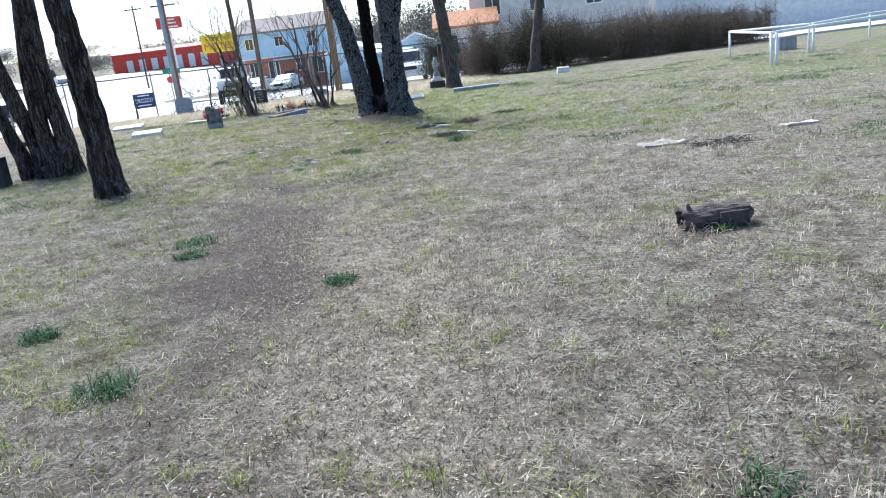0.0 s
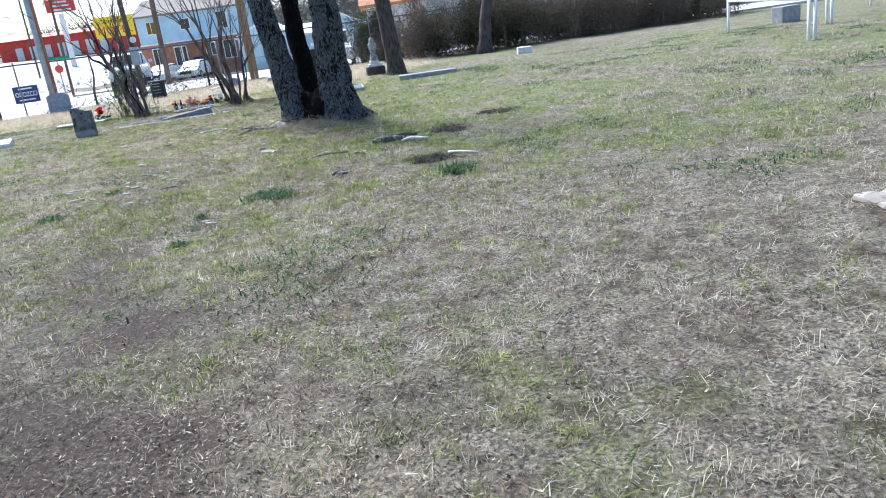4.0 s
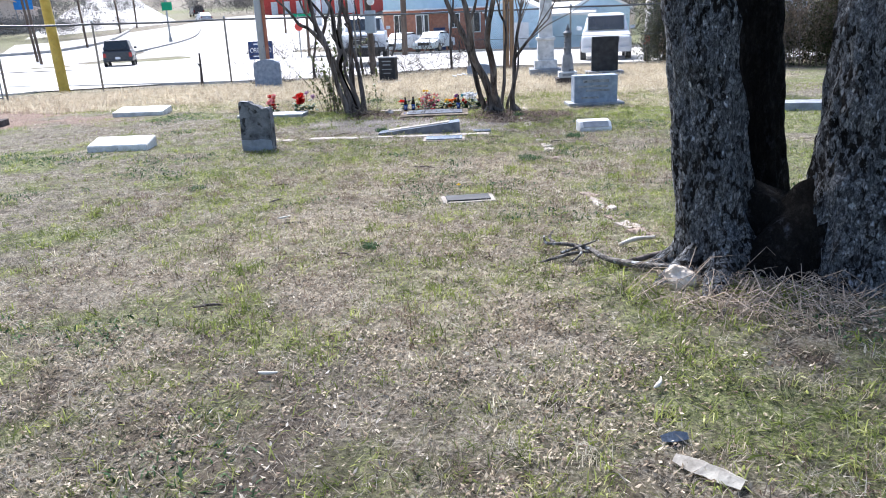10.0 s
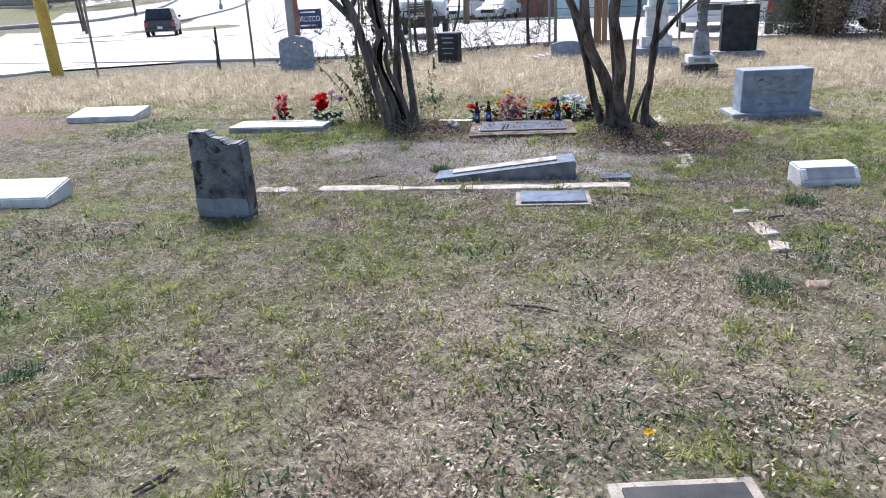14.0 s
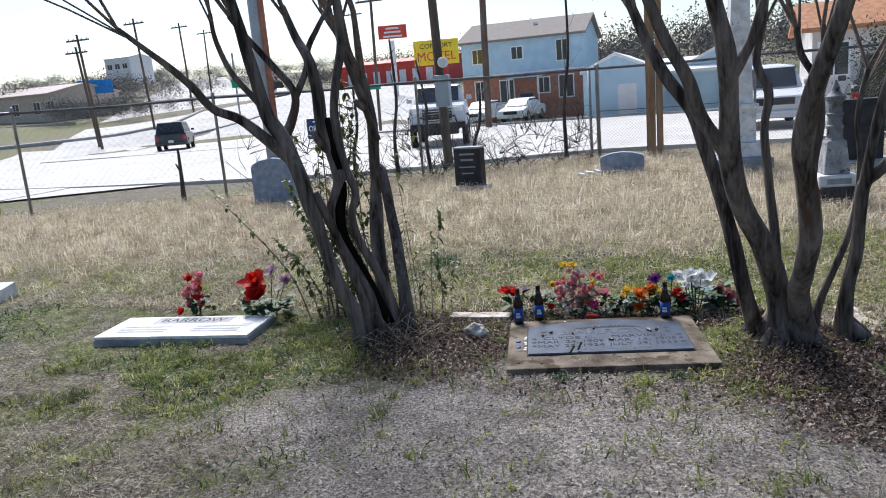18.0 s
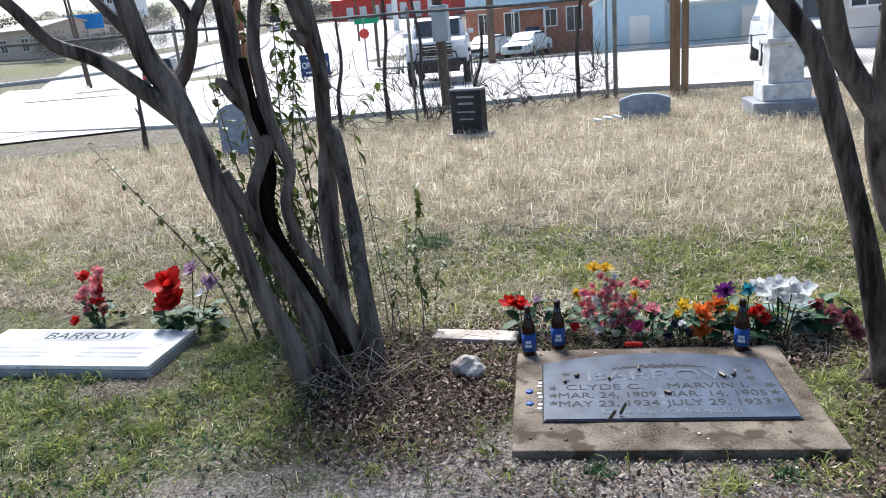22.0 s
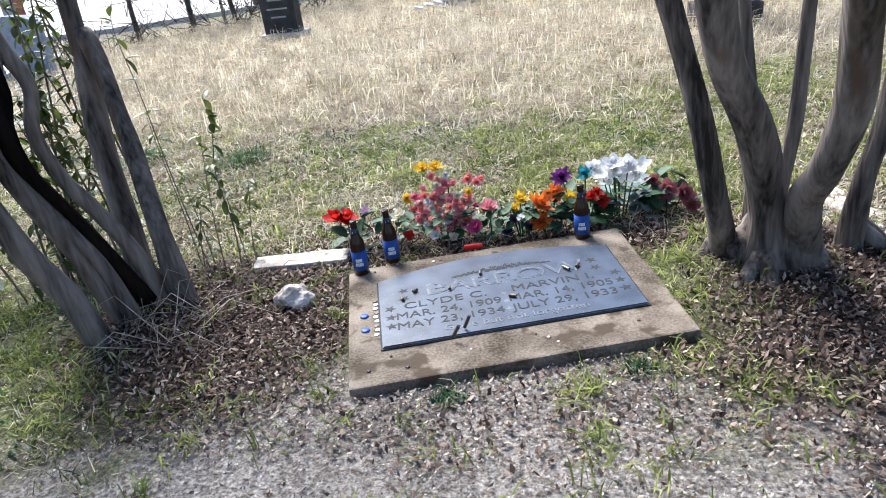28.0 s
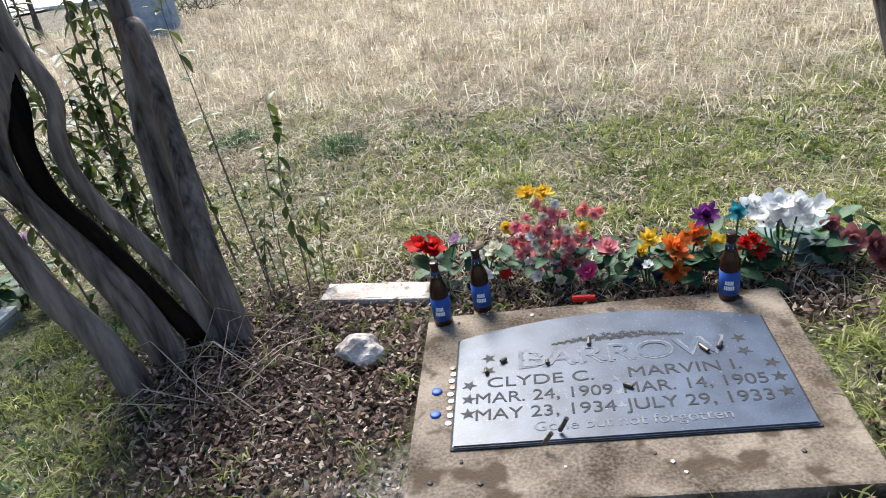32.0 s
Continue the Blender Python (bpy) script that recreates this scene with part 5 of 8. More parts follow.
for k in range(8):
    bush("hedge_bush", (4.0 + k * 1.5, 35.5 + 0.25 * k), (2.6, 1.4, HEDGE[k] * 0.75), "dense brown thicket behind the first bushes", 260 + k, 420, 9000, 0.085, M["leaf_brown" if k % 3 else "leaf_dark"], 0.8)
bush("hedge_bush", (1.7, 36.0), (1.6, 1.0, 1.1), "low brown thicket along the back fence", 240, 300, 3500, 0.07, M["leaf_brown"], 0.5)
bush("hedge_bush", (2.7, 35.3), (1.6, 1.2, 1.5), "brown bramble thicket along the back fence", 241, 400, 4500, 0.07, M["leaf_brown"], 0.6)
bush("evergreen_bush", (0.55, 37.6), (1.5, 1.4, 2.1), "dark dense evergreen bush behind the fence", 230, 160, 24000, 0.075, M["leaf_dark"])

# ---- poles and signs ----
gp = thing("steel_pole", (-10.35, 31.5, gz(-10.3, 31.5)), "tall grey steel street pole beside the fence", "pole")
part("shaft", lathe([(0.125, -0.2), (0.12, 3), (0.10, 7.5)], 14), M["pole_grey"], gp, smooth=True)
part("conduit", lathe([(0.05, -0.2), (0.05, 7)], 8, m=Matrix.Translation((0.14, -0.05, 0))), M["brick_red"], gp, "rust-brown conduit pipe")
yp = thing("yellow_post", (-16.2, 30.75, gz(-16.2, 30.75)), "tall faded yellow guard post at the kerb", "post")
part("shaft", limb([(0, 0, -0.2, 0.14), (-0.06, 0, 1.5, 0.135), (-0.12, 0, 2.9, 0.13)], 12), M["paint_yellow"], yp, smooth=True)
part("cap", lathe([(0.14, 0), (0.14, 0.05), (0.05, 0.08)], 12, m=Matrix.Translation((-0.12, 0, 2.9))), M["paint_yellow"], yp)


def wood_pole(x, y, h, r, label, lean=0.0, arm=False, square=False):
    t = thing("utility_pole", (x, y, gz(x, y)), label, "pole")
    if square:
        part("shaft", box(r * 1.7, r * 1.7, h + 0.3, (-0.06, 0, -0.3), 0.01), M["wood_post"], t)
        part("brace", box(r * 1.2, r * 1.5, h + 0.3, (0.11, 0.03, -0.3), 0.01), M["wood_post"], t, "paler second timber strapped beside it")
    else:
        part("shaft", limb([(0, 0, -0.3, r), (lean * 0.5, 0, h * 0.5, r * 0.92), (lean, 0, h, r * 0.8)], 10), M["wood_pole"], t, smooth=True)
    if arm:
        part("crossarm", box(2.2, 0.1, 0.12, (lean, 0, h - 0.5)), M["wood_pole"], t)
        for dx in (-0.9, -0.4, 0.4, 0.9):
            part("insulator", lathe([(0.03, 0), (0.05, 0.05), (0.03, 0.15)], 6, m=Matrix.Translation((lean + dx, 0, h - 0.38))), M["white_paint"], t)
    return t


wood_pole(-4.28, 35.9, 6.0, 0.10, "pale brown square timber post by the fence", square=True)
wood_pole(-14.3, 59.6, 11.0, 0.19, "dark weathered utility pole across the side street", 0.2)
meter = wood_pole(-9.05, 37.0, 5.5, 0.115, "brown service pole with a grey meter box", -0.15)
part("meter_box", box(0.34, 0.2, 0.72, (0.06, -0.2, 1.42), 0.02), M["pole_grey"], meter, "grey steel meter box")
part("meter", lathe([(0.12, 0), (0.12, 0.08), (0.1, 0.12)], 14, m=Matrix.Translation((0.12, -0.2, 2.42)) @ pose(0, 0, 0, 90, 0, 0)), M["white_paint"], meter, "round glass electric meter")
for x, y, h, lean in [(-48.6, 67.6, 9, -0.6), (-49.8, 68.6, 8, -0.7), (-51.3, 77.2, 10, -0.5), (-58, 92, 10, -0.3), (-64, 104, 10, 0.2), (-24, 67, 9, 0.2), (-38, 94, 10, 0.1)]:
    wood_pole(x, y, h, 0.11, "dark utility pole along the street", lean, True)


def text_part(parent, words, size, at, turn, material, depth=0.003, label="", name="lettering", width=0.0):
    cu = bpy.data.curves.new(name, "FONT")
    cu.body, cu.size, cu.align_x, cu.align_y, cu.extrude = words, size, "CENTER", "CENTER", depth
    tmp = bpy.data.objects.new("tmp", cu)
    me = bpy.data.meshes.new_from_object(tmp)
    bpy.data.objects.remove(tmp)
    if width:
        xs = [v.co.x for v in me.vertices]
        k = width / (max(xs) - min(xs))
        for v in me.vertices:
            v.co.x *= k
    me.materials.clear()
    me.materials.append(material)
    ob = new(name, me)
    ob.parent = parent
    ob.matrix_basis = Matrix.Translation(at) @ turn
    return tagged(ob, label)


FACE = pose(0, 0, 0, 90, 0, 0)
ms = thing("motel_sign", (-19.5, 66.9, gz(-19.5, 66.9)), "yellow roadside motel sign with red letters on a pole", "sign", turn=17)
sz = 3.3 - gz(-19.5, 66.9)
part("pole", lathe([(0.12, -0.2), (0.12, sz)], 10), M["steel"], ms)
part("panel", box(2.9, 0.25, 1.55, (0, 0, sz - 0.05), 0.03), M["sign_yellow"], ms)
text_part(ms, "MOTEL", 0.8, (0, -0.135, sz + 0.45), FACE, M["red_paint"], width=2.5)
text_part(ms, "COMFORT", 0.42, (0, -0.135, sz + 1.12), FACE, M["black"], width=2.1)
ps = thing("red_sign", (-37.2, 103, gz(-37, 103)), "red rectangular storage sign on a tall white pole", "sign", turn=18)
sz = 8.1 - gz(-37, 103)
part("pole", box(0.6, 0.3, sz, (-0.2, 0.2, -0.2)), M["white_paint"], ps)
part("panel", box(3.3, 0.3, 1.5, (0, 0, sz), 0.03), M["red_paint"], ps)
for w, z in ((1.5, 1.05), (1.9, 0.62), (2.2, 0.15)):
    part("letter_bar", box(w, 0.02, 0.2, (0, -0.165, sz + z)), M["white_paint"], ps)
os_ = thing("yard_sign", (-22.1, 55.1, gz(-22.1, 55.1)), "navy blue campaign yard sign with white letters", "sign", turn=22)
part("panel", box(1.45, 0.03, 1.05, (0, 0, 0.3), 0.005), M["navy"], os_)
text_part(os_, "OROZCO", 0.42, (0, -0.02, 0.82), FACE, M["white_paint"], width=1.25)
part("letter_bar", box(0.8, 0.01, 0.08, (0, -0.02, 1.15)), M["white_paint"], os_)
part("letter_bar", box(0.95, 0.01, 0.08, (0, -0.02, 0.45)), M["white_paint"], os_)
for dx in (-0.45, 0.45):
    part("stake", box(0.03, 0.03, 0.7, (dx, 0.03, -0.3)), M["steel"], os_)
bs = thing("blue_sign", (-79, 100, gz(-79, 100)), "bright blue roadside sign on a pole", "sign", turn=40)
sz = 5.1 - gz(-79, 100)
part("pole", lathe([(0.1, -0.2), (0.1, sz)], 8), M["steel"], bs)
part("panel", box(4.2, 0.3, 1.8, (0, 0, sz), 0.02), M["blue_paint"], bs)
ss = thing("street_sign", (-22.7, 62.5, gz(-22.7, 62.5)), "stop sign below a green street name blade", "sign", turn=25)
part("post", lathe([(0.04, -0.2), (0.04, 3.0)], 8), M["steel"], ss)
part("stop_panel", lathe([(0.3, 0), (0.3, 0.02)], 8, m=Matrix.Translation((0, -0.05, 2.2)) @ pose(0, 0, 0, 90, 0, 0)), M["red_paint"], ss, "red octagonal stop panel")
part("name_blade", box(1.4, 0.02, 0.3, (0.2, 0, 2.75)), M["green_sign"], ss, "green street name blade")
sg = thing("street_sign", (-46.5, 84, gz(-46.5, 84)), "green street name sign on a signal post", "sign", turn=30)
part("post", lathe([(0.18, -0.2), (0.18, 0.5), (0.09, 0.6), (0.09, 6.5)], 8), M["steel"], sg)
part("name_blade", box(1.0, 0.05, 0.8, (0.1, -0.12, 3.2)), M["green_sign"], sg, "square green sign")


# ---- buildings across the street ----
def gable(name, x0, x1, y0, y1, base, eave, ridge, wall_mat, roof_mat, label, ridge_along="x", over=0.3, category="house"):
    """A house on an Empty at its middle: walls and a pitched roof with thickness."""
    cx, cy = (x0 + x1) / 2, (y0 + y1) / 2
    t = thing(name, (cx, cy, base), label, category)
    w, d, h = x1 - x0, y1 - y0, eave - base
    r = ridge - eave
    part("wall", box(w, d, h + 0.5, (0, 0, -0.5)), wall_mat, t)
    if ridge_along == "x":
        prof = [(-d / 2 - over, h - 0.08), (0, h + r), (d / 2 + over, h - 0.08), (d / 2 + over, h + 0.08), (0, h + r + 0.18), (-d / 2 - over, h + 0.08)]
        part("roof", prism(prof, w + 2 * over, m=pose(0, 0, 0, 0, 0, 90)), roof_mat, t)
        part("gable_wall", prism([(-d / 2, h), (d / 2, h), (0, h + r)], w - 0.02, m=pose(0, 0, 0, 0, 0, 90)), wall_mat, t)
    else:
        prof = [(-w / 2 - over, h - 0.08), (0, h + r), (w / 2 + over, h - 0.08), (w / 2 + over, h + 0.08), (0, h + r + 0.18), (-w / 2 - over, h + 0.08)]
        part("roof", prism(prof, d + 2 * over), roof_mat, t)
        part("gable_wall", prism([(-w / 2, h), (w / 2, h), (0, h + r)], d - 0.02), wall_mat, t)
    return t


def window(parent, x, y, z, w, h, frame_mat=None):
    fr = part("window", box(w + 0.16, 0.08, h + 0.16, (x, y, z - 0.08), 0.01), frame_mat or M["white_paint"], parent)
    pane = part("pane", box(w, 0.03, h, (x, y - 0.035, z)), M["window_dark"], fr)
    part("mullion", box(0.05, 0.03, h, (x, y - 0.05, z)), frame_mat or M["white_paint"], fr)
    return fr


HB = -1.3
motel = gable("motel", -19.7, -11.0, 73, 81.5, HB, 4.7, 6.1, M["siding_blue"], M["roof_shingle"], "two-storey motel with blue siding above red brick")
part("brick_storey", box(8.74, 8.54, 3.9, (0, 0, -0.3)), M["brick_red"], motel, "red brick ground storey")
part("porch_roof", box(2.4, 1.0, 0.12, (0.3, -4.75, 3.3), 0.02), M["siding_blue"], motel, "thin blue porch roof")
for dx in (-0.75, 1.35):
    part("porch_post", box(0.09, 0.09, 3.2, (dx, -5.15, 0.1)), M["white_paint"], motel)
for dx, wz, ww, wh in ((-3.15, 4.55, 0.7, 0.95), (-0.25, 4.65, 0.75, 0.8), (2.95, 4.3, 0.75, 1.35)):
    window(motel, dx, -4.27, wz, ww, wh)
for dx, wz, ww, wh in ((-3.05, 1.9, 0.75, 1.35), (-1.1, 1.7, 0.95, 1.5), (1.55, 2.2, 0.8, 1.0), (3.15, 1.8, 0.95, 1.45)):
    window(motel, dx, -4.3, wz, ww, wh)
part("door", box(0.95, 0.08, 2.1, (0.3, -4.31, 0.1), 0.01), M["navy"], motel, "dark panelled door")
part("trim", box(8.8, 0.1, 0.12, (0, -4.29, 3.6)), M["white_paint"], motel)
part("chimney", lathe([(0.12, 0), (0.12, 0.8), (0.2, 0.85), (0.2, 1.0)], 8, m=Matrix.Translation((0.6, -1.5, 6.2))), M["white_paint"], motel, "white roof vent pipe")
s1 = gable("shed", -9.6, -6.0, 63, 72, -0.9, 1.85, 2.65, M["siding_blue"], M["roof_metal"], "pale blue gabled shed with a white metal roof", "y", 0.15)
s2 = gable("shed", -6.0, -2.6, 66, 73, -0.9, 1.5, 2.2, M["siding_blue"], M["roof_metal"], "low pale blue outbuilding with a metal roof", "x", 0.15)
s3 = gable("shed", -4.2, -0.2, 67, 76, -0.9, 1.8, 2.75, M["siding_blue"], M["roof_metal"], "pale blue gabled outbuilding with a white roof", "y", 0.15)
for s_ in (s1, s3):
    part("door", box(1.0, 0.06, 1.9, (0.6, -4.52, 0.1)), M["roof_metal"], s_, "plain pale door")
cream = gable("corner_building", 2.6, 15, 54, 66, -0.8, 6.2, 7.4, M["stucco"], M["roof_shingle"], "tall cream stucco building with a flat-looking front")
for dx, dz in ((-4.6, 3.9), (-1.5, 3.9), (2.4, 3.9), (-1.6, 1.0), (3.0, 1.0)):
    window(cream, dx, -6.02, dz, 1.0, 1.3)
porch = gable("porch", 0.4, 4.0, 50.5, 54, -0.7, 2.5, 3.4, M["stucco"], M["roof_rust"], "cream porch wing with a rust-red metal roof", "x", 0.4)
window(porch, -1.1, -1.77, 1.6, 0.9, 1.1)
for k in range(10):
    part("roof_rib", box(0.05, 2.3, 0.06, (-2.0 + 0.43 * k, -1.05, 3.72), turn=pose(0, 0, 0, 24.5, 0, 0)), M["brick_red"], porch)
white_b = gable("workshop", 17, 44, 60, 72, -0.5, 4.4, 5.4, M["roof_metal"], M["roof_metal"], "long white metal workshop with pale doors", "x", 0.3)
for dx in (-8, -3, 6):
    part("door", box(3.0, 0.1, 3.2, (dx, -6.05, 0)), M["roof_metal"], white_b, "pale roll-up door")
tan = gable("tan_building", -98, -79, 92, 104, gz(-84, 92), 5.3, 6.4, M["stucco_tan"], M["roof_tile"], "low tan stucco building with a tiled roof")
for dx in (4, 7.5, 9.8):
    window(tan, dx, -6.02, 0.9, 1.0, 1.4)
solid("garden_wall", box(26, 0.3, 4.0, (0, 0, -2.6), 0.03), M["stucco_tan"], (-82.5, 86, 0.3), "low tan stucco garden wall along the street", "wall")
redb = gable("storage_building", -53.5, -36, 119, 130, 3.0, 6.1, 6.7, M["red_paint"], M["red_paint"], "low red storage building with white doors")
for k in range(7):
    part("door", box(1.0, 0.1, 2.0, (-6 + 2 * k, -5.55, 0.1)), M["white_paint"], redb)
far_b = gable("far_building", -123, -116.5, 150, 157, 9.5, 14.2, 14.8, M["roof_metal"], M["roof_metal"], "pale flat-roofed building in the distance", over=0.1)
for k in range(3):
    window(far_b, -2 + 2 * k, -3.52, 2.5, 1.2, 1.0)


def woods(name, x0, x1, y0, y1, h, count, seed, label):
    """A far belt of bare and evergreen trees, one mesh of small leaf clumps on thin trunks."""
    rng = np.random.default_rng(seed)
    tx, ty = rng.uniform(x0, x1, count), rng.uniform(y0, y1, count)
    tz = ground_z(tx, ty)
    th = h * rng.uniform(0.6, 1.15, count)
    per = 520
    u = rng.normal(0, 1, (count, per, 3)) * np.stack([th * 0.24, th * 0.24, th * 0.2], -1)[:, None]
    c = np.stack([tx, ty, tz + th * 0.62], -1)[:, None] + u
    c = c.reshape(-1, 3)
    n = len(c)
    s = np.repeat(th, per)[:, None] * 0.019
    a, b = rng.normal(0, 1, (n, 3)) * s, rng.normal(0, 1, (n, 3)) * s
    V = np.stack([c - a, c + b, c + a], 1).reshape(-1, 3)
    return bulk(name, V, np.arange(n * 3).reshape(-1, 3), M["far_tree"], label, "woods")


woods("far_woods", -75, -20, 132, 165, 4.2, 130, 301, "dark bare woods on the hill beyond the street")
woods("far_woods", -130, -84, 95, 150, 4.5, 110, 302, "dark trees on the far side of the street")
woods("far_woods", -75, -58, 84, 95, 2.8, 40, 303, "dark shrubs and trees by the tan building")
woods("far_woods", -22, 60, 95, 130, 6, 160, 304, "bare winter trees behind the motel roofs")
woods("far_woods", -360, -170, 260, 420, 7, 160, 305, "hazy woods on the skyline")


# ---- the grave ----
M["plaque"] = surf("plaque", (0.022, 0.031, 0.05), (0.06, 0.078, 0.115), 8, 0.38, 0.2, 240, (0.15, 0.165, 0.19), 150, 0.66, spec=0.34, bump_dist=0.002)
M["engraved"] = surf("engraved", (0.010, 0.011, 0.013), (0.026, 0.028, 0.032), 60, 0.75, 0.1)
M["engraved_pale"] = surf("engraved_pale", (0.085, 0.095, 0.11), (0.16, 0.17, 0.185), 60, 0.8, 0.1)
M["slab"] = surf("slab", (0.045, 0.033, 0.023), (0.245, 0.203, 0.16), 4.5, 0.92, 0.9, 110, (0.065, 0.048, 0.033), 8, 0.55, bump_dist=0.008, spec=0.15)
M["glass_brown"] = surf("glass_brown", (0.018, 0.007, 0.003), (0.035, 0.014, 0.006), 4, 0.16, 0.0, spec=0.22)
M["foil_blue"] = surf("foil_blue", (0.008, 0.012, 0.03), (0.015, 0.025, 0.06), 8, 0.3, 0.0, spec=0.5)
M["label_blue"] = surf("label_blue", (0.012, 0.05, 0.22), (0.02, 0.075, 0.30), 9, 0.5, 0.0)
M["paper_white"] = surf("paper_white", (0.6, 0.62, 0.64), (0.75, 0.76, 0.78), 9, 0.6, 0.0)
M["rock"] = surf("rock", (0.22, 0.185, 0.165), (0.56, 0.50, 0.46), 11, 0.85, 0.9, 60)
M["rock_pink"] = surf("rock_pink", (0.46, 0.38, 0.31), (0.70, 0.62, 0.53), 12, 0.9, 0.4, 60)
M["brass"] = surf("brass", (0.06, 0.05, 0.04), (0.14, 0.12, 0.09), 30, 0.45, 0.1, metal=0.6)
M["granite_pale"] = surf("granite_pale", (0.40, 0.40, 0.41), (0.55, 0.55, 0.56), 14, 0.7, 0.1, 150)
PETAL = {}
for key, c in dict(red=(0.55, 0.02, 0.015), pink=(0.78, 0.30, 0.33), coral=(0.78, 0.27, 0.23), magenta=(0.62, 0.07, 0.22), yellow=(0.75, 0.50, 0.04), orange=(0.72, 0.17, 0.03),
                   purple=(0.16, 0.03, 0.19), teal=(0.03, 0.24, 0.30), white=(0.84, 0.84, 0.83), cream=(0.68, 0.64, 0.50), mauve=(0.30, 0.10, 0.11), lilac=(0.42, 0.27, 0.40), blue_grey=(0.04, 0.05, 0.08)).items():
    PETAL[key] = thin_out(surf("petal_" + key, tuple(v * 0.72 for v in c), tuple(min(v * 1.12, 0.85) for v in c), 30, 0.6, 0.15, 150), 0.4)
M["leaf_cloth"] = surf("leaf_cloth", (0.014, 0.045, 0.02), (0.045, 0.10, 0.04), 20, 0.6, 0.15, 120)
M["leaf_grey"] = surf("leaf_grey", (0.09, 0.14, 0.13), (0.17, 0.22, 0.20), 20, 0.7, 0.15, 120)

SLAB_Z = -0.072
grave = thing("grave_slab", (-3.943, 24.538, SLAB_Z), "blue-grey granite plaque set in a worn concrete slab", "gravestone", turn=12)
part("slab", rough_up(box(1.12, 0.82, 0.10, (0, 0, -0.10), 0.008), 0.004, 9, 2, 5), M["slab"], grave, "stained brown-grey concrete slab", smooth=False)
PW, PD = 0.905, 0.50
arch = [(-PW / 2, -PD / 2), (PW / 2, -PD / 2)] + [(PW / 2 - PW * k / 14, PD / 2 - 0.03 + 0.085 * (1 - ((k - 7) / 7) ** 2)) for k in range(15)]
plate_bm = prism([(x, y) for x, y in arch], 0.016, 0.004)
bmesh.ops.transform(plate_bm, matrix=Matrix.Translation((0.008, 0.028, 0.004)) @ pose(0, 0, 0, -90, 0, 0), verts=plate_bm.verts)
bmesh.ops.recalc_face_normals(plate_bm, faces=plate_bm.faces)
plate = part("plaque", plate_bm, M["plaque"], grave, "polished blue-grey granite plaque with an arched top")
gap_bm = prism([(x * 1.014, y * 1.018 + 0.001) for x, y in arch], 0.006)
bmesh.ops.transform(gap_bm, matrix=Matrix.Translation((0.008, 0.028, 0.0015)) @ pose(0, 0, 0, -90, 0, 0), verts=gap_bm.verts)
bmesh.ops.recalc_face_normals(gap_bm, faces=gap_bm.faces)
part("joint", gap_bm, M["engraved"], grave, "dark joint round the plaque")
TZ = 0.0125
FLAT = Matrix()
for words, size, x, y, w, mat_ in (("CLYDE C.", 0.062, -0.205, -0.004, 0.30, "engraved"), ("MARVIN I.", 0.062, 0.19, -0.004, 0.30, "engraved"),
                                   ("MAR. 24, 1909", 0.062, -0.20, -0.07, 0.375, "engraved"), ("MAR. 14, 1905", 0.062, 0.205, -0.07, 0.375, "engraved"),
                                   ("MAY 23, 1934", 0.062, -0.20, -0.137, 0.375, "engraved"), ("JULY 29, 1933", 0.062, 0.205, -0.137, 0.375, "engraved"),
                                   ("Gone but not forgotten", 0.05, 0.02, -0.197, 0.50, "engraved_pale"), ("BARROW", 0.125, 0.03, 0.088, 0.60, "engraved_pale")):
    text_part(plate, words, size, (x, y + 0.028, TZ), FLAT, M[mat_], 0.0006, width=w)
text_part(plate, "BARROW", 0.105, (0.034, 0.088 + 0.029, TZ + 0.0008), FLAT, M["plaque"], 0.0006, width=0.57)


def flat_star(points, r0, r1, bm, at, turn=0.0, z=TZ):
    vs = [bm.verts.new((at[0] + (r0 if k % 2 else r1) * math.cos(turn + math.pi * k / points), at[1] + (r0 if k % 2 else r1) * math.sin(turn + math.pi * k / points), z)) for k in range(2 * points)]
    bm.faces.new(vs)
    return bm


for sx in (-1, 1):
    for k in range(5):
        part("ivy_leaf", flat_star(5, 0.010, 0.024, bmesh.new(), (0.008 + sx * (0.415 if k < 3 else 0.36), -0.10 + 0.06 * k), 0.4 + k), M["engraved"], plate)
rngp = random.Random(5)
scroll = bmesh.new()
for k in range(90):
    u = (k - 44.5) / 44.5
    flat_star(4, 0.004, 0.012 * (1.25 - abs(u)), scroll, (0.03 + 0.19 * u, 0.182 + 0.022 * (1 - u * u) + rngp.uniform(-0.014, 0.014) * (1.2 - abs(u))), rngp.uniform(0, 3), TZ + 0.0004 * (k % 3))
part("scroll_ornament", scroll, M["engraved"], plate, "dark carved scroll of leaves")
for k in range(3):
    part("ivy_leaf", flat_star(4, 0.006, 0.018, bmesh.new(), (0.005, -0.11 + 0.055 * k), k), M["engraved_pale"], plate)

gm = Matrix.Translation((-3.943, 24.538, SLAB_Z)) @ pose(0, 0, 0, 0, 0, 12)


def on_slab(u, v, h=0.0):
    return tuple(gm @ Vector((u, v, h)))


solid("kerb_stone", rough_up(box(0.42, 0.115, 0.08, (0, 0, -0.05), 0.006), 0.004, 9, 1, 3), M["kerb_white"], (-4.83, 25.0, gz(-4.83, 25.0) - 0.006), "white limestone kerb piece with a crack beside the slab", "kerb", 4)


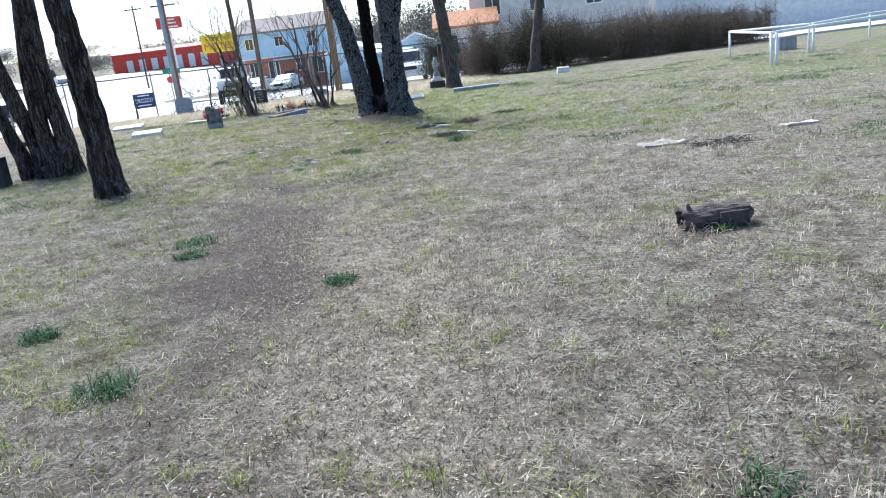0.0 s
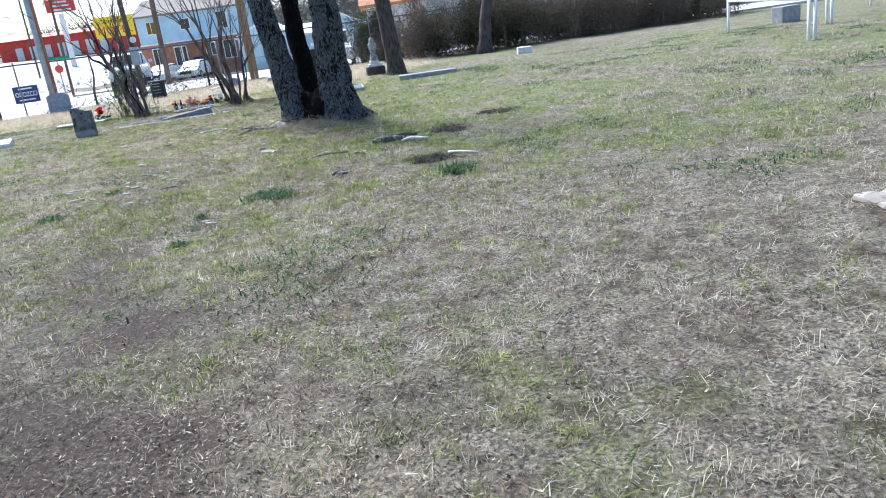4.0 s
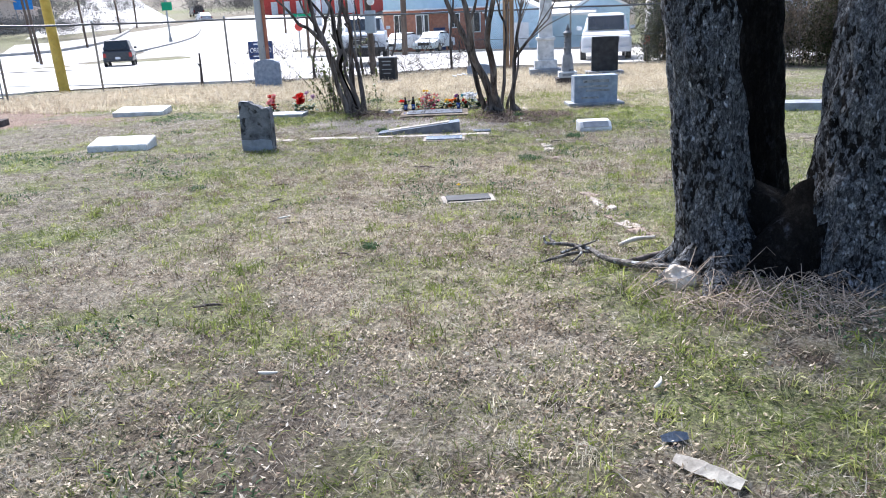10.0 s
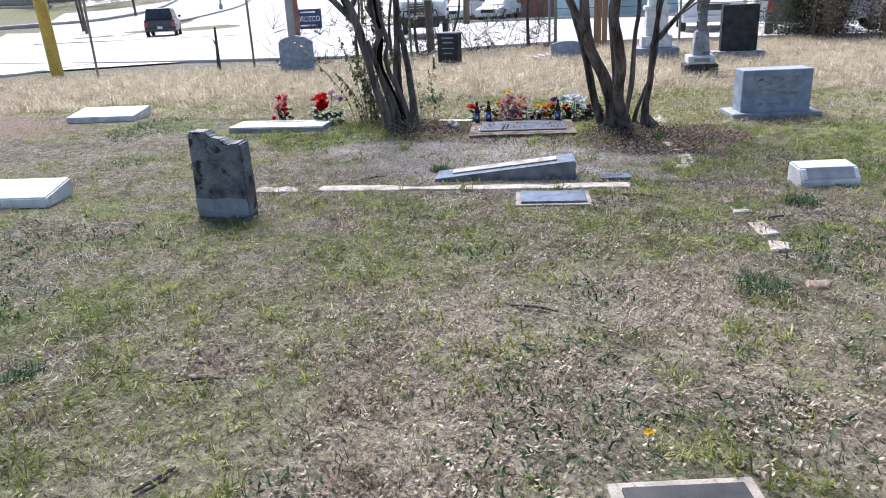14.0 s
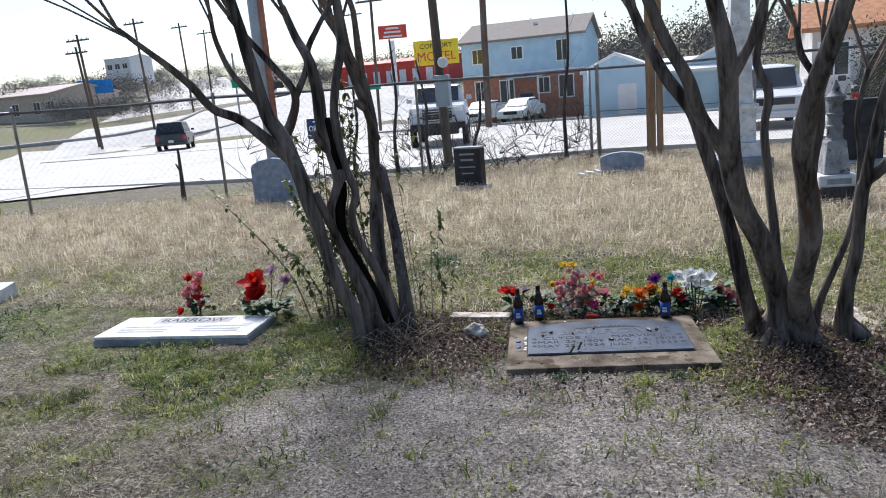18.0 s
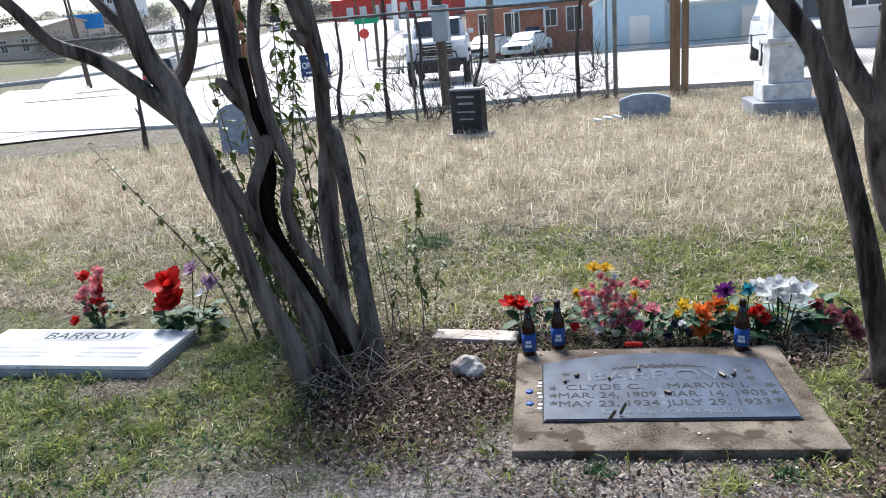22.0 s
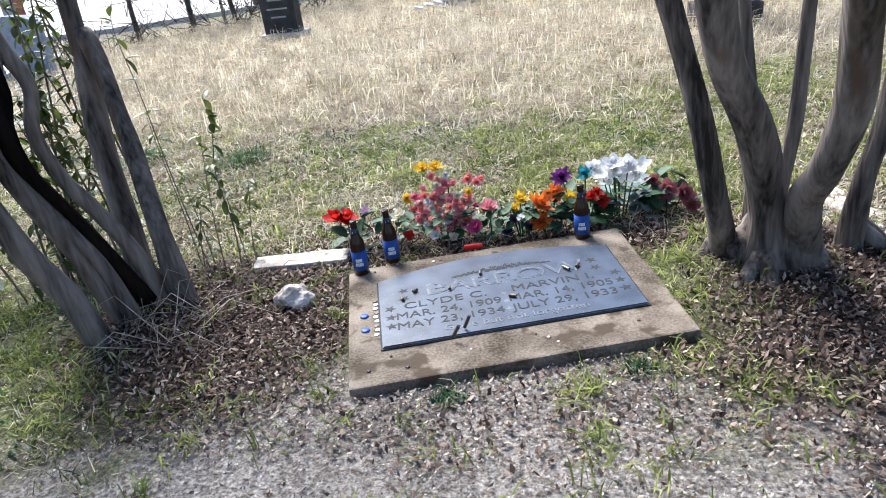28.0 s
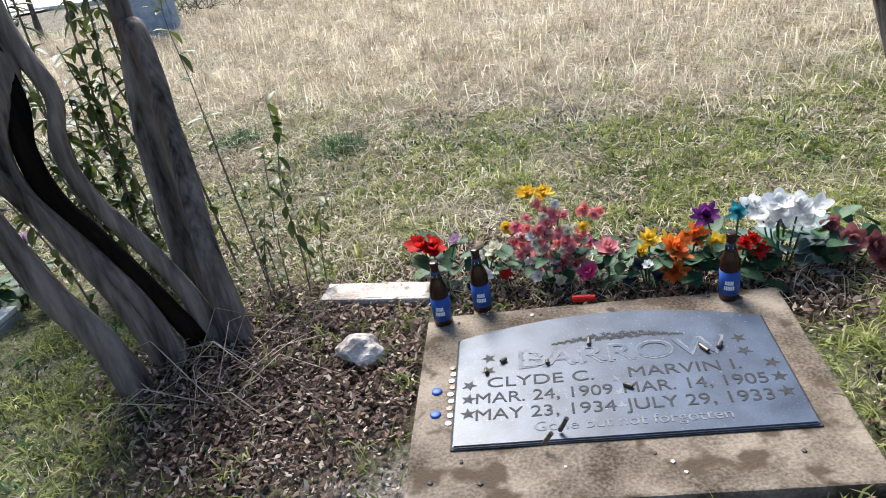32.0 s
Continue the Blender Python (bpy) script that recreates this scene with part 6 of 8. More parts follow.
def bottle(loc, lean, turn):
    t = thing("beer_bottle", loc, "brown glass beer bottle with a blue label", "bottle", "beer bottles on the grave", turn=turn)
    t.matrix_basis = pose(*loc, lean, 0, turn)
    part("glass", lathe([(0.027, 0), (0.0305, 0.004), (0.0305, 0.125), (0.028, 0.142), (0.019, 0.165), (0.0145, 0.185), (0.0132, 0.215), (0.0145, 0.217), (0.0145, 0.229), (0.011, 0.23)], 24), M["glass_brown"], t, smooth=True)
    lab = part("label", lathe([(0.0308, 0.022), (0.0312, 0.022), (0.0312, 0.105), (0.0308, 0.105)], 24), M["label_blue"], t, "blue paper label", smooth=True)
    part("neck_label", lathe([(0.0165, 0.176), (0.017, 0.176), (0.0145, 0.2), (0.014, 0.2)], 20), M["foil_blue"], t, "dark blue neck label", smooth=True)
    for k, (w, h, z) in enumerate(((0.026, 0.014, 0.062), (0.032, 0.014, 0.044))):
        bm = bmesh.new()
        for i in range(6):
            a0, a1 = [-math.pi / 2 + (w / 0.0316) * ((i + j) / 6 - 0.5) for j in (0, 0.82)]
            q = [bm.verts.new((0.0316 * math.cos(a), 0.0316 * math.sin(a), zz)) for a, zz in ((a0, z), (a1, z), (a1, z + h), (a0, z + h))]
            bm.faces.new(q)
        part("print_patch", bm, M["paper_white"], lab)
    bm = bmesh.new()
    for a0, a1 in ((-2.0, -1.1),):
        q = [bm.verts.new(((0.0172 - 0.0025 * i) * math.cos(a), (0.0172 - 0.0025 * i) * math.sin(a), 0.182 + 0.011 * i)) for a, i in ((a0, 0), (a1, 0), (a1, 1), (a0, 1))]
        bm.faces.new(q)
    part("neck_mark", bm, M["paper_white"], t)
    return t


bottle((-4.515, 24.80, SLAB_Z), 0, 8)
bottle((-4.40, 24.885, SLAB_Z), 0, 14)
bottle((-3.625, 24.985, SLAB_Z), 0, -4)
for (x, y) in ((-4.438, 24.45), (-4.415, 24.355)):
    solid("bottle_cap", lathe([(0.016, 0), (0.0155, 0.003), (0.014, 0.006), (0.012, 0.007)], 16), M["label_blue"], (x, y, SLAB_Z), "blue metal bottle cap on the slab", "bottle cap", group="bottle caps", smooth=True)
bm = bmesh.new()
bmesh.ops.create_icosphere(bm, subdivisions=3, radius=0.075)
for v in bm.verts:
    v.co = Vector((v.co.x * 1.0, v.co.y * 0.75, v.co.z * 0.7))
    v.co += v.co.normalized() * (0.035 * noise.noise(v.co * 16) + 0.012 * noise.noise(v.co * 45))
solid("rock", bm, M["rock"], (-4.745, 24.63, gz(-4.74, 24.63) + 0.03), "pale rough quartz rock on leaf litter", "rock", 20)
for u, v, ln, tn, up in [(0.255, 0.115, 0.034, 40, 0), (0.315, 0.118, 0.026, -20, 0), (-0.21, -0.24, 0.05, 80, 60), (-0.165, -0.195, 0.05, 85, 65), (-0.05, 0.19, 0.03, 5, 0), (-0.30, 0.125, 0.02, -40, 0), (-0.36, 0.085, 0.02, 20, 0), (0.02, -0.03, 0.026, 70, 0), (-0.18, 0.1, 0.014, 10, 0)]:
    b_ = lathe([(0.006, 0), (0.006, ln)], 8)
    ob = solid("cigar_stub", b_, M["brass"], on_slab(u, v, 0.019), "spent dark stub lying on the plaque", "stub", group="stubs on the grave")
    ob.matrix_basis = Matrix.Translation(on_slab(u, v, 0.019)) @ pose(0, 0, 0, 0, 0, tn) @ pose(0, 0, 0, 90 - up, 0, 0)
for k in range(9):
    u, v = -0.462 + 0.004 * (k % 2), 0.12 - 0.03 * k
    solid("coin", lathe([(0.009, 0), (0.009, 0.0018)], 12), M["paper_white"] if k % 3 else M["brass"], on_slab(u, v, 0.002), "small worn coin lying on concrete", "coin", group="coins on the grave")
for k in range(14):
    u, v = rngp.uniform(-0.54, 0.54), rngp.choice([rngp.uniform(-0.39, -0.26), rngp.uniform(0.33, 0.4)])
    bm = bmesh.new()
    bmesh.ops.create_icosphere(bm, subdivisions=1, radius=rngp.uniform(0.004, 0.009))
    for q in bm.verts:
        q.co.z *= 0.5
    solid("pebble", bm, M["bark_dark"] if k % 3 else M["rock"], on_slab(u, v, 0.002), "tiny pebble on the concrete slab", "pebble", group="pebbles on the slab")
ob = solid("red_lighter", lathe([(0.011, 0), (0.0115, 0.003), (0.0115, 0.06), (0.010, 0.062), (0.010, 0.075)], 12), PETAL["red"], on_slab(-0.045, 0.425, 0.01), "red plastic tube lying by the flowers", "lighter")
ob.matrix_basis = Matrix.Translation(on_slab(-0.08, 0.425, 0.012)) @ pose(0, 0, 0, 0, 0, 8) @ pose(0, 0, 0, 0, 90, 0)


# ---- cloth flowers ----
def petal(bm, length, width, cup, m, tip=1.0):
    """One cupped petal of twelve faces, pointing along +y."""
    rows = []
    for k in range(5):
        u = k / 4
        w = width * math.sin(math.pi * (0.12 + 0.80 * u * tip)) / 2
        z = cup * length * u * u
        rows.append([bm.verts.new(m @ Vector((s * w, length * u, z + abs(s) * w * 0.35))) for s in (-1, 0, 1)])
    for a, b in zip(rows, rows[1:]):
        for i in (0, 1):
            bm.faces.new((a[i], a[i + 1], b[i + 1], b[i]))


def bloom(parent, at, size, petals_, layers, colour, facing, cup=0.25, width=0.5, centre=None, seed=0, name="flower"):
    rng = random.Random(seed)
    bm = bmesh.new()
    f = Vector(facing).normalized()
    basis = Matrix.Translation(at) @ f.to_track_quat("Z", "Y").to_matrix().to_4x4()
    for ly in range(layers):
        sz = size * (1 - 0.27 * ly)
        for k in range(petals_):
            a = 360 * (k + 0.5 * ly) / petals_ + rng.uniform(-9, 9)
            petal(bm, sz * rng.uniform(0.75, 1.15), sz * (width if petals_ < 8 else 0.3) * 1.5, cup + 0.3 * ly + rng.uniform(-0.1, 0.1), basis @ pose(0, 0, 0.002 * ly, 0, 0, a) @ pose(0, 0, 0, rng.uniform(5, 20) + 22 * ly, 0, 0))
    ob = part(name, bm, PETAL[colour], parent, smooth=True)
    if centre:
        b2 = bmesh.new()
        bmesh.ops.create_icosphere(b2, subdivisions=1, radius=size * 0.2, matrix=basis)
        part("flower_centre", b2, PETAL[centre], ob)
    return ob


def greens(parent, count, spread, size, seed, material, z0=0.02, z1=0.16):
    rng = random.Random(seed)
    for k in range(count):
        bm = bmesh.new()
        a = rng.uniform(0, 360)
        r = spread * math.sqrt(rng.random())
        m = pose(r * math.cos(a), r * 0.6 * math.sin(a), rng.uniform(z0, z1), 0, 0, a - 90) @ pose(0, 0, 0, rng.uniform(-25, 45), 0, 0)
        petal(bm, size * rng.uniform(0.7, 1.3), size * 0.75, rng.uniform(-0.3, 0.2), m)
        part("leaf", bm, material, parent, smooth=True)


def stalks(parent, tops, material):
    for t in tops:
        part("stalk", tube([(t[0] * 0.25, t[1] * 0.25, -0.03, 0.004), (t[0] * 0.7, t[1] * 0.7, t[2] * 0.6, 0.003), (*t, 0.003)], 5), material, parent)


FACING = (0.1, -0.75, 0.65)


def bunch(x, y, label, blooms, leaf_count=10, spread=0.10, leaf_size=0.07, seed=0, leaf_material=None):
    """A bunch of cloth flowers on the ground: rows of x, y, z, size, petals, layers, colour, centre."""
    t = thing("flower_bunch", (x, y, gz(x, y)), label, "flowers", "cloth flowers on the graves")
    rng = random.Random(seed)
    for k, (bx_, by, bz, size, pn, ly, colour, centre, *way) in enumerate(blooms):
        bloom(t, (bx_, by, bz), size, pn, ly, colour, way[0] if way else (FACING[0] + rng.uniform(-0.5, 0.5), FACING[1] + rng.uniform(-0.3, 0.4), FACING[2] + rng.uniform(-0.2, 0.4)), centre=centre, seed=seed * 31 + k)
    stalks(t, [b[:3] for b in blooms[:8]], M["leaf_cloth"])
    greens(t, leaf_count, spread, leaf_size, seed + 3, leaf_material or M["leaf_cloth"])
    return t


bunch(-4.62, 25.10, "red poinsettia with green cloth leaves", [(-0.04, 0, 0.15, 0.07, 6, 2, "red", None, (-0.2, -0.3, 1)), (0.0, -0.01, 0.145, 0.06, 6, 2, "red", None, (0.2, -0.4, 1)), (0.08, 0.02, 0.17, 0.03, 8, 2, "lilac", None)], 9, 0.10, 0.09, 1)
bunch(-4.46, 25.07, "small cream flowers behind the bottles", [(0.0, 0, 0.13, 0.035, 6, 2, "cream", "yellow"), (0.07, 0.02, 0.15, 0.04, 6, 2, "cream", "yellow"), (0.04, -0.03, 0.08, 0.03, 6, 1, "white", "yellow"), (0.1, 0, 0.07, 0.03, 6, 1, "red", None)], 24, 0.12, 0.055, 2)
rf = random.Random(9)
pinks = []
for k in range(120):
    a, r = rf.uniform(-3.14, 3.14), math.sqrt(rf.random())
    x_, u_ = r * math.cos(a), r * math.sin(a)
    pinks.append((0.125 * x_ * (1.05 - 0.25 * u_) + 0.015, -0.07 * math.sqrt(max(1 - r * r, 0)) + rf.uniform(-0.01, 0.03), 0.175 + 0.125 * u_, rf.uniform(0.017, 0.027), 7, 2, rf.choice(["pink", "pink", "coral", "coral", "pink", "coral", "pink", "white", "white", "cream", "magenta"]), rf.choice([None, None, "yellow"])))
bunch(-4.22, 25.15, "tall bunch of coral and pink carnations", pinks + [(-0.055, 0.02, 0.325, 0.042, 16, 3, "yellow", "yellow", (0, -0.25, 1)), (0.0, 0.02, 0.325, 0.042, 16, 3, "yellow", "yellow", (0.1, -0.25, 1)), (0.14, 0, 0.275, 0.03, 7, 3, "coral", None), (0.17, 0.02, 0.25, 0.025, 7, 3, "pink", None), (0.19, 0.0, 0.27, 0.02, 7, 2, "coral", None), (0.135, -0.03, 0.225, 0.025, 8, 2, "yellow", None), (-0.14, 0.02, 0.2, 0.03, 7, 2, "yellow", None), (-0.02, -0.08, 0.06, 0.028, 6, 1, "white", "yellow"), (0.06, -0.09, 0.05, 0.028, 6, 1, "cream", "yellow")], 46, 0.19, 0.06, 3)
bunch(-4.0, 25.08, "two magenta cloth rosebuds with leaves", [(0.0, 0, 0.16, 0.05, 6, 4, "pink", None, (0.1, -0.3, 1)), (-0.06, -0.03, 0.09, 0.045, 6, 4, "magenta", None, (-0.3, -0.5, 0.8))], 22, 0.08, 0.06, 4)
bunch(-3.87, 25.11, "yellow blooms over dark berries", [(0.0, 0.02, 0.17, 0.045, 8, 2, "yellow", None), (0.06, 0.03, 0.16, 0.04, 8, 2, "yellow", None), (-0.03, -0.03, 0.10, 0.03, 7, 3, "blue_grey", None), (0.03, -0.05, 0.07, 0.03, 7, 3, "blue_grey", None), (-0.06, -0.03, 0.05, 0.03, 7, 3, "blue_grey", None), (0.05, -0.03, 0.12, 0.03, 7, 3, "blue_grey", None), (0.0, -0.06, 0.12, 0.022, 7, 3, "white", None), (-0.02, 0.0, 0.14, 0.03, 9, 2, "yellow", None)], 26, 0.11, 0.055, 5)
bunch(-3.76, 25.12, "bright orange cloth lilies with leaves", [(-0.03, -0.02, 0.15, 0.06, 9, 3, "orange", None), (0.04, 0.03, 0.18, 0.05, 9, 2, "orange", "yellow"), (-0.03, -0.05, 0.08, 0.055, 9, 3, "orange", None), (0.10, 0.02, 0.15, 0.04, 6, 2, "yellow", None)], 30, 0.13, 0.07, 6)
bunch(-3.61, 25.17, "purple and teal flowers with red berries", [(-0.08, 0, 0.24, 0.05, 10, 3, "purple", None), (0.02, 0.02, 0.24, 0.04, 8, 2, "teal", None), (0.04, -0.04, 0.16, 0.035, 10, 3, "red", None), (0.08, -0.04, 0.14, 0.035, 10, 3, "red", None), (0.06, -0.05, 0.18, 0.03, 10, 3, "red", None), (0.03, -0.06, 0.05, 0.025, 6, 1, "white", None)], 44, 0.16, 0.085, 7)
wr_ = random.Random(14)
whites = [(0.075 * math.cos(k * 2.4) * math.sqrt(k / 10) * 1.5, -0.03 - 0.02 * math.sin(k * 2.4), 0.235 + 0.055 * math.sin(k * 2.4) * math.sqrt(k / 10), wr_.uniform(0.044, 0.056), 5, 1 + k % 2, "white", None) for k in range(11)]
bunch(-3.45, 25.24, "big white cloth lilies with grey-green leaves", whites, 34, 0.15, 0.085, 8, M["leaf_grey"])
bunch(-3.25, 25.24, "dusty mauve cloth poinsettia", [(0.0, -0.02, 0.12, 0.055, 6, 2, "mauve", None), (0.07, 0.0, 0.09, 0.055, 6, 2, "mauve", None), (-0.06, 0.02, 0.15, 0.045, 6, 2, "mauve", None), (0.10, -0.03, 0.05, 0.045, 6, 2, "mauve", None)], 30, 0.12, 0.075, 9)

# ---- the white family stone and its flowers ----
fs = thing("family_marker", (-6.85, 24.48, gz(-6.8, 24.5) - 0.09), "bright white slanted family gravestone with dark sides", "gravestone", turn=8)
part("body", box(1.16, 0.45, 0.15, (0, 0, -0.02), 0.006), M["granite_grey"], fs, "grey rough stone sides")
top_face = part("face", box(1.15, 0.44, 0.022, (0, 0, 0.132), 0.004), M["marble_white"], fs, "polished white inscribed face")
text_part(top_face, "BARROW", 0.115, (0.0, 0.125, 0.1545), FLAT, M["engraved"], 0.0006, width=0.5)
for x0, x1, y0, y1 in ((-0.5, -0.05, -0.15, 0.03), (0.06, 0.5, -0.15, 0.03)):
    plate_ = part("panel", box(x1 - x0, y1 - y0, 0.0008, ((x0 + x1) / 2, (y0 + y1) / 2, 0.154)), M["granite_pale"], top_face, "pale grey name panel")
    for yy in (-0.02, -0.075, -0.12):
        part("letter_bar", box((x1 - x0) * 0.8, 0.022, 0.0008, ((x0 + x1) / 2, yy, 0.1548)), M["granite_grey"], plate_)
part("panel", box(0.60, 0.13, 0.0008, (0, 0.125, 0.154)), M["granite_grey"], top_face, "grey ground of the name panel")
small_pinks = [(rf.uniform(-0.08, 0.08), rf.uniform(-0.05, 0.05), rf.uniform(0.10, 0.34), rf.uniform(0.028, 0.04), 6, 2, rf.choice(["coral", "red", "pink"]), None) for _ in range(30)]
bunch(-7.02, 24.86, "coral cloth flowers behind the white stone", small_pinks + [(-0.08, -0.1, 0.07, 0.04, 7, 2, "red", None)], 34, 0.13, 0.07, 10)
bunch(-6.42, 24.86, "large red poinsettia with lilac and cream blooms", [(-0.05, -0.02, 0.27, 0.12, 7, 2, "red", None), (-0.02, -0.06, 0.19, 0.10, 7, 2, "red", None), (0.06, 0.04, 0.34, 0.06, 9, 3, "lilac", None), (0.18, 0.02, 0.29, 0.055, 9, 3, "lilac", None), (0.14, -0.02, 0.23, 0.04, 6, 1, "white", None), (-0.22, -0.03, 0.12, 0.045, 7, 2, "cream", "yellow"), (-0.14, -0.05, 0.11, 0.04, 7, 2, "cream", "yellow")], 60, 0.2, 0.085, 11)


def blade_material(name, stops, rough=0.75, thin=0.0, tuft=0.0):
    m = bpy.data.materials.new(name)
    m.use_nodes = True
    n, l = m.node_tree.nodes, m.node_tree.links
    b = n["Principled BSDF"]
    b.inputs["Roughness"].default_value, b.inputs["Specular IOR Level"].default_value = rough, 0.25
    r = n.new("ShaderNodeValToRGB")
    e = r.color_ramp.elements
    while len(e) < len(stops):
        e.new(0.5)
    for k, (p, c) in enumerate(stops):
        e[k].position, e[k].color = p, (*c, 1)
    geo = n.new("ShaderNodeNewGeometry")
    fac = geo.outputs["Random Per Island"]
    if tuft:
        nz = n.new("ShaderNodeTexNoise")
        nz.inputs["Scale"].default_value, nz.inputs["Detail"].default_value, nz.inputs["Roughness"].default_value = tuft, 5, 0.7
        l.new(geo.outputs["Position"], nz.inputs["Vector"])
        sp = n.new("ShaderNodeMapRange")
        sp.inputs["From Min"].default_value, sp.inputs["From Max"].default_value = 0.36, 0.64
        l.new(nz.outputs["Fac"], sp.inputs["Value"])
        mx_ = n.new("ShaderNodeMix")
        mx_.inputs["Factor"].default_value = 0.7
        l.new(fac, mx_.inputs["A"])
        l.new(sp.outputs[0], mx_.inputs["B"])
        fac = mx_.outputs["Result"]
    l.new(fac, r.inputs["Fac"])
    l.new(r.outputs["Color"], b.inputs["Base Color"])
    if thin:
        tr = n.new("ShaderNodeBsdfTranslucent")
        l.new(r.outputs["Color"], tr.inputs["Color"])
        mx = n.new("ShaderNodeMixShader")
        mx.inputs["Fac"].default_value = thin
        l.new(b.outputs[0], mx.inputs[1])
        l.new(tr.outputs[0], mx.inputs[2])
        l.new(mx.outputs[0], n["Material Output"].inputs["Surface"])
    return m


# ---- leafy shoots by the grave tree ----
M["leaf_thin"] = blade_material("leaf_thin", [(0.0, (0.03, 0.05, 0.014)), (0.5, (0.10, 0.125, 0.03)), (0.9, (0.22, 0.21, 0.05)), (1.0, (0.35, 0.16, 0.05))], 0.4, 0.4)

def shoot(x, y, rows, label, seed, leaf=0.06, pairs=8, r=0.006, start=0.3, material=None):
    """A thin stem with single leaves set along it."""
    t = thing("shrub_shoot", (x, y, gz(x, y)), label, "shrub")
    pts = spline([(*q, 0) for q in rows], 8)
    part("stalk", tube([(p[0], p[1], p[2], r * (1 - 0.7 * i / len(pts))) for i, p in enumerate(pts)], 6), M["twig"], t)
    rng = random.Random(seed)
    for k in range(pairs):
        u = start + (1 - start) * k / max(pairs - 1, 1)
        i = min(int(u * (len(pts) - 1)), len(pts) - 1)
        for _ in range(2 if rng.random() < 0.8 else 3):
            bm = bmesh.new()
            petal(bm, leaf * rng.uniform(0.7, 1.25), leaf * 0.5, -0.25, Matrix.Translation(pts[i][:3]) @ pose(0, 0, 0, 0, 0, rng.uniform(0, 360)) @ pose(0, 0, 0, rng.uniform(-50, 40), 0, 0))
            part("leaf", bm, material or M["leaf_thin"], t, smooth=True)
    return t


shoot(-5.1, 24.98, [(0, 0, -0.05), (0.015, 0, 0.2), (-0.01, 0.02, 0.42), (0.02, 0.03, 0.62), (0.02, 0.03, 0.74)], "thin sapling with a few olive leaves", 401, 0.055, 12, 0.004, 0.25)
for k, (dx, dy, h, lx) in enumerate([(-0.12, 0.02, 0.45, -0.05), (-0.06, -0.03, 0.6, 0.04), (0.05, 0.05, 0.38, 0.05), (-0.2, 0.05, 0.7, -0.06), (-0.16, -0.02, 0.35, 0.07), (0.0, 0.08, 0.5, -0.04)]):
    shoot(-5.1 + dx, 24.98 + dy, [(0, 0, -0.05), (lx * 0.3, 0, h * 0.4), (lx * 0.8, 0.01, h * 0.8), (lx, 0.02, h)], "short thin green-leaved sucker by the tree", 402 + k * 100, 0.045, 8, 0.003, 0.2)
shoot(-5.22, 24.95, [(0, 0, -0.05), (-0.05, 0, 0.4), (-0.10, 0.03, 0.8), (-0.12, 0.03, 1.1), (0.02, 0.03, 1.24)], "arching thin shoot beside the trunk", 403, 0.055, 10, 0.003, 0.4)
for k in range(14):
    rr = random.Random(410 + k)
    dx, dy = rr.uniform(-0.45, 0.12), rr.uniform(-0.1, 0.3)
    h = rr.uniform(0.7, 1.75)
    lx = rr.uniform(-0.35, 0.25)
    shoot(-5.62 + dx, 24.98 + dy, [(0, 0, -0.05), (lx * 0.3, 0.02, h * 0.4), (lx * 0.7, 0.03, h * 0.75), (lx, 0.04, h)], "leafy privet shoot growing among the stems", 420 + k, 0.062, 24, 0.006, 0.12)
for k in range(9):
    rr = random.Random(440 + k)
    h = rr.uniform(0.45, 0.95)
    lx = rr.uniform(-0.35, 0.05)
    shoot(-5.86 + rr.uniform(-0.2, 0.22), 24.95 + rr.uniform(-0.15, 0.2), [(0, 0, -0.05), (lx * 0.2, 0.0, h * 0.4), (lx * 0.6, 0.0, h * 0.8), (lx, 0.02, h)], "bushy green-leaved shoot at the trunk base", 450 + k, 0.06, 18, 0.005, 0.15)
for k in range(2):
    shoot(-6.0, 24.8, [(0, 0, -0.05), (-0.15, 0, 0.35), (-0.45 - 0.1 * k, 0.0, 0.7 + 0.1 * k), (-0.7 - 0.1 * k, 0.02, 0.9 + 0.15 * k)], "arching bramble shoot with small leaves", 470 + k, 0.045, 9, 0.004, 0.3)


# ---- dead wood and scattered pieces ----
def strands(name, x, y, count, reach, length, seed, material, label, category, r=0.0022, rise=0.5):
    """Dry stalks lying tangled about one place: one mesh, nobody could count them."""
    rng = random.Random(seed)
    bm = bmesh.new()
    for _ in range(count):
        a, q = rng.uniform(0, 6.28), reach * math.sqrt(rng.random())
        px, py = x + q * math.cos(a), y + q * 0.7 * math.sin(a)
        b = rng.uniform(0, 6.28)
        ln = length * rng.uniform(0.4, 1.3)
        h = rng.uniform(0.0, rise) * ln
        x2, y2 = px + math.cos(b) * ln, py + math.sin(b) * ln
        tube([(px, py, gz(px, py) + 0.005, r), ((px + x2) / 2, (py + y2) / 2, gz((px + x2) / 2, (py + y2) / 2) + h + 0.01, r * 0.8), (x2, y2, gz(x2, y2) + h * rng.uniform(0.1, 0.9) + 0.01, r * 0.4)], 3, bm, cap=False)
    return solid(name, bm, material, (0, 0, 0), label, category, kind="stuff")


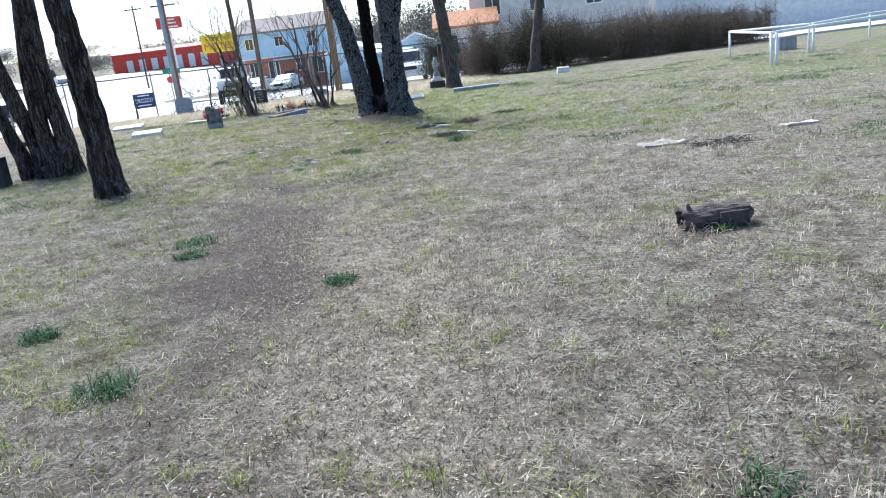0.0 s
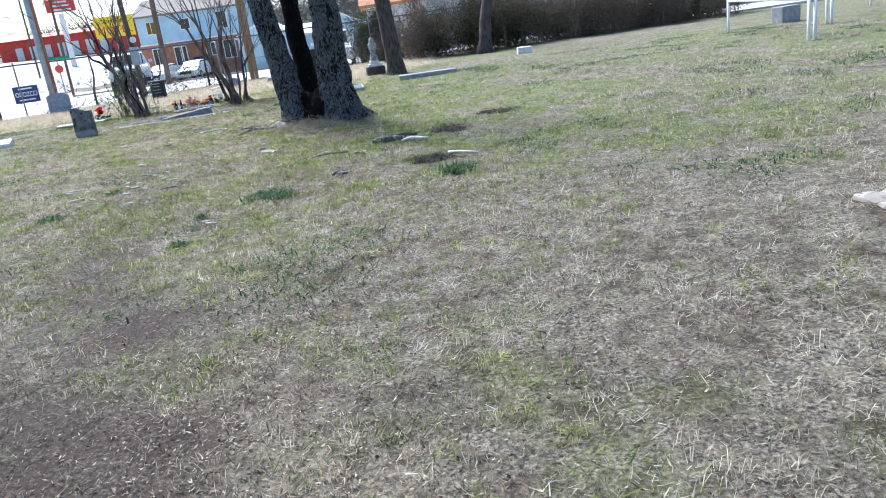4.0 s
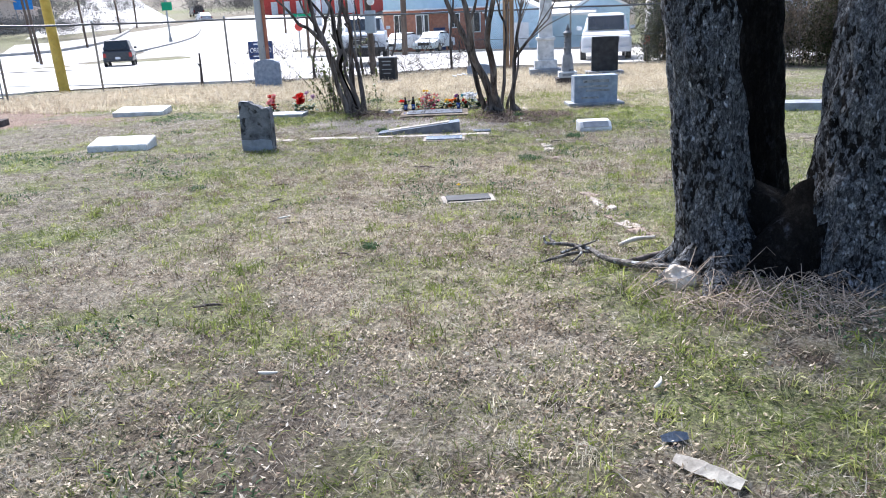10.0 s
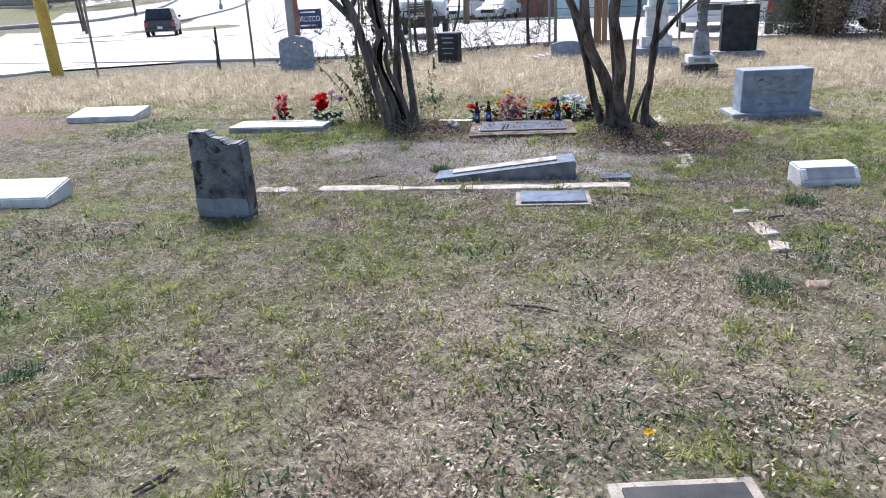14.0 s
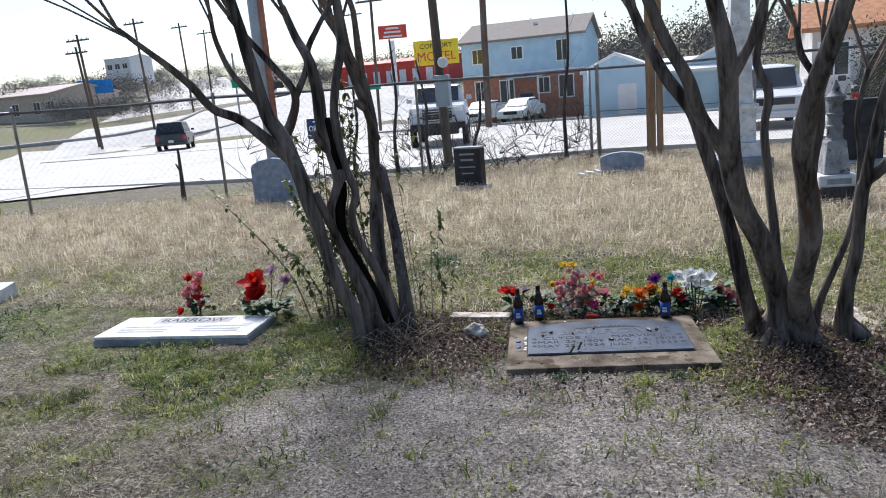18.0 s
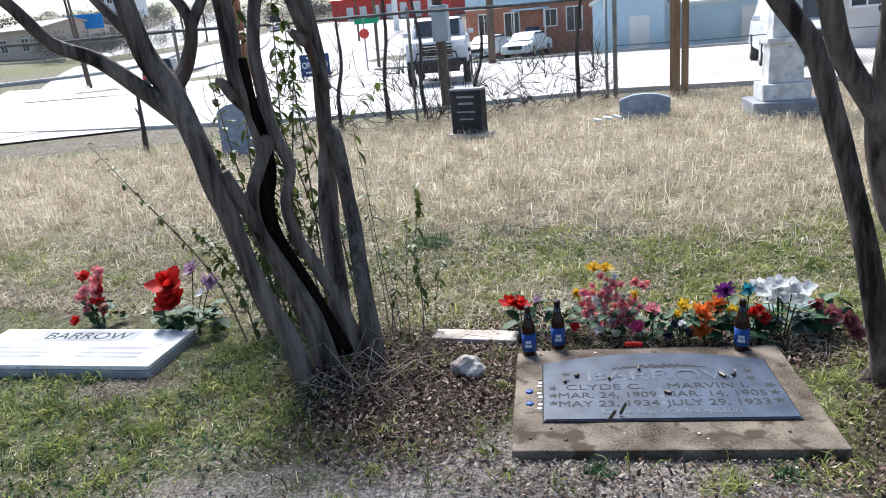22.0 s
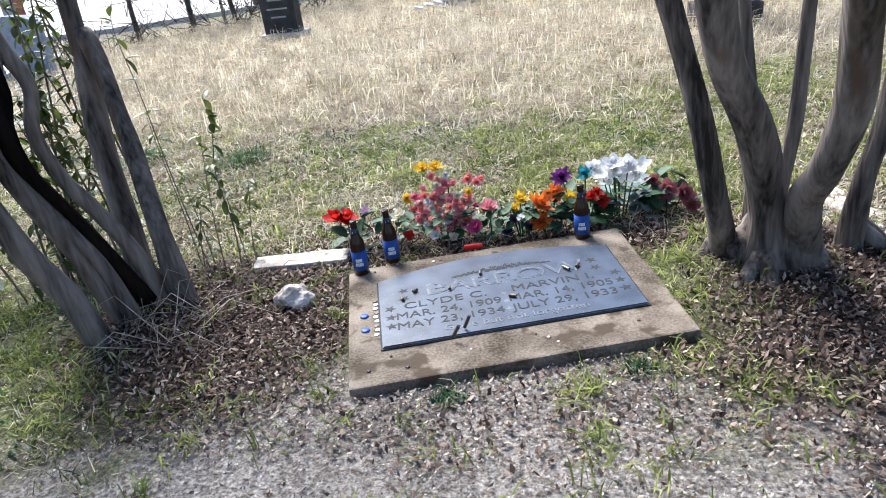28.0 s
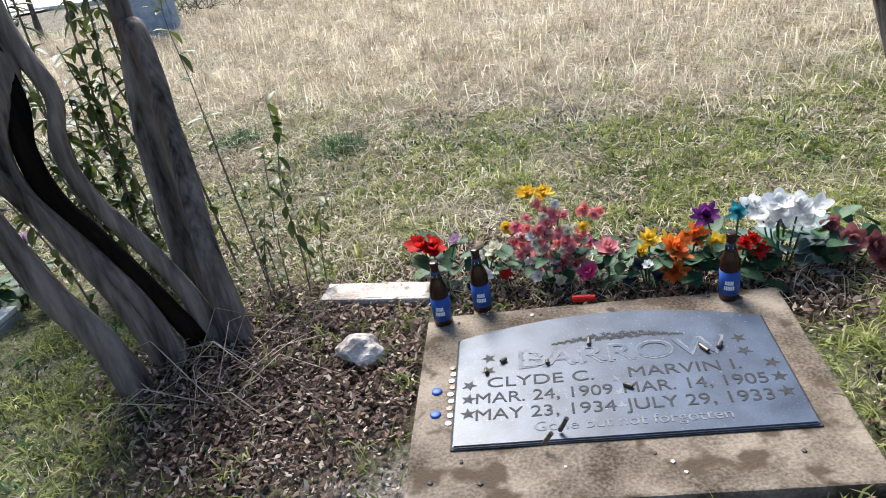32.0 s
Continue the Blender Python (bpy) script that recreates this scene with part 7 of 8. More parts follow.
M["straw"] = surf("straw", (0.24, 0.18, 0.135), (0.46, 0.375, 0.30), 30, 0.85, 0.1, vary=0.4, island=True)
M["straw_dark"] = surf("straw_dark", (0.08, 0.055, 0.042), (0.22, 0.165, 0.13), 30, 0.85, 0.1, vary=0.45, island=True)
strands("dead_stalks", -0.2, 16.0, 300, 0.38, 0.2, 501, M["straw"], "pinkish dead stalks heaped at the foot of the oak", "dead grass", 0.0022, 0.5)
strands("dead_stalks", -0.5, 16.2, 120, 0.45, 0.3, 502, M["straw"], "pale dead stalks against the oak roots", "dead grass", 0.0024, 0.5)
strands("dead_stalks", -5.12, 24.55, 70, 0.34, 0.3, 503, M["straw_dark"], "brown dead stalks round the foot of the tree", "dead grass", 0.0018, 0.4)
strands("dead_stalks", -5.2, 24.45, 30, 0.22, 0.3, 504, M["straw"], "pale dead stems fallen against the trunk", "dead grass", 0.002, 0.5)
M["stalk_grey"] = surf("stalk_grey", (0.025, 0.021, 0.02), (0.105, 0.09, 0.082), 30, 0.9, 0.1, vary=0.45, island=True)
strands("dead_stalks", 1.36, 12.38, 420, 0.22, 0.10, 505, M["stalk_grey"], "dark grey flattened heap of dead grass", "dead grass", 0.003, 0.5)
strands("dead_stalks", 2.56, 15.57, 300, 0.3, 0.11, 507, M["stalk_grey"], "dark grey patch of dead grass", "dead grass", 0.003, 0.4)
strands("dead_stalks", 1.75, 14.43, 220, 0.2, 0.15, 508, M["straw_dark"], "brown tangle of dead grass", "dead grass", 0.004, 0.5)
strands("dead_stalks", 4.6, 8.5, 150, 0.34, 0.12, 509, M["stalk_grey"], "dark patch of dead grass by the flat stone", "dead grass", 0.004, 0.4)


def branch(x, y, rows, r, label, material, seed=0):
    bm = limb([(x + a, y + b, gz(x + a, y + b) + c, r * d_) for a, b, c, d_ in rows], 8, knots=0.3, seed=seed)
    return solid("fallen_branch", bm, material, (0, 0, 0), label, "branch", smooth=True)


branch(-1.39, 16.87, [(-0.02, 0.03, 0.15, 0.35), (0.0, 0.0, 0.11, 0.6), (0.12, -0.01, 0.10, 0.75), (0.26, -0.05, 0.07, 0.85), (0.36, -0.21, 0.05, 1.0), (0.52, -0.34, 0.035, 1.15), (0.73, -0.44, 0.03, 1.0)], 0.016, "crooked pale lichen-grey dead branch by the oak", M["branch_grey"], 1)
branch(-1.40, 16.72, [(-0.02, 0.0, 0.03, 0.5), (0.08, 0.02, 0.05, 0.9), (0.2, 0.07, 0.06, 1.0), (0.3, 0.08, 0.05, 0.6)], 0.011, "short pale dead branch by the oak", M["branch_grey"], 2)
branch(-1.34, 16.88, [(0, 0, 0.1, 0.9), (-0.04, 0.07, 0.13, 0.6), (-0.02, 0.14, 0.15, 0.3)], 0.014, "forked grey twig by the oak", M["branch_grey"], 8)
branch(-1.22, 16.86, [(0, 0, 0.09, 0.9), (0.05, -0.1, 0.07, 0.7), (0.0, -0.2, 0.04, 0.4)], 0.013, "forked grey twig by the oak", M["branch_grey"], 9)
branch(-1.3, 16.8, [(0, 0, 0.06, 0.9), (0.12, 0.02, 0.09, 0.7), (0.22, 0.1, 0.1, 0.3)], 0.011, "forked grey twig by the oak", M["branch_grey"], 10)
branch(-0.95, 17.01, [(0, 0, 0.03, 0.8), (0.1, 0.04, 0.05, 1.0), (0.22, 0.09, 0.04, 0.8)], 0.015, "pale lichen-covered stick by the oak", M["bark_pale"], 11)
branch(0.1, 20.75, [(-0.3, -0.3, 0.02, 0.4), (-0.15, -0.1, 0.06, 0.8), (0.05, 0.0, 0.08, 0.8), (0.2, -0.1, 0.03, 0.6)], 0.016, "dark crooked branch lying in the grass", M["dead_wood"], 12)
branch(-0.95, 16.6, [(0, 0, 0.02, 1), (0.25, 0.08, 0.04, 0.9), (0.45, 0.05, 0.03, 0.7)], 0.017, "pale dead stick against the oak", M["bark_smooth"], 3)
branch(0.74, 14.18, [(0, 0, 0.03, 0.7), (0.14, -0.03, 0.045, 1.1), (0.3, -0.05, 0.04, 1.0), (0.42, -0.02, 0.03, 0.6)], 0.036, "pale split log lying in the grass", M["branch_grey"], 4)
branch(1.1, 14.0, [(0, 0, 0.02, 0.6), (0.12, -0.02, 0.04, 1.0), (0.32, -0.12, 0.03, 0.7)], 0.026, "short pale limb lying in the grass", M["bark_pale"], 5)
branch(1.0, 14.16, [(0, 0, 0.05, 0.9), (0.15, 0.03, 0.07, 1.0), (0.3, 0.05, 0.05, 0.7)], 0.022, "dark rotten limb lying in the grass", M["dead_wood"], 7)
branch(0.33, 12.34, [(0, 0, 0.02, 0.7), (0.08, 0.01, 0.03, 1.0), (0.16, 0.02, 0.02, 0.8)], 0.022, "pale grey stick in the grass", M["branch_grey"], 13)
branch(0.53, 13.58, [(0, 0, 0.02, 0.7), (0.06, -0.07, 0.03, 1.0), (0.12, -0.14, 0.02, 0.6)], 0.018, "pale grey stick in the grass", M["branch_grey"], 14)
branch(1.55, 12.43, [(0, 0, 0.05, 0.9), (0.12, -0.06, 0.05, 1.0), (0.3, -0.12, 0.03, 0.7)], 0.018, "pale bent stick beside the dead grass", M["bark_pale"], 15)
branch(0.0, 13.75, [(0, 0, 0.01, 0.6), (0.2, -0.01, 0.03, 1.0), (0.45, -0.03, 0.02, 0.8)], 0.009, "grey stick in the grass", M["dead_wood"], 6)
for k, (x, y, tn, ln) in enumerate([(-3.18, 15.88, 25, 0.16), (-2.75, 16.9, -20, 0.12), (-1.5, 13.0, 10, 0.2), (-3.4, 17.6, 5, 0.2), (-2.95, 19.9, -5, 0.24), (-3.9, 18.3, 70, 0.16), (-4.15, 18.9, 20, 0.18), (-4.75, 22.25, 45, 0.22), (-1.7, 21.6, 30, 0.25), (-2.55, 22.0, -15, 0.3)]):
    c, s_ = math.cos(radians(tn)) * ln / 2, math.sin(radians(tn)) * ln / 2
    branch(x, y, [(-c, -s_, 0.012, 0.6), (0.01, 0.01, 0.018, 1.0), (c, s_, 0.012, 0.5)], 0.008, "short dry stick on the ground", M["bark_smooth"], 20 + k)


def bark_piece(x, y, ln, w, turn, seed, label, material):
    rng = random.Random(seed)
    bm = bmesh.new()
    rows = []
    n_ = 7
    for i in range(n_):
        u = i / (n_ - 1) - 0.5
        ww = w * (1 - 1.5 * abs(u) ** 2) * rng.uniform(0.8, 1.15) / 2
        rows.append([bm.verts.new((u * ln, -ww, 0.004)), bm.verts.new((u * ln, 0, 0.02 + 0.012 * math.cos(u * 3))), bm.verts.new((u * ln, ww, 0.004))])
    for a, b in zip(rows, rows[1:]):
        for i in (0, 1):
            bm.faces.new((a[i], b[i], b[i + 1], a[i + 1]))
    bmesh.ops.solidify(bm, geom=bm.faces[:], thickness=0.008)
    return solid("bark_piece", bm, material, (x, y, gz(x, y) + 0.012), label, "bark", turn)


bark_piece(-0.66, 14.70, 0.24, 0.09, -32, 601, "pale curled slab of bark in the grass", M["bark_pale"])
bark_piece(0.2, 20.72, 0.24, 0.13, 30, 603, "pale slab of bark in the grass", M["bark_pale"])
bark_piece(-0.76, 14.88, 0.1, 0.05, 20, 602, "grey-blue scrap lying by the bark", M["granite_pale_blue"])
for k, (x, y, tn, ln) in enumerate([(-2.49, 12.93, 40, 0.2), (-2.81, 13.67, 10, 0.24), (-1.91, 12.87, -20, 0.12), (-1.7, 12.28, 10, 0.1), (-0.59, 10.99, -15, 0.14), (0.42, 12.35, -5, 0.2), (0.6, 13.57, -25, 0.14), (-1.95, 14.05, 30, 0.1), (-1.85, 14.2, -40, 0.08), (-2.2, 13.75, 80, 0.12), (-1.75, 13.75, 60, 0.13), (-1.95, 13.3, 15, 0.12), (-2.25, 13.2, -35, 0.09), (-1.6, 13.5, 20, 0.12), (-2.47, 15.16, 10, 0.09), (-0.8, 15.24, 70, 0.09), (-2.78, 13.52, -12, 0.14), (-2.72, 13.68, 28, 0.11), (-2.6, 13.75, 35, 0.1), (-0.65, 11.08, 0, 0.1), (-2.0, 13.6, 10, 0.1), (-1.85, 13.9, 70, 0.12), (-2.1, 13.45, -30, 0.08), (-0.35, 13.4, 45, 0.09), (0.2, 13.9, -20, 0.12), (0.1, 13.85, 50, 0.1), (-3.55, 17.7, 60, 0.12)]):
    c, s_ = math.cos(radians(tn)) * ln / 2, math.sin(radians(tn)) * ln / 2
    bm = limb([(x - c, y - s_, gz(x - c, y - s_) + 0.03, 0.004), (x - c * 0.4 + s_ * 0.15, y - s_ * 0.4 - c * 0.15, gz(x, y) + 0.03, 0.009), (x + c * 0.4 + s_ * 0.15, y + s_ * 0.4 - c * 0.15, gz(x, y) + 0.03, 0.007), (x + c, y + s_, gz(x + c, y + s_) + 0.03, 0.004)], 7, knots=0.3, seed=k)
    solid("bark_strip", bm, M["bark_pale"], (0, 0, 0), "pale curled strip of bark on the ground", "bark", group="bark strips along the trail", smooth=True)
bm = bmesh.new()
bmesh.ops.create_icosphere(bm, subdivisions=3, radius=0.075)
for v in bm.verts:
    v.co = Vector((v.co.x, v.co.y * 0.8, v.co.z * 0.9)) + v.co.normalized() * (0.05 * noise.noise(v.co * 9) + 0.014 * noise.noise(v.co * 30))
solid("rock", bm, M["rock_pink"], (-0.66, 16.22, gz(-0.66, 16.22) + 0.05), "pinkish rock at the foot of the oak", "rock")

# the hollow log near the start
log = thing("hollow_log", (3.4, 5.2, gz(3.4, 5.2)), "dark rotten hollow log lying in dry grass", "log", turn=6)
lb = bmesh.new()
rows_o, rows_i = [], []
for i in range(12):
    u = i / 11 - 0.5
    for rr_, store in ((0.088, rows_o), (0.066, rows_i)):
        ring = []
        for k in range(18):
            a = 2 * math.pi * k / 18
            q = rr_ * (1 + 0.28 * noise.noise(Vector((u * 5, math.cos(a) * 2, math.sin(a) * 2 + rr_))))
            ring.append(lb.verts.new((u * 0.48 + 0.03 * noise.noise(Vector((math.cos(a) * 3, math.sin(a) * 3, u))), q * math.cos(a) * 1.15, 0.065 + q * math.sin(a))))
        store.append(ring)
for rows_, flip in ((rows_o, False), (rows_i, True)):
    for a, b in zip(rows_, rows_[1:]):
        for k in range(18):
            fc = (a[k], a[(k + 1) % 18], b[(k + 1) % 18], b[k])
            lb.faces.new(fc[::-1] if flip else fc)
for end in (0, -1):
    for k in range(18):
        lb.faces.new((rows_o[end][k], rows_i[end][k], rows_i[end][(k + 1) % 18], rows_o[end][(k + 1) % 18]))
bmesh.ops.recalc_face_normals(lb, faces=lb.faces)
part("shell", lb, M["dead_wood"], log)
part("branch_stub", limb([(-0.17, -0.03, 0.12, 0.022), (-0.2, -0.06, 0.17, 0.015), (-0.21, -0.08, 0.19, 0.01)], 8, knots=0.3), M["dead_wood"], log)
part("bark_flap", box(0.2, 0.015, 0.11, (0.1, -0.105, 0.01), 0.004, turn=pose(0, 0, 0, 12, 0, 0)), M["bark_dark"], log, "loose flap of grey bark")
strands("dead_stalks", 3.2, 5.1, 70, 0.3, 0.12, 506, M["straw"], "pale dead grass tangled round the log", "dead grass", 0.003, 0.7)

# small tokens of litter and one dandelion
bm = bmesh.new()
for k in range(3):
    box(0.12, 0.09, 0.03, (0.13 * k, 0.05 * (k % 2), 0.02 * k), 0.01, bm, pose(0, 0, 0, 10 * k, 12, 30 * k))
solid("paper_litter", bm, M["paper_white"], (-5.2, 32.1, gz(-5.2, 32.1) + 0.1), "crumpled white litter in the tall grass", "litter")
for x, y in ((-2.37, 18.9), (0.55, 20.5)):
    dn = thing("dandelion", (x, y, gz(x, y)), "single yellow dandelion flower in the lawn", "flower")
    part("stalk", tube([(0, 0, -0.02, 0.002), (0, 0, 0.06, 0.002)], 4), M["leaf_shrub"], dn)
    bloom(dn, (0, 0, 0.06), 0.022, 12, 2, "yellow", (0, -0.3, 1), seed=7)


# ---- vehicles ----
def paint(name, c, rough=0.3):
    return surf(name, tuple(v * 0.9 for v in c), c, 2, rough, 0.0, spec=0.5)


M["car_white"] = paint("car_white", (0.72, 0.73, 0.74))
M["car_silver"] = paint("car_silver", (0.42, 0.45, 0.48))
M["car_dark"] = paint("car_dark", (0.02, 0.025, 0.035))
M["car_grey"] = paint("car_grey", (0.055, 0.065, 0.08))
M["car_pale"] = paint("car_pale", (0.50, 0.53, 0.57))
M["car_red"] = paint("car_red", (0.4, 0.02, 0.02))
M["chrome"] = surf("chrome", (0.5, 0.5, 0.52), (0.62, 0.62, 0.64), 4, 0.2, 0.0, metal=0.9)
M["lamp_glass"] = surf("lamp_glass", (0.6, 0.62, 0.64), (0.75, 0.76, 0.78), 5, 0.15, 0.0, spec=0.7)
M["lamp_red"] = surf("lamp_red", (0.3, 0.01, 0.01), (0.4, 0.015, 0.015), 5, 0.2, 0.0, spec=0.6)
SHAPES = {
    # side outlines from front (-x) to back, body then cabin glass: x, z in metres
    "sedan": (4.7, 1.78, [(-2.33, 0.45), (-2.3, 0.72), (-1.2, 0.92), (1.5, 0.98), (2.3, 0.9), (2.35, 0.5), (2.3, 0.3), (-2.25, 0.28)], [(-1.25, 0.9), (-0.45, 1.38), (0.85, 1.42), (1.75, 0.97)], 0.33, (-1.4, 1.38)),
    "suv": (5.1, 2.0, [(-2.5, 0.55), (-2.48, 0.95), (-1.35, 1.12), (2.4, 1.18), (2.53, 1.1), (2.55, 0.55), (2.5, 0.38), (-2.45, 0.36)], [(-1.35, 1.1), (-0.65, 1.78), (2.2, 1.85), (2.48, 1.15)], 0.4, (-1.5, 1.5)),
    "pickup": (5.6, 2.0, [(-2.75, 0.6), (-2.73, 1.08), (-1.45, 1.2), (2.75, 1.22), (2.8, 1.15), (2.8, 0.6), (2.7, 0.45), (-2.7, 0.42)], [(-1.45, 1.18), (-0.8, 1.86), (0.6, 1.9), (0.95, 1.2)], 0.42, (-1.7, 1.75)),
    "lifted": (5.6, 2.05, [(-2.75, 0.85), (-2.73, 1.42), (-1.45, 1.52), (2.75, 1.55), (2.8, 1.45), (2.8, 0.9), (2.7, 0.75), (-2.7, 0.72)], [(-1.45, 1.5), (-0.8, 2.14), (0.6, 2.18), (0.95, 1.5)], 0.5, (-1.75, 1.75)),
    "van": (5.2, 2.0, [(-2.55, 0.5), (-2.5, 0.95), (-2.0, 1.15), (2.5, 1.25), (2.6, 1.2), (2.6, 0.5), (2.5, 0.35), (-2.45, 0.35)], [(-2.0, 1.13), (-1.15, 1.95), (2.3, 2.05), (2.55, 1.22)], 0.36, (-1.6, 1.55)),
}


def hull(outline, width, inset, bm=None):
    """A side outline made into a body whose flanks lean in towards the top."""
    own = prism(outline, width)
    zs = [z for _, z in outline]
    for v in own.verts:
        k = (v.co.z - min(zs)) / (max(zs) - min(zs))
        v.co.y *= 1 - inset * k * k
    bmesh.ops.bevel(own, geom=own.edges[:], offset=0.11, segments=3, affect="EDGES", profile=0.6)
    return own


def vehicle(shape, x, y, turn, colour, label):
    L, W, body, cabin, wr, axles = SHAPES[shape]
    t = thing("pickup_truck" if shape in ("pickup", "lifted") else "car", (x, y, gz(x, y) + 0.09), label, "car", turn=turn)
    part("body", hull(body, W, 0.06), M[colour], t)
    part("cabin", hull([(p[0], p[1]) for p in cabin], W * 0.9, 0.18), M[colour], t)
    lo, hi = cabin[0][1] + 0.06, max(p[1] for p in cabin) - 0.07
    (ax, az), (bx_, bz), (cx, cz), (dx, dz) = cabin
    for sgn in (-1, 1):
        m0 = (ax + bx_) / 2 + 0.28
        panes = [(m0, (bx_ + cx) / 2 - 0.05), ((bx_ + cx) / 2 + 0.05, (cx + dx) / 2 - 0.15)]
        for p0, p1 in panes:
            own = box(p1 - p0, 0.02, hi - lo, ((p0 + p1) / 2, sgn * W * 0.415, lo), 0.006, turn=pose(0, 0, 0, sgn * 8, 0, 0))
            part("side_window", own, M["window_dark"], t, "dark side window")
        part("mirror", box(0.1, 0.2, 0.15, (ax + 0.55, sgn * (W / 2 + 0.08), az + 0.08), 0.03), M[colour], t)
        part("headlight", box(0.08, 0.34, 0.16, (body[1][0] + 0.02, sgn * W * 0.36, body[1][1] - 0.2), 0.03), M["lamp_glass"], t, "clear headlight")
        part("tail_light", box(0.06, 0.2, 0.3, (body[4][0] + 0.02, sgn * W * 0.42, body[4][1] - 0.42), 0.03), M["lamp_red"], t, "red tail light")
    for (p, q), nm in ((((ax, az), (bx_, bz)), "windscreen"), (((dx, dz), (cx, cz)), "rear_window")):
        d = Vector((q[0] - p[0], 0, q[1] - p[1]))
        ang = math.degrees(math.atan2(d.x, d.z))
        own = box(0.02, W * 0.72, d.length * 0.78, (0, 0, d.length * 0.1), 0.005, turn=Matrix())
        off = -0.035 if nm == "windscreen" else 0.035
        bmesh.ops.transform(own, matrix=Matrix.Translation((p[0] + off, 0, p[1] + 0.02)) @ pose(0, 0, 0, 0, ang, 0), verts=own.verts)
        part(nm, own, M["window_dark"], t)
    part("grille", box(0.06, W * 0.5, 0.42 if shape == "lifted" else 0.2, (body[1][0] - 0.01, 0, body[1][1] - (0.5 if shape == "lifted" else 0.24)), 0.02), M["black"], t)
    part("bumper", box(0.16, W * 0.94, 0.2, (body[0][0] - 0.03, 0, body[0][1] - 0.2), 0.04), M["black"] if shape == "lifted" else M["chrome"] if shape == "pickup" else M[colour], t)
    part("bumper", box(0.16, W * 0.94, 0.2, (body[5][0], 0, 0.4), 0.04), M[colour], t)
    part("number_plate", box(0.02, 0.32, 0.16, (body[5][0] + 0.09, 0, 0.55)), M["paper_white"], t)
    for axle in axles:
        for sgn in (-1, 1):
            m = Matrix.Translation((axle, sgn * (W / 2 - 0.1), wr - 0.02)) @ pose(0, 0, 0, 90, 0, 0)
            wh = part("wheel", lathe([(wr * 0.7, -0.115), (wr * 0.96, -0.11), (wr, -0.06), (wr, 0.06), (wr * 0.96, 0.11), (wr * 0.7, 0.115)], 20, m=m), M["rubber"], t, "black tyre", smooth=True)
            part("rim", lathe([(0.05, -0.118), (wr * 0.62, -0.118), (wr * 0.68, -0.1), (wr * 0.68, 0.1), (wr * 0.62, 0.118), (0.05, 0.118)], 14, m=m), M["chrome"], wh)
    if shape == "lifted":
        fx = body[1][0]
        for k in range(4):
            part("grille_bar", box(0.05, W * 0.5, 0.035, (fx - 0.045, 0, body[1][1] - 0.46 + 0.1 * k), 0.01), M["chrome"], t, "chrome grille bar")
        part("bull_bar", tube([(fx - 0.16, -W * 0.36, 0.62, 0.035), (fx - 0.2, -W * 0.3, 1.08, 0.035), (fx - 0.2, W * 0.3, 1.08, 0.035), (fx - 0.16, W * 0.36, 0.62, 0.035)], 8), M["black"], t, "black tubular bull bar")
        part("skid_plate", box(0.3, W * 0.7, 0.3, (fx + 0.1, 0, 0.45), 0.04), M["black"], t)
        for sgn in (-1, 1):
            part("wheel_arch", box(1.2, 0.2, 0.1, (axles[0], sgn * W * 0.48, 1.02), 0.04), M["black"], t, "black wheel arch flare")
    if shape == "pickup":
        part("load_bed", box(1.7, W * 0.8, 0.04, (1.85, 0, 1.235), 0.01), M["black"], t, "dark open load bed")
    return t


vehicle("lifted", -12.75, 47.4, 106, "car_pale", "large pale lifted pickup truck parked facing the cemetery")
vehicle("sedan", -14.2, 67.5, 84, "car_white", "white car parked before the motel")
vehicle("sedan", -16.9, 68.2, 84, "car_white", "pale car parked by the motel door")
vehicle("suv", -36.5, 61.5, 122 + 180, "car_dark", "dark blue car driving away down the street")
vehicle("suv", -1.5, 45.8, 92, "car_white", "white car parked facing the fence")
vehicle("pickup", 4.6, 40.4, 4, "car_silver", "silver pickup parked behind the chain-link fence")
vehicle("suv", 1.2, 42.4, 262, "car_dark", "dark rounded car parked behind the chain-link fence")
vehicle("suv", 19.5, 53, 165, "car_dark", "dark car parked by the workshop")
vehicle("sedan", -62, 118, 310, "car_silver", "silver car far down the street")
vehicle("suv", -76, 140, 310, "car_dark", "dark car far down the street")

# ---- growth on the fence ----
fv = random.Random(77)
for k, (x, y, h, lean) in enumerate([(-5.95, 35.3, 3.6, 0.1), (-8.85, 33.4, 2.6, 0.05), (-8.3, 33.75, 2.2, -0.15), (-7.6, 34.3, 1.6, 0.2), (-9.5, 32.9, 1.8, 0.1)]):
    t = thing("sapling", (x, y, gz(x, y)), "thin bare sapling growing through the fence", "tree")
    part("trunk", limb([(0, 0, -0.1, 0.045), (lean * 0.2 - 0.04, 0, h * 0.3, 0.033), (lean * 0.5 + 0.06, 0, h * 0.6, 0.028), (lean, 0, h, 0.018)], 8, knots=0.35, seed=k), M["bark_dark"], t, smooth=True)
    bm = bmesh.new()
    twigs([(Vector((lean * u, 0, h * u)), Vector((0, 0, 1)), 0.005) for u in (0.3, 0.5, 0.7, 0.9)], 12, 0.6, 700 + k, bm, 0.9, r0=0.006)
    tagged(part("twig_spray", bm, M["twig"], t), kind="stuff")
vines = bmesh.new()
spots = []
for k in range(240):
    u = fv.random()
    x = -10.8 + 5.4 * u
    y = float(fence_y(x)) - 0.35 + fv.uniform(-0.1, 0.1)
    spots.append((Vector((x, y, gz(x, y) + 0.9 * fv.random() ** 2)), Vector((fv.uniform(-1, 1), 0, fv.uniform(0, 1))), 0.004))
twigs(spots, 620, 0.6, 78, vines, 0.9, r0=0.0075)
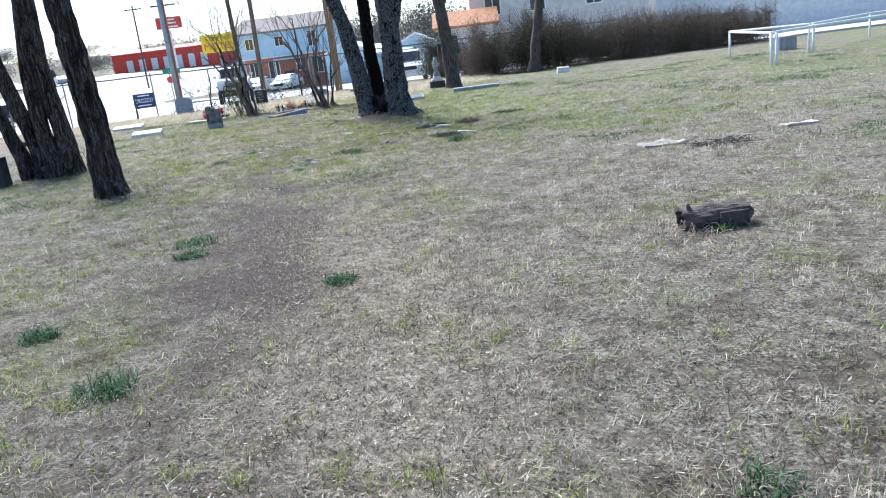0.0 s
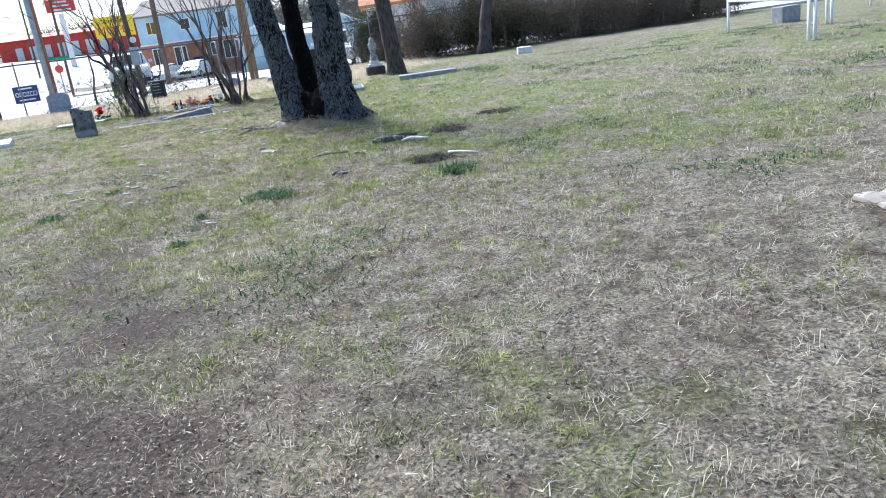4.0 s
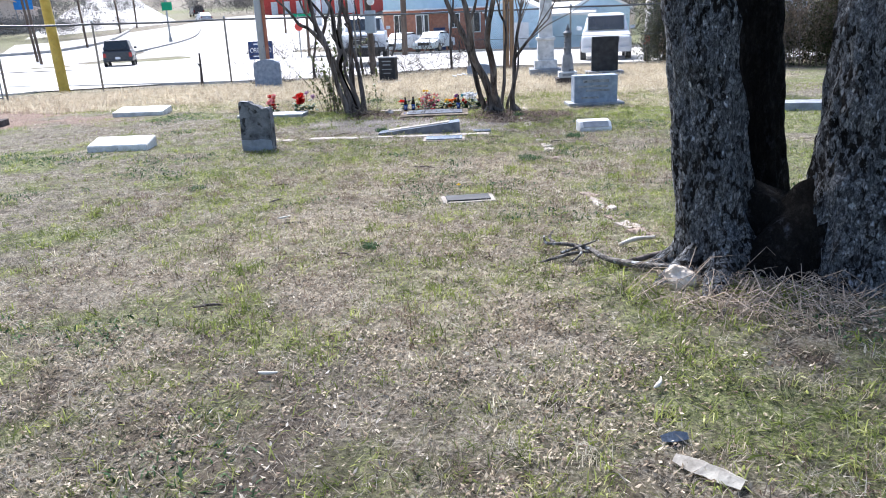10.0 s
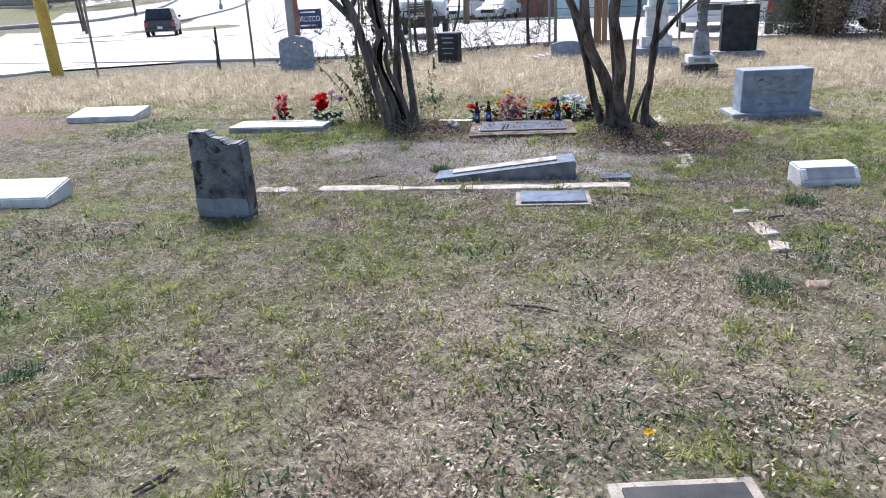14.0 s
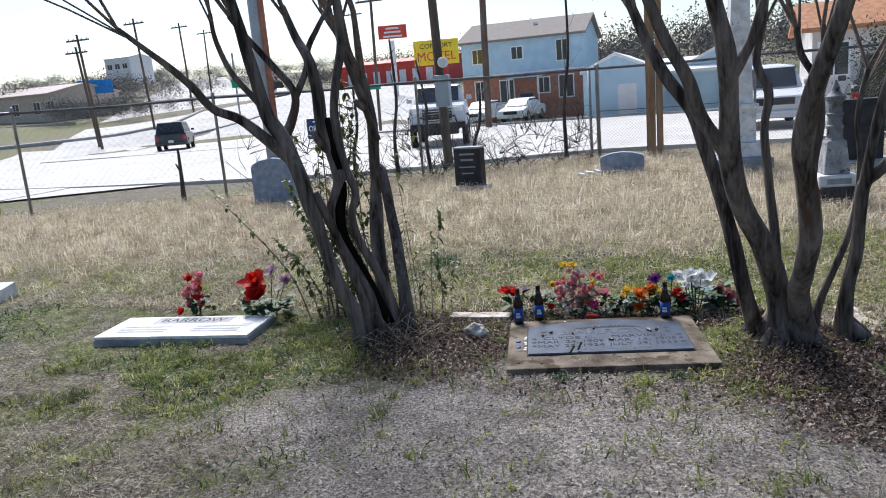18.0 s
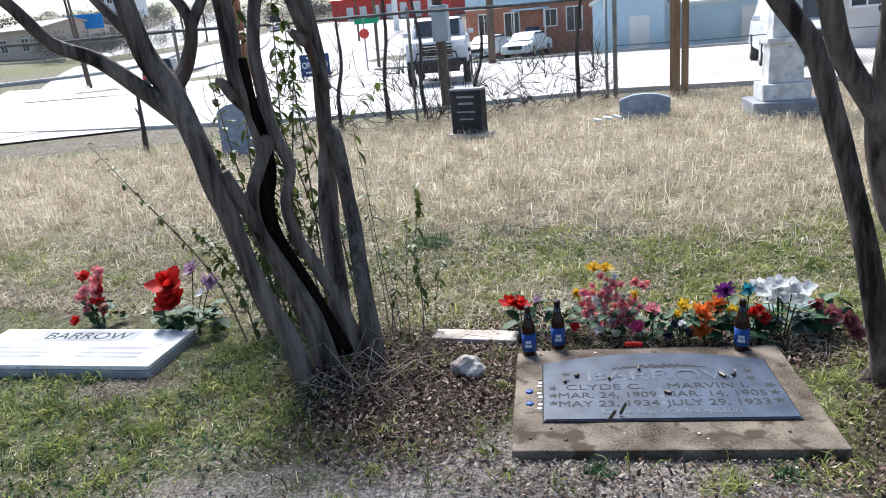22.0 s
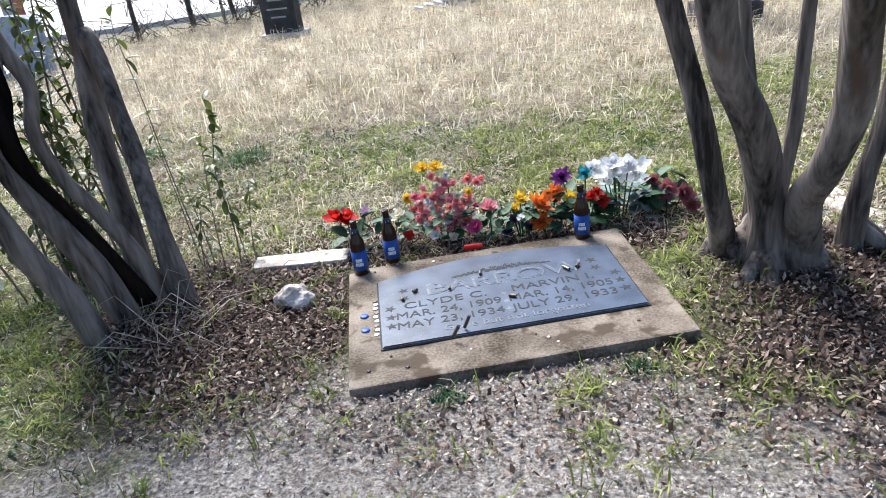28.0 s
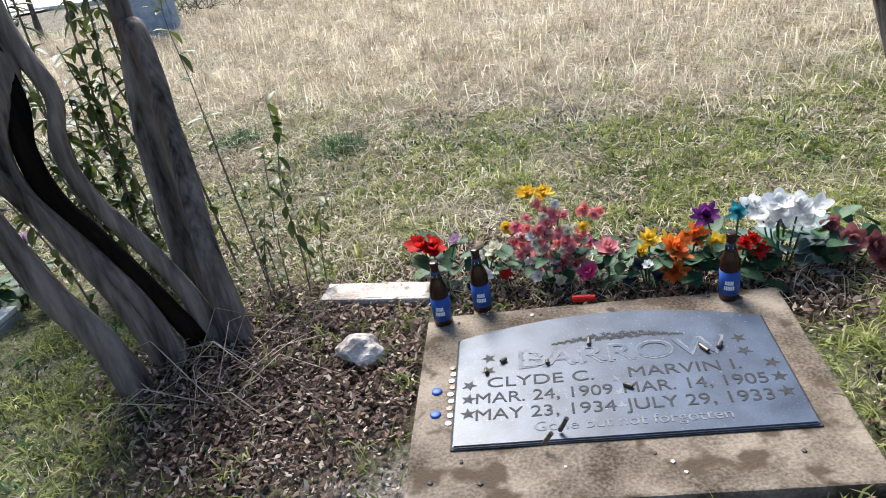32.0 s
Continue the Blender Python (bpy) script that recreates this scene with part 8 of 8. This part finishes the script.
solid("dead_vines", vines, M["bark_dark"], (0, 0, 0), "dark tangle of dead vines on the fence", "vines", kind="stuff")
stump_post = thing("wooden_stake", (-12.2, 31.3, gz(-12.2, 31.3)), "short dark weathered stake in the grass", "stake")
part("shaft", limb([(0, 0, -0.1, 0.045), (0.02, 0, 0.5, 0.035), (0.03, 0, 0.95, 0.02)], 8, knots=0.4, seed=3), M["bark_dark"], stump_post)
part("side_stub", limb([(0.02, 0, 0.55, 0.02), (-0.06, 0, 0.7, 0.012)], 6), M["bark_dark"], stump_post)


# ---- iron pickets by the street gate ----
PX0, PY0, PX1, PY1 = -15.35, 27.6, -16.4, 25.0
pk = thing("picket_fence", (PX0, PY0, gz(PX0, PY0)), "pale iron picket panel beside the chain-link fence", "fence")
for k in range(8):
    u = k / 7
    px_, py_ = (PX1 - PX0) * u, (PY1 - PY0) * u
    part("picket", lathe([(0.018, -0.1), (0.018, 0.88), (0.03, 0.91), (0.004, 1.0)], 6, m=Matrix.Translation((px_, py_, 0))), M["steel"], pk)
for h in (0.15, 0.78):
    part("rail", tube([(0, 0, h, 0.02), (PX1 - PX0, PY1 - PY0, h, 0.02)], 6), M["steel"], pk)


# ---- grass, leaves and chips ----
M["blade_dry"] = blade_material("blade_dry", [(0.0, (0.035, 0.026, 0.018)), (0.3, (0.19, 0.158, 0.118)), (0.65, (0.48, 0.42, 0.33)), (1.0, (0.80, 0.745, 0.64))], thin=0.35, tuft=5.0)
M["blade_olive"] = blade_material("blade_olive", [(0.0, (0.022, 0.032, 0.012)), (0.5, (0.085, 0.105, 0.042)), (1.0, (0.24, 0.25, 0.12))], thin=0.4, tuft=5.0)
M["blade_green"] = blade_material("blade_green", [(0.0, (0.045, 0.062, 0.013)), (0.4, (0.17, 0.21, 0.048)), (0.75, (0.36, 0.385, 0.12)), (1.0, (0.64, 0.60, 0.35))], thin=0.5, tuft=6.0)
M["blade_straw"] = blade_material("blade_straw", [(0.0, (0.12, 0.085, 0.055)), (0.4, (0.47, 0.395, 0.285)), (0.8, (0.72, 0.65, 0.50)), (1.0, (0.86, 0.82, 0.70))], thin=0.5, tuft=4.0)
M["blade_blue"] = blade_material("blade_blue", [(0.0, (0.016, 0.042, 0.016)), (0.6, (0.055, 0.115, 0.048)), (1.0, (0.15, 0.235, 0.11))], thin=0.35)
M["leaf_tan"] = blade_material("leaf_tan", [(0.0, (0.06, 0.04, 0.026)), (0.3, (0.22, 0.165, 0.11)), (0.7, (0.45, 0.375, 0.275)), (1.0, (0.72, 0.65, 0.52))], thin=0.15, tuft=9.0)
M["dead_leaf"] = blade_material("dead_leaf", [(0.0, (0.02, 0.012, 0.009)), (0.4, (0.085, 0.052, 0.037)), (0.8, (0.21, 0.14, 0.105)), (1.0, (0.48, 0.39, 0.31))], thin=0.15)
M["chip"] = blade_material("chip", [(0.0, (0.12, 0.10, 0.08)), (0.6, (0.28, 0.245, 0.21)), (0.93, (0.42, 0.38, 0.33)), (1.0, (0.58, 0.54, 0.49))])


def blades(name, x, y, length, width, rise, material, label, rng, bend=0.5, two=False, lift=0.0):
    """Single blades at the given places; rise: how upright, 0 to 1."""
    n = len(x)
    z = ground_z(x, y) - 0.004 + lift
    a = rng.uniform(0, 2 * math.pi, n)
    L = length * rng.uniform(0.55, 1.35, n)
    up = np.clip(rise + rng.normal(0, 0.22, n), 0.03, 0.98)
    h, o = L * up, L * np.sqrt(1 - up ** 2)
    p = np.stack([x, y, z], -1)
    d = np.stack([np.cos(a), np.sin(a), np.zeros(n)], -1)
    s = np.stack([-np.sin(a), np.cos(a), np.zeros(n)], -1) * (width * rng.uniform(0.6, 1.3, n))[:, None] / 2
    s[:, 2] += rng.normal(0, 0.3, n) * width
    tip = p + d * o[:, None] + np.stack([0 * h, 0 * h, h * (1 - bend * 0.4)], -1)
    if not two:
        V = np.stack([p - s, p + s, tip], 1).reshape(-1, 3)
        return bulk(name, V, np.arange(3 * n).reshape(-1, 3), material, label, "grass")
    mid = p + d * (o * 0.38)[:, None] + np.stack([0 * h, 0 * h, h * 0.62], -1)
    V = np.stack([p - s, p + s, mid + s * 0.75, mid - s * 0.75, tip], 1).reshape(-1, 3)
    b = (np.arange(n) * 5)[:, None]
    F = np.concatenate([b + np.array([[0, 1, 2]]), b + np.array([[0, 2, 3]]), b + np.array([[3, 2, 4]])])
    return bulk(name, V, F, material, label, "grass")


def scatter(n, reach, y0, y1, rng, lo=None):
    """Places spread about the trail, thinning out sideways."""
    y = rng.uniform(y0, y1, n)
    x = np.interp(y, TRAIL_Y, TRAIL_X) + 0.7 + rng.normal(0, 1, n) * reach
    return x, y


def open_ground(x, y):
    """False on the slab and the flat stones."""
    keep = np.ones(len(x), bool)
    for cx, cy, tn, w, d in ((-3.943, 24.538, 12, 1.16, 0.86), (-6.85, 24.48, 8, 1.18, 0.47), (-3.68, 22.5, 12, 1.22, 0.38), (-3.17, 21.84, 12, 0.6, 0.4), (-2.23, 18.61, 18, 0.5, 0.3), (-2.79, 22.55, 13, 0.24, 0.14),
                             (-4.5, 21.98, 10, 1.15, 0.15), (-3.28, 22.2, 11, 1.28, 0.15), (-7.52, 21.2, 14, 0.88, 0.42), (-9.75, 24.95, 12, 0.95, 0.5), (-4.83, 25.0, 4, 0.42, 0.12)):
        c, s = math.cos(radians(tn)), math.sin(radians(tn))
        u, v = (x - cx) * c + (y - cy) * s, -(x - cx) * s + (y - cy) * c
        keep &= ~((np.abs(u) < w / 2) & (np.abs(v) < d / 2))
    return keep


def lawn(name, n, reach, y0, y1, weight, length, width, rise, material, label, seed, two=False, bend=0.5, clump=0.0):
    rng = np.random.default_rng(seed)
    x, y = scatter(n, reach, y0, y1, rng)
    if clump:
        k = n // 14
        cx, cy = scatter(k, reach, y0, y1, rng)
        i = rng.integers(0, k, n)
        x, y = cx[i] + rng.normal(0, clump, n), cy[i] + rng.normal(0, clump, n)
    keep = (rng.random(n) < weight(x, y)) & open_ground(x, y) & (past_fence(x, y) < 0.2)
    return blades(name, x[keep], y[keep], length, width, rise, material, label, rng, bend, two)


bare = lambda x, y: np.clip(1 - 1.05 * dirt_at(x, y), 0.02, 1) * np.clip(1 - 1.1 * litter_at(x, y), 0.03, 1)
dry_w = lambda x, y: bare(x, y) * np.clip(1.05 - 0.75 * green_at(x, y), 0, 1)
green_w = lambda x, y: bare(x, y) * np.clip(green_at(x, y) * 1.1 + 0.06, 0, 1)
patchy = lambda x, y: bare(x, y) * ramp01(0.5, 0.75, fuzz(x, y, 0.5, 21)) * np.clip(0.25 + green_at(x, y), 0, 1)

lawn("dry_grass", 430000, 2.2, -1, 27, dry_w, 0.048, 0.0034, 0.38, M["blade_dry"], "short dry straw-coloured lawn grass", 801)
lawn("dry_grass", 190000, 5.5, 0, 31, dry_w, 0.075, 0.006, 0.45, M["blade_dry"], "short dry straw-coloured lawn grass", 802)
lawn("dry_grass", 60000, 2.8, 0, 14, lambda x, y: bare(x, y) * ramp01(0.45, 0.8, fuzz(x, y, 0.6, 22)), 0.075, 0.0026, 0.55, M["blade_dry"], "longer pale dry grass tufts", 803, True, 0.9, 0.05)
lawn("green_grass", 300000, 2.4, -1, 27.5, green_w, 0.05, 0.0034, 0.5, M["blade_green"], "short green lawn grass", 804)
lawn("green_grass", 120000, 5.5, 0, 30, green_w, 0.07, 0.006, 0.55, M["blade_green"], "short green lawn grass", 805)
lawn("green_grass", 60000, 2.6, 1, 27, patchy, 0.10, 0.006, 0.6, M["blade_green"], "clumps of longer green grass", 806, True, 0.8, 0.035)

lawn("dry_grass", 150000, 2.6, 1, 25, lambda x, y: bare(x, y) * ramp01(0.35, 0.7, fuzz(x, y, 0.45, 26)), 0.075, 0.003, 0.7, M["blade_dry"], "small upright tufts of dry grass", 807, False, 0.6, 0.022)
# the exp term adds dark tufts before the oak: greener grass and its shade as colour
lawn("olive_grass", 150000, 2.8, 0, 27, lambda x, y: np.clip(bare(x, y) * (ramp01(0.4, 0.7, fuzz(x, y, 0.4, 27)) + 0.9 * np.exp(-((x - 0.9) ** 2 / 2.5 + (y - 13.8) ** 2 / 4))), 0, 1), 0.065, 0.0034, 0.65, M["blade_olive"], "dull olive tufts in the dry lawn, thicker to deepen the oak's shade", 808, False, 0.6, 0.024)
lawn("green_grass", 50000, 1.6, 23, 28, lambda x, y: bare(x, y) * np.clip(green_at(x, y), 0, 1), 0.08, 0.005, 0.5, M["blade_green"], "lush green tufts beside the graves", 809, True, 0.8, 0.03)

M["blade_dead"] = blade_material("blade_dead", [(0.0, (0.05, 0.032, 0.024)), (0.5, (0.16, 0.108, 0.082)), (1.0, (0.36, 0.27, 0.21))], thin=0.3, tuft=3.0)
lawn("dead_grass", 46000, 2.6, 0, 24, lambda x, y: bare(x, y) * ramp01(0.45, 0.7, fuzz(x, y, 0.7, 28)), 0.085, 0.004, 0.55, M["blade_dead"], "reddish brown dead grass tufts", 812, True, 0.9, 0.035)
lawn("dry_grass", 60000, 2.6, 0, 24, lambda x, y: bare(x, y) * ramp01(0.45, 0.72, fuzz(x, y, 0.6, 29)), 0.08, 0.003, 0.7, M["blade_straw"], "coarse upright tufts of pale dry grass", 813, True, 0.9, 0.03)
lawn("green_grass", 60000, 2.6, 0, 24, lambda x, y: bare(x, y) * ramp01(0.55, 0.75, fuzz(x, y, 0.55, 30)), 0.08, 0.0045, 0.65, M["blade_green"], "bright green grass tufts in the lawn", 814, True, 0.8, 0.03)
lawn("green_grass", 110000, 2.4, 8.5, 23, lambda x, y: bare(x, y) * ramp01(0.52, 0.66, fuzz(x, y, 0.24, 53)), 0.06, 0.0042, 0.6, M["blade_green"], "small green tufts scattered through the thatch", 816, False, 0.7, 0.016)
lawn("green_grass", 60000, 3.6, 10, 26, lambda x, y: np.clip(green_at(x, y), 0, 1), 0.085, 0.006, 0.6, M["blade_green"], "longer green grass in patches", 817, True, 0.8, 0.03)
rng = np.random.default_rng(815)
cx, cy = rng.uniform(-7.4, -5.0, 420), rng.uniform(23.2, 24.7, 420)
i = rng.integers(0, 420, 15000)
x, y = cx[i] + rng.normal(0, 0.028, 15000), cy[i] + rng.normal(0, 0.028, 15000)
keep = (rng.random(15000) < (1 - litter_at(x, y)) * np.clip(1.1 - patch_at(x, y), 0, 1) * ramp01(0.42, 0.62, fuzz(x, y, 0.35, 33)) * 0.8) & open_ground(x, y)
blades("green_grass", x[keep][::2], y[keep][::2], 0.09, 0.0055, 0.55, M["blade_green"], "lush green grass tufts by the tree", rng, 0.8, True)
blades("olive_grass", x[keep][1::2], y[keep][1::2], 0.085, 0.005, 0.5, M["blade_olive"], "dark olive grass tufts by the tree", rng, 0.8, True)

# the tall straw between the grave and the fence
rng = np.random.default_rng(811)
n = 225000
x, y = rng.uniform(-16, 4.5, n), rng.uniform(25.4, 37, n)
keep = (rng.random(n) < tall_at(x, y) * (0.35 + 0.9 * fuzz(x, y, 0.7, 23))) & (past_fence(x, y) < 0.35) & open_ground(x, y)
blades("tall_dry_grass", x[keep], y[keep], 0.24, 0.0055, 0.62, M["blade_straw"], "tall uncut straw-coloured grass", rng, 0.9, True)
x, y = rng.uniform(-12, 3, 90000), rng.uniform(25.2, 35, 90000)
keep = (rng.random(90000) < (0.12 + 0.3 * np.exp(-((x + 3.5) ** 2 / 6 + (y - 26.3) ** 2 / 1.6)) + 0.88 * ramp01(0.42, 0.66, fuzz(x, y, 0.9, 24))) * (1 - 0.75 * ramp01(27.5, 30, y))) & (past_fence(x, y) < 0.2)
blades("green_grass", x[keep], y[keep], 0.075, 0.006, 0.5, M["blade_green"], "green grass under the straw", rng, 0.7, True)
x, y = rng.uniform(-9.5, 0.5, 150000), rng.uniform(25.0, 28.5, 150000)
keep = (rng.random(150000) < (0.12 + 0.42 * fuzz(x, y, 0.5, 25)) * (1 - 0.5 * np.exp(-((x + 3.5) ** 2 / 6 + (y - 26.3) ** 2 / 1.2)))) & open_ground(x, y)
blades("dry_grass", x[keep], y[keep], 0.11, 0.004, 0.45, M["blade_straw"], "flattened pale grass behind the graves", rng, 0.9, True)

# fallen leaves, bark chips
rng = np.random.default_rng(821)


def flakes(name, x, y, size, material, label, rng, slim=0.6, tilt=0.35):
    n = len(x)
    p = np.stack([x, y, ground_z(x, y) + 0.006 + rng.random(n) * 0.014], -1)
    a = rng.uniform(0, 2 * math.pi, n)
    L = (size * rng.uniform(0.5, 1.4, n))[:, None]
    d = np.stack([np.cos(a), np.sin(a), rng.normal(0, tilt, n)], -1) * L
    s = np.stack([-np.sin(a), np.cos(a), rng.normal(0, tilt, n)], -1) * L * slim
    V = np.stack([p - d / 2, p + s / 2, p + d / 2 + (0, 0, 0.004), p - s / 2], 1).reshape(-1, 3)
    b = (np.arange(n) * 4)[:, None]
    return bulk(name, V, np.concatenate([b + np.array([[0, 1, 2]]), b + np.array([[0, 2, 3]])]), material, label, "leaf litter")


x, y = rng.uniform(-6.6, -1.6, 480000), rng.uniform(22.4, 26.2, 480000)
keep = (rng.random(len(x)) < litter_at(x, y) * 0.3) & open_ground(x, y)
flakes("leaf_litter", x[keep], y[keep], 0.022, M["dead_leaf"], "brown fallen leaves and mulch under the trees", rng, 0.5, 0.5)
x, y = rng.uniform(-6.4, -1.8, 220000), rng.uniform(21.6, 25.5, 220000)
keep = (rng.random(len(x)) < 0.22 * dirt_at(x, y) + 0.05) & open_ground(x, y)
flakes("leaf_litter", x[keep], y[keep], 0.010, M["chip"], "small pale chips and grit on trodden soil", rng)
x, y = scatter(60000, 0.9, 2, 23, rng)
keep = (rng.random(len(x)) < 0.02 + 0.5 * dirt_at(x, y) * ramp01(9, 13, y)) & open_ground(x, y)
flakes("leaf_litter", x[keep], y[keep], 0.020, M["chip"], "pale bark chips scattered along the trail", rng, 0.45)
x, y = scatter(160000, 2.0, -1, 24, rng)
keep = (rng.random(len(x)) < 0.25 + 0.3 * dirt_at(x, y)) & open_ground(x, y)
flakes("leaf_litter", x[keep], y[keep], 0.016, M["dead_leaf"], "dead leaves caught in the lawn", rng, 0.5)

x, y = scatter(280000, 1.7, 9, 24, rng)
keep = (rng.random(len(x)) < (0.12 + 0.5 * thatch_at(x, y) + 0.55 * ramp01(0.42, 0.6, 0.5 * fuzz(x, y, 0.6, 43) + 0.5 * fuzz(x, y, 0.22, 44))) * (1 - 0.75 * green_at(x, y)) * (1 - 0.8 * patch_at(x, y)) * ramp01(9, 13, y)) & open_ground(x, y)
flakes("leaf_litter", x[keep], y[keep], 0.019, M["leaf_tan"], "tan curled leaf scraps thick in the lawn", rng, 0.5, 0.55)
x, y = rng.uniform(-0.8, 3.2, 160000), rng.uniform(0.6, 8.5, 160000)
keep = (rng.random(len(x)) < 0.75 * thatch_at(x, y)) & open_ground(x, y)
flakes("leaf_litter", x[keep], y[keep], 0.02, M["leaf_tan"], "pale flattened thatch along the trail", rng, 0.3, 0.5)
x, y = rng.uniform(-8.0, -0.5, 60000), rng.uniform(25.0, 28.0, 60000)
keep = rng.random(len(x)) < (0.15 + 0.5 * ramp01(0.45, 0.6, fuzz(x, y, 0.3, 54))) * (1 - ramp01(26.4, 28, y))
flakes("leaf_litter", x[keep], y[keep], 0.024, M["leaf_tan"], "tan leaf scraps in the grass behind the graves", rng, 0.5, 0.6)
x, y = rng.uniform(-9, 12, 260000), rng.uniform(8, 27, 260000)
keep = (rng.random(len(x)) < 0.85 * ramp01(0.60, 0.74, 0.55 * fuzz(x, y, 1.1, 47) + 0.45 * fuzz(x, y, 0.4, 48)) * bare(x, y)) & open_ground(x, y)
blades("clover", x[keep], y[keep], 0.06, 0.010, 0.5, M["blade_blue"], "dark green clover and weeds in the lawn", rng, 0.8, True)
x, y = rng.uniform(3.0, 13, 90000), rng.uniform(4, 27, 90000)
keep = rng.random(len(x)) < (0.1 + 0.8 * ramp01(0.45, 0.62, 0.5 * fuzz(x, y, 0.9, 49) + 0.5 * fuzz(x, y, 0.3, 50))) * ramp01(3, 5, x)
blades("dry_grass", x[keep], y[keep], 0.085, 0.006, 0.6, M["blade_dry"], "coarse dry grass on the open lawn", rng, 0.9, True)



def weed(x, y, r, count, length, seed, label, material):
    rng = np.random.default_rng(seed)
    t = thing("weed_clump", (x, y, gz(x, y)), label, "weed", "weed clumps in the lawn")
    count = int(count * 2.2)
    a, q = rng.uniform(0, 6.28, count), r * rng.random(count) ** 0.8
    ob = blades("leaf_tuft", x + q * np.cos(a), y + q * np.sin(a), length, 0.006, 0.6, material, "", rng, 0.9, True)
    ob.data.transform(Matrix.Translation((-x, -y, -gz(x, y))))
    ob.parent = t
    del ob["category"]
    return t


for k, (x, y, r, c, ln) in enumerate([(-0.26, 11.86, 0.27, 420, 0.075), (-0.1, 11.7, 0.16, 160, 0.09), (1.56, 11.6, 0.17, 260, 0.13), (-0.77, 11.34, 0.08, 90, 0.07), (-0.74, 10.45, 0.08, 90, 0.07), (-2.4, 12.07, 0.12, 120, 0.08), (0.78, 4.75, 0.11, 170, 0.09), (-0.66, 5.92, 0.14, 150, 0.09), (-0.8, 6.4, 0.2, 160, 0.08),
                                      (-0.18, 3.38, 0.16, 160, 0.11), (-1.06, 4.3, 0.12, 130, 0.1), (-1.0, 3.5, 0.14, 120, 0.1), (2.55, 2.11, 0.12, 60, 0.08), (-2.16, 13.16, 0.08, 70, 0.08), (-2.64, 17.1, 0.07, 70, 0.06), (-4.98, 18.81, 0.09, 60, 0.07), (-5.6, 26.5, 0.16, 130, 0.13), (-6.39, 26.67, 0.16, 130, 0.13), (-4.1, 24.0, 0.05, 60, 0.05), (-3.52, 24.12, 0.05, 50, 0.05),
                                      (-2.5, 24.3, 0.08, 80, 0.1), (-4.28, 22.62, 0.09, 120, 0.09), (3.4, 5.05, 0.1, 100, 0.08), (-1.5, 22.0, 0.12, 110, 0.1), (-1.9, 20.4, 0.14, 110, 0.1)]):
    weed(x, y, r, c, ln, 900 + k, "low dark green weed clump in the lawn", M["blade_blue"])
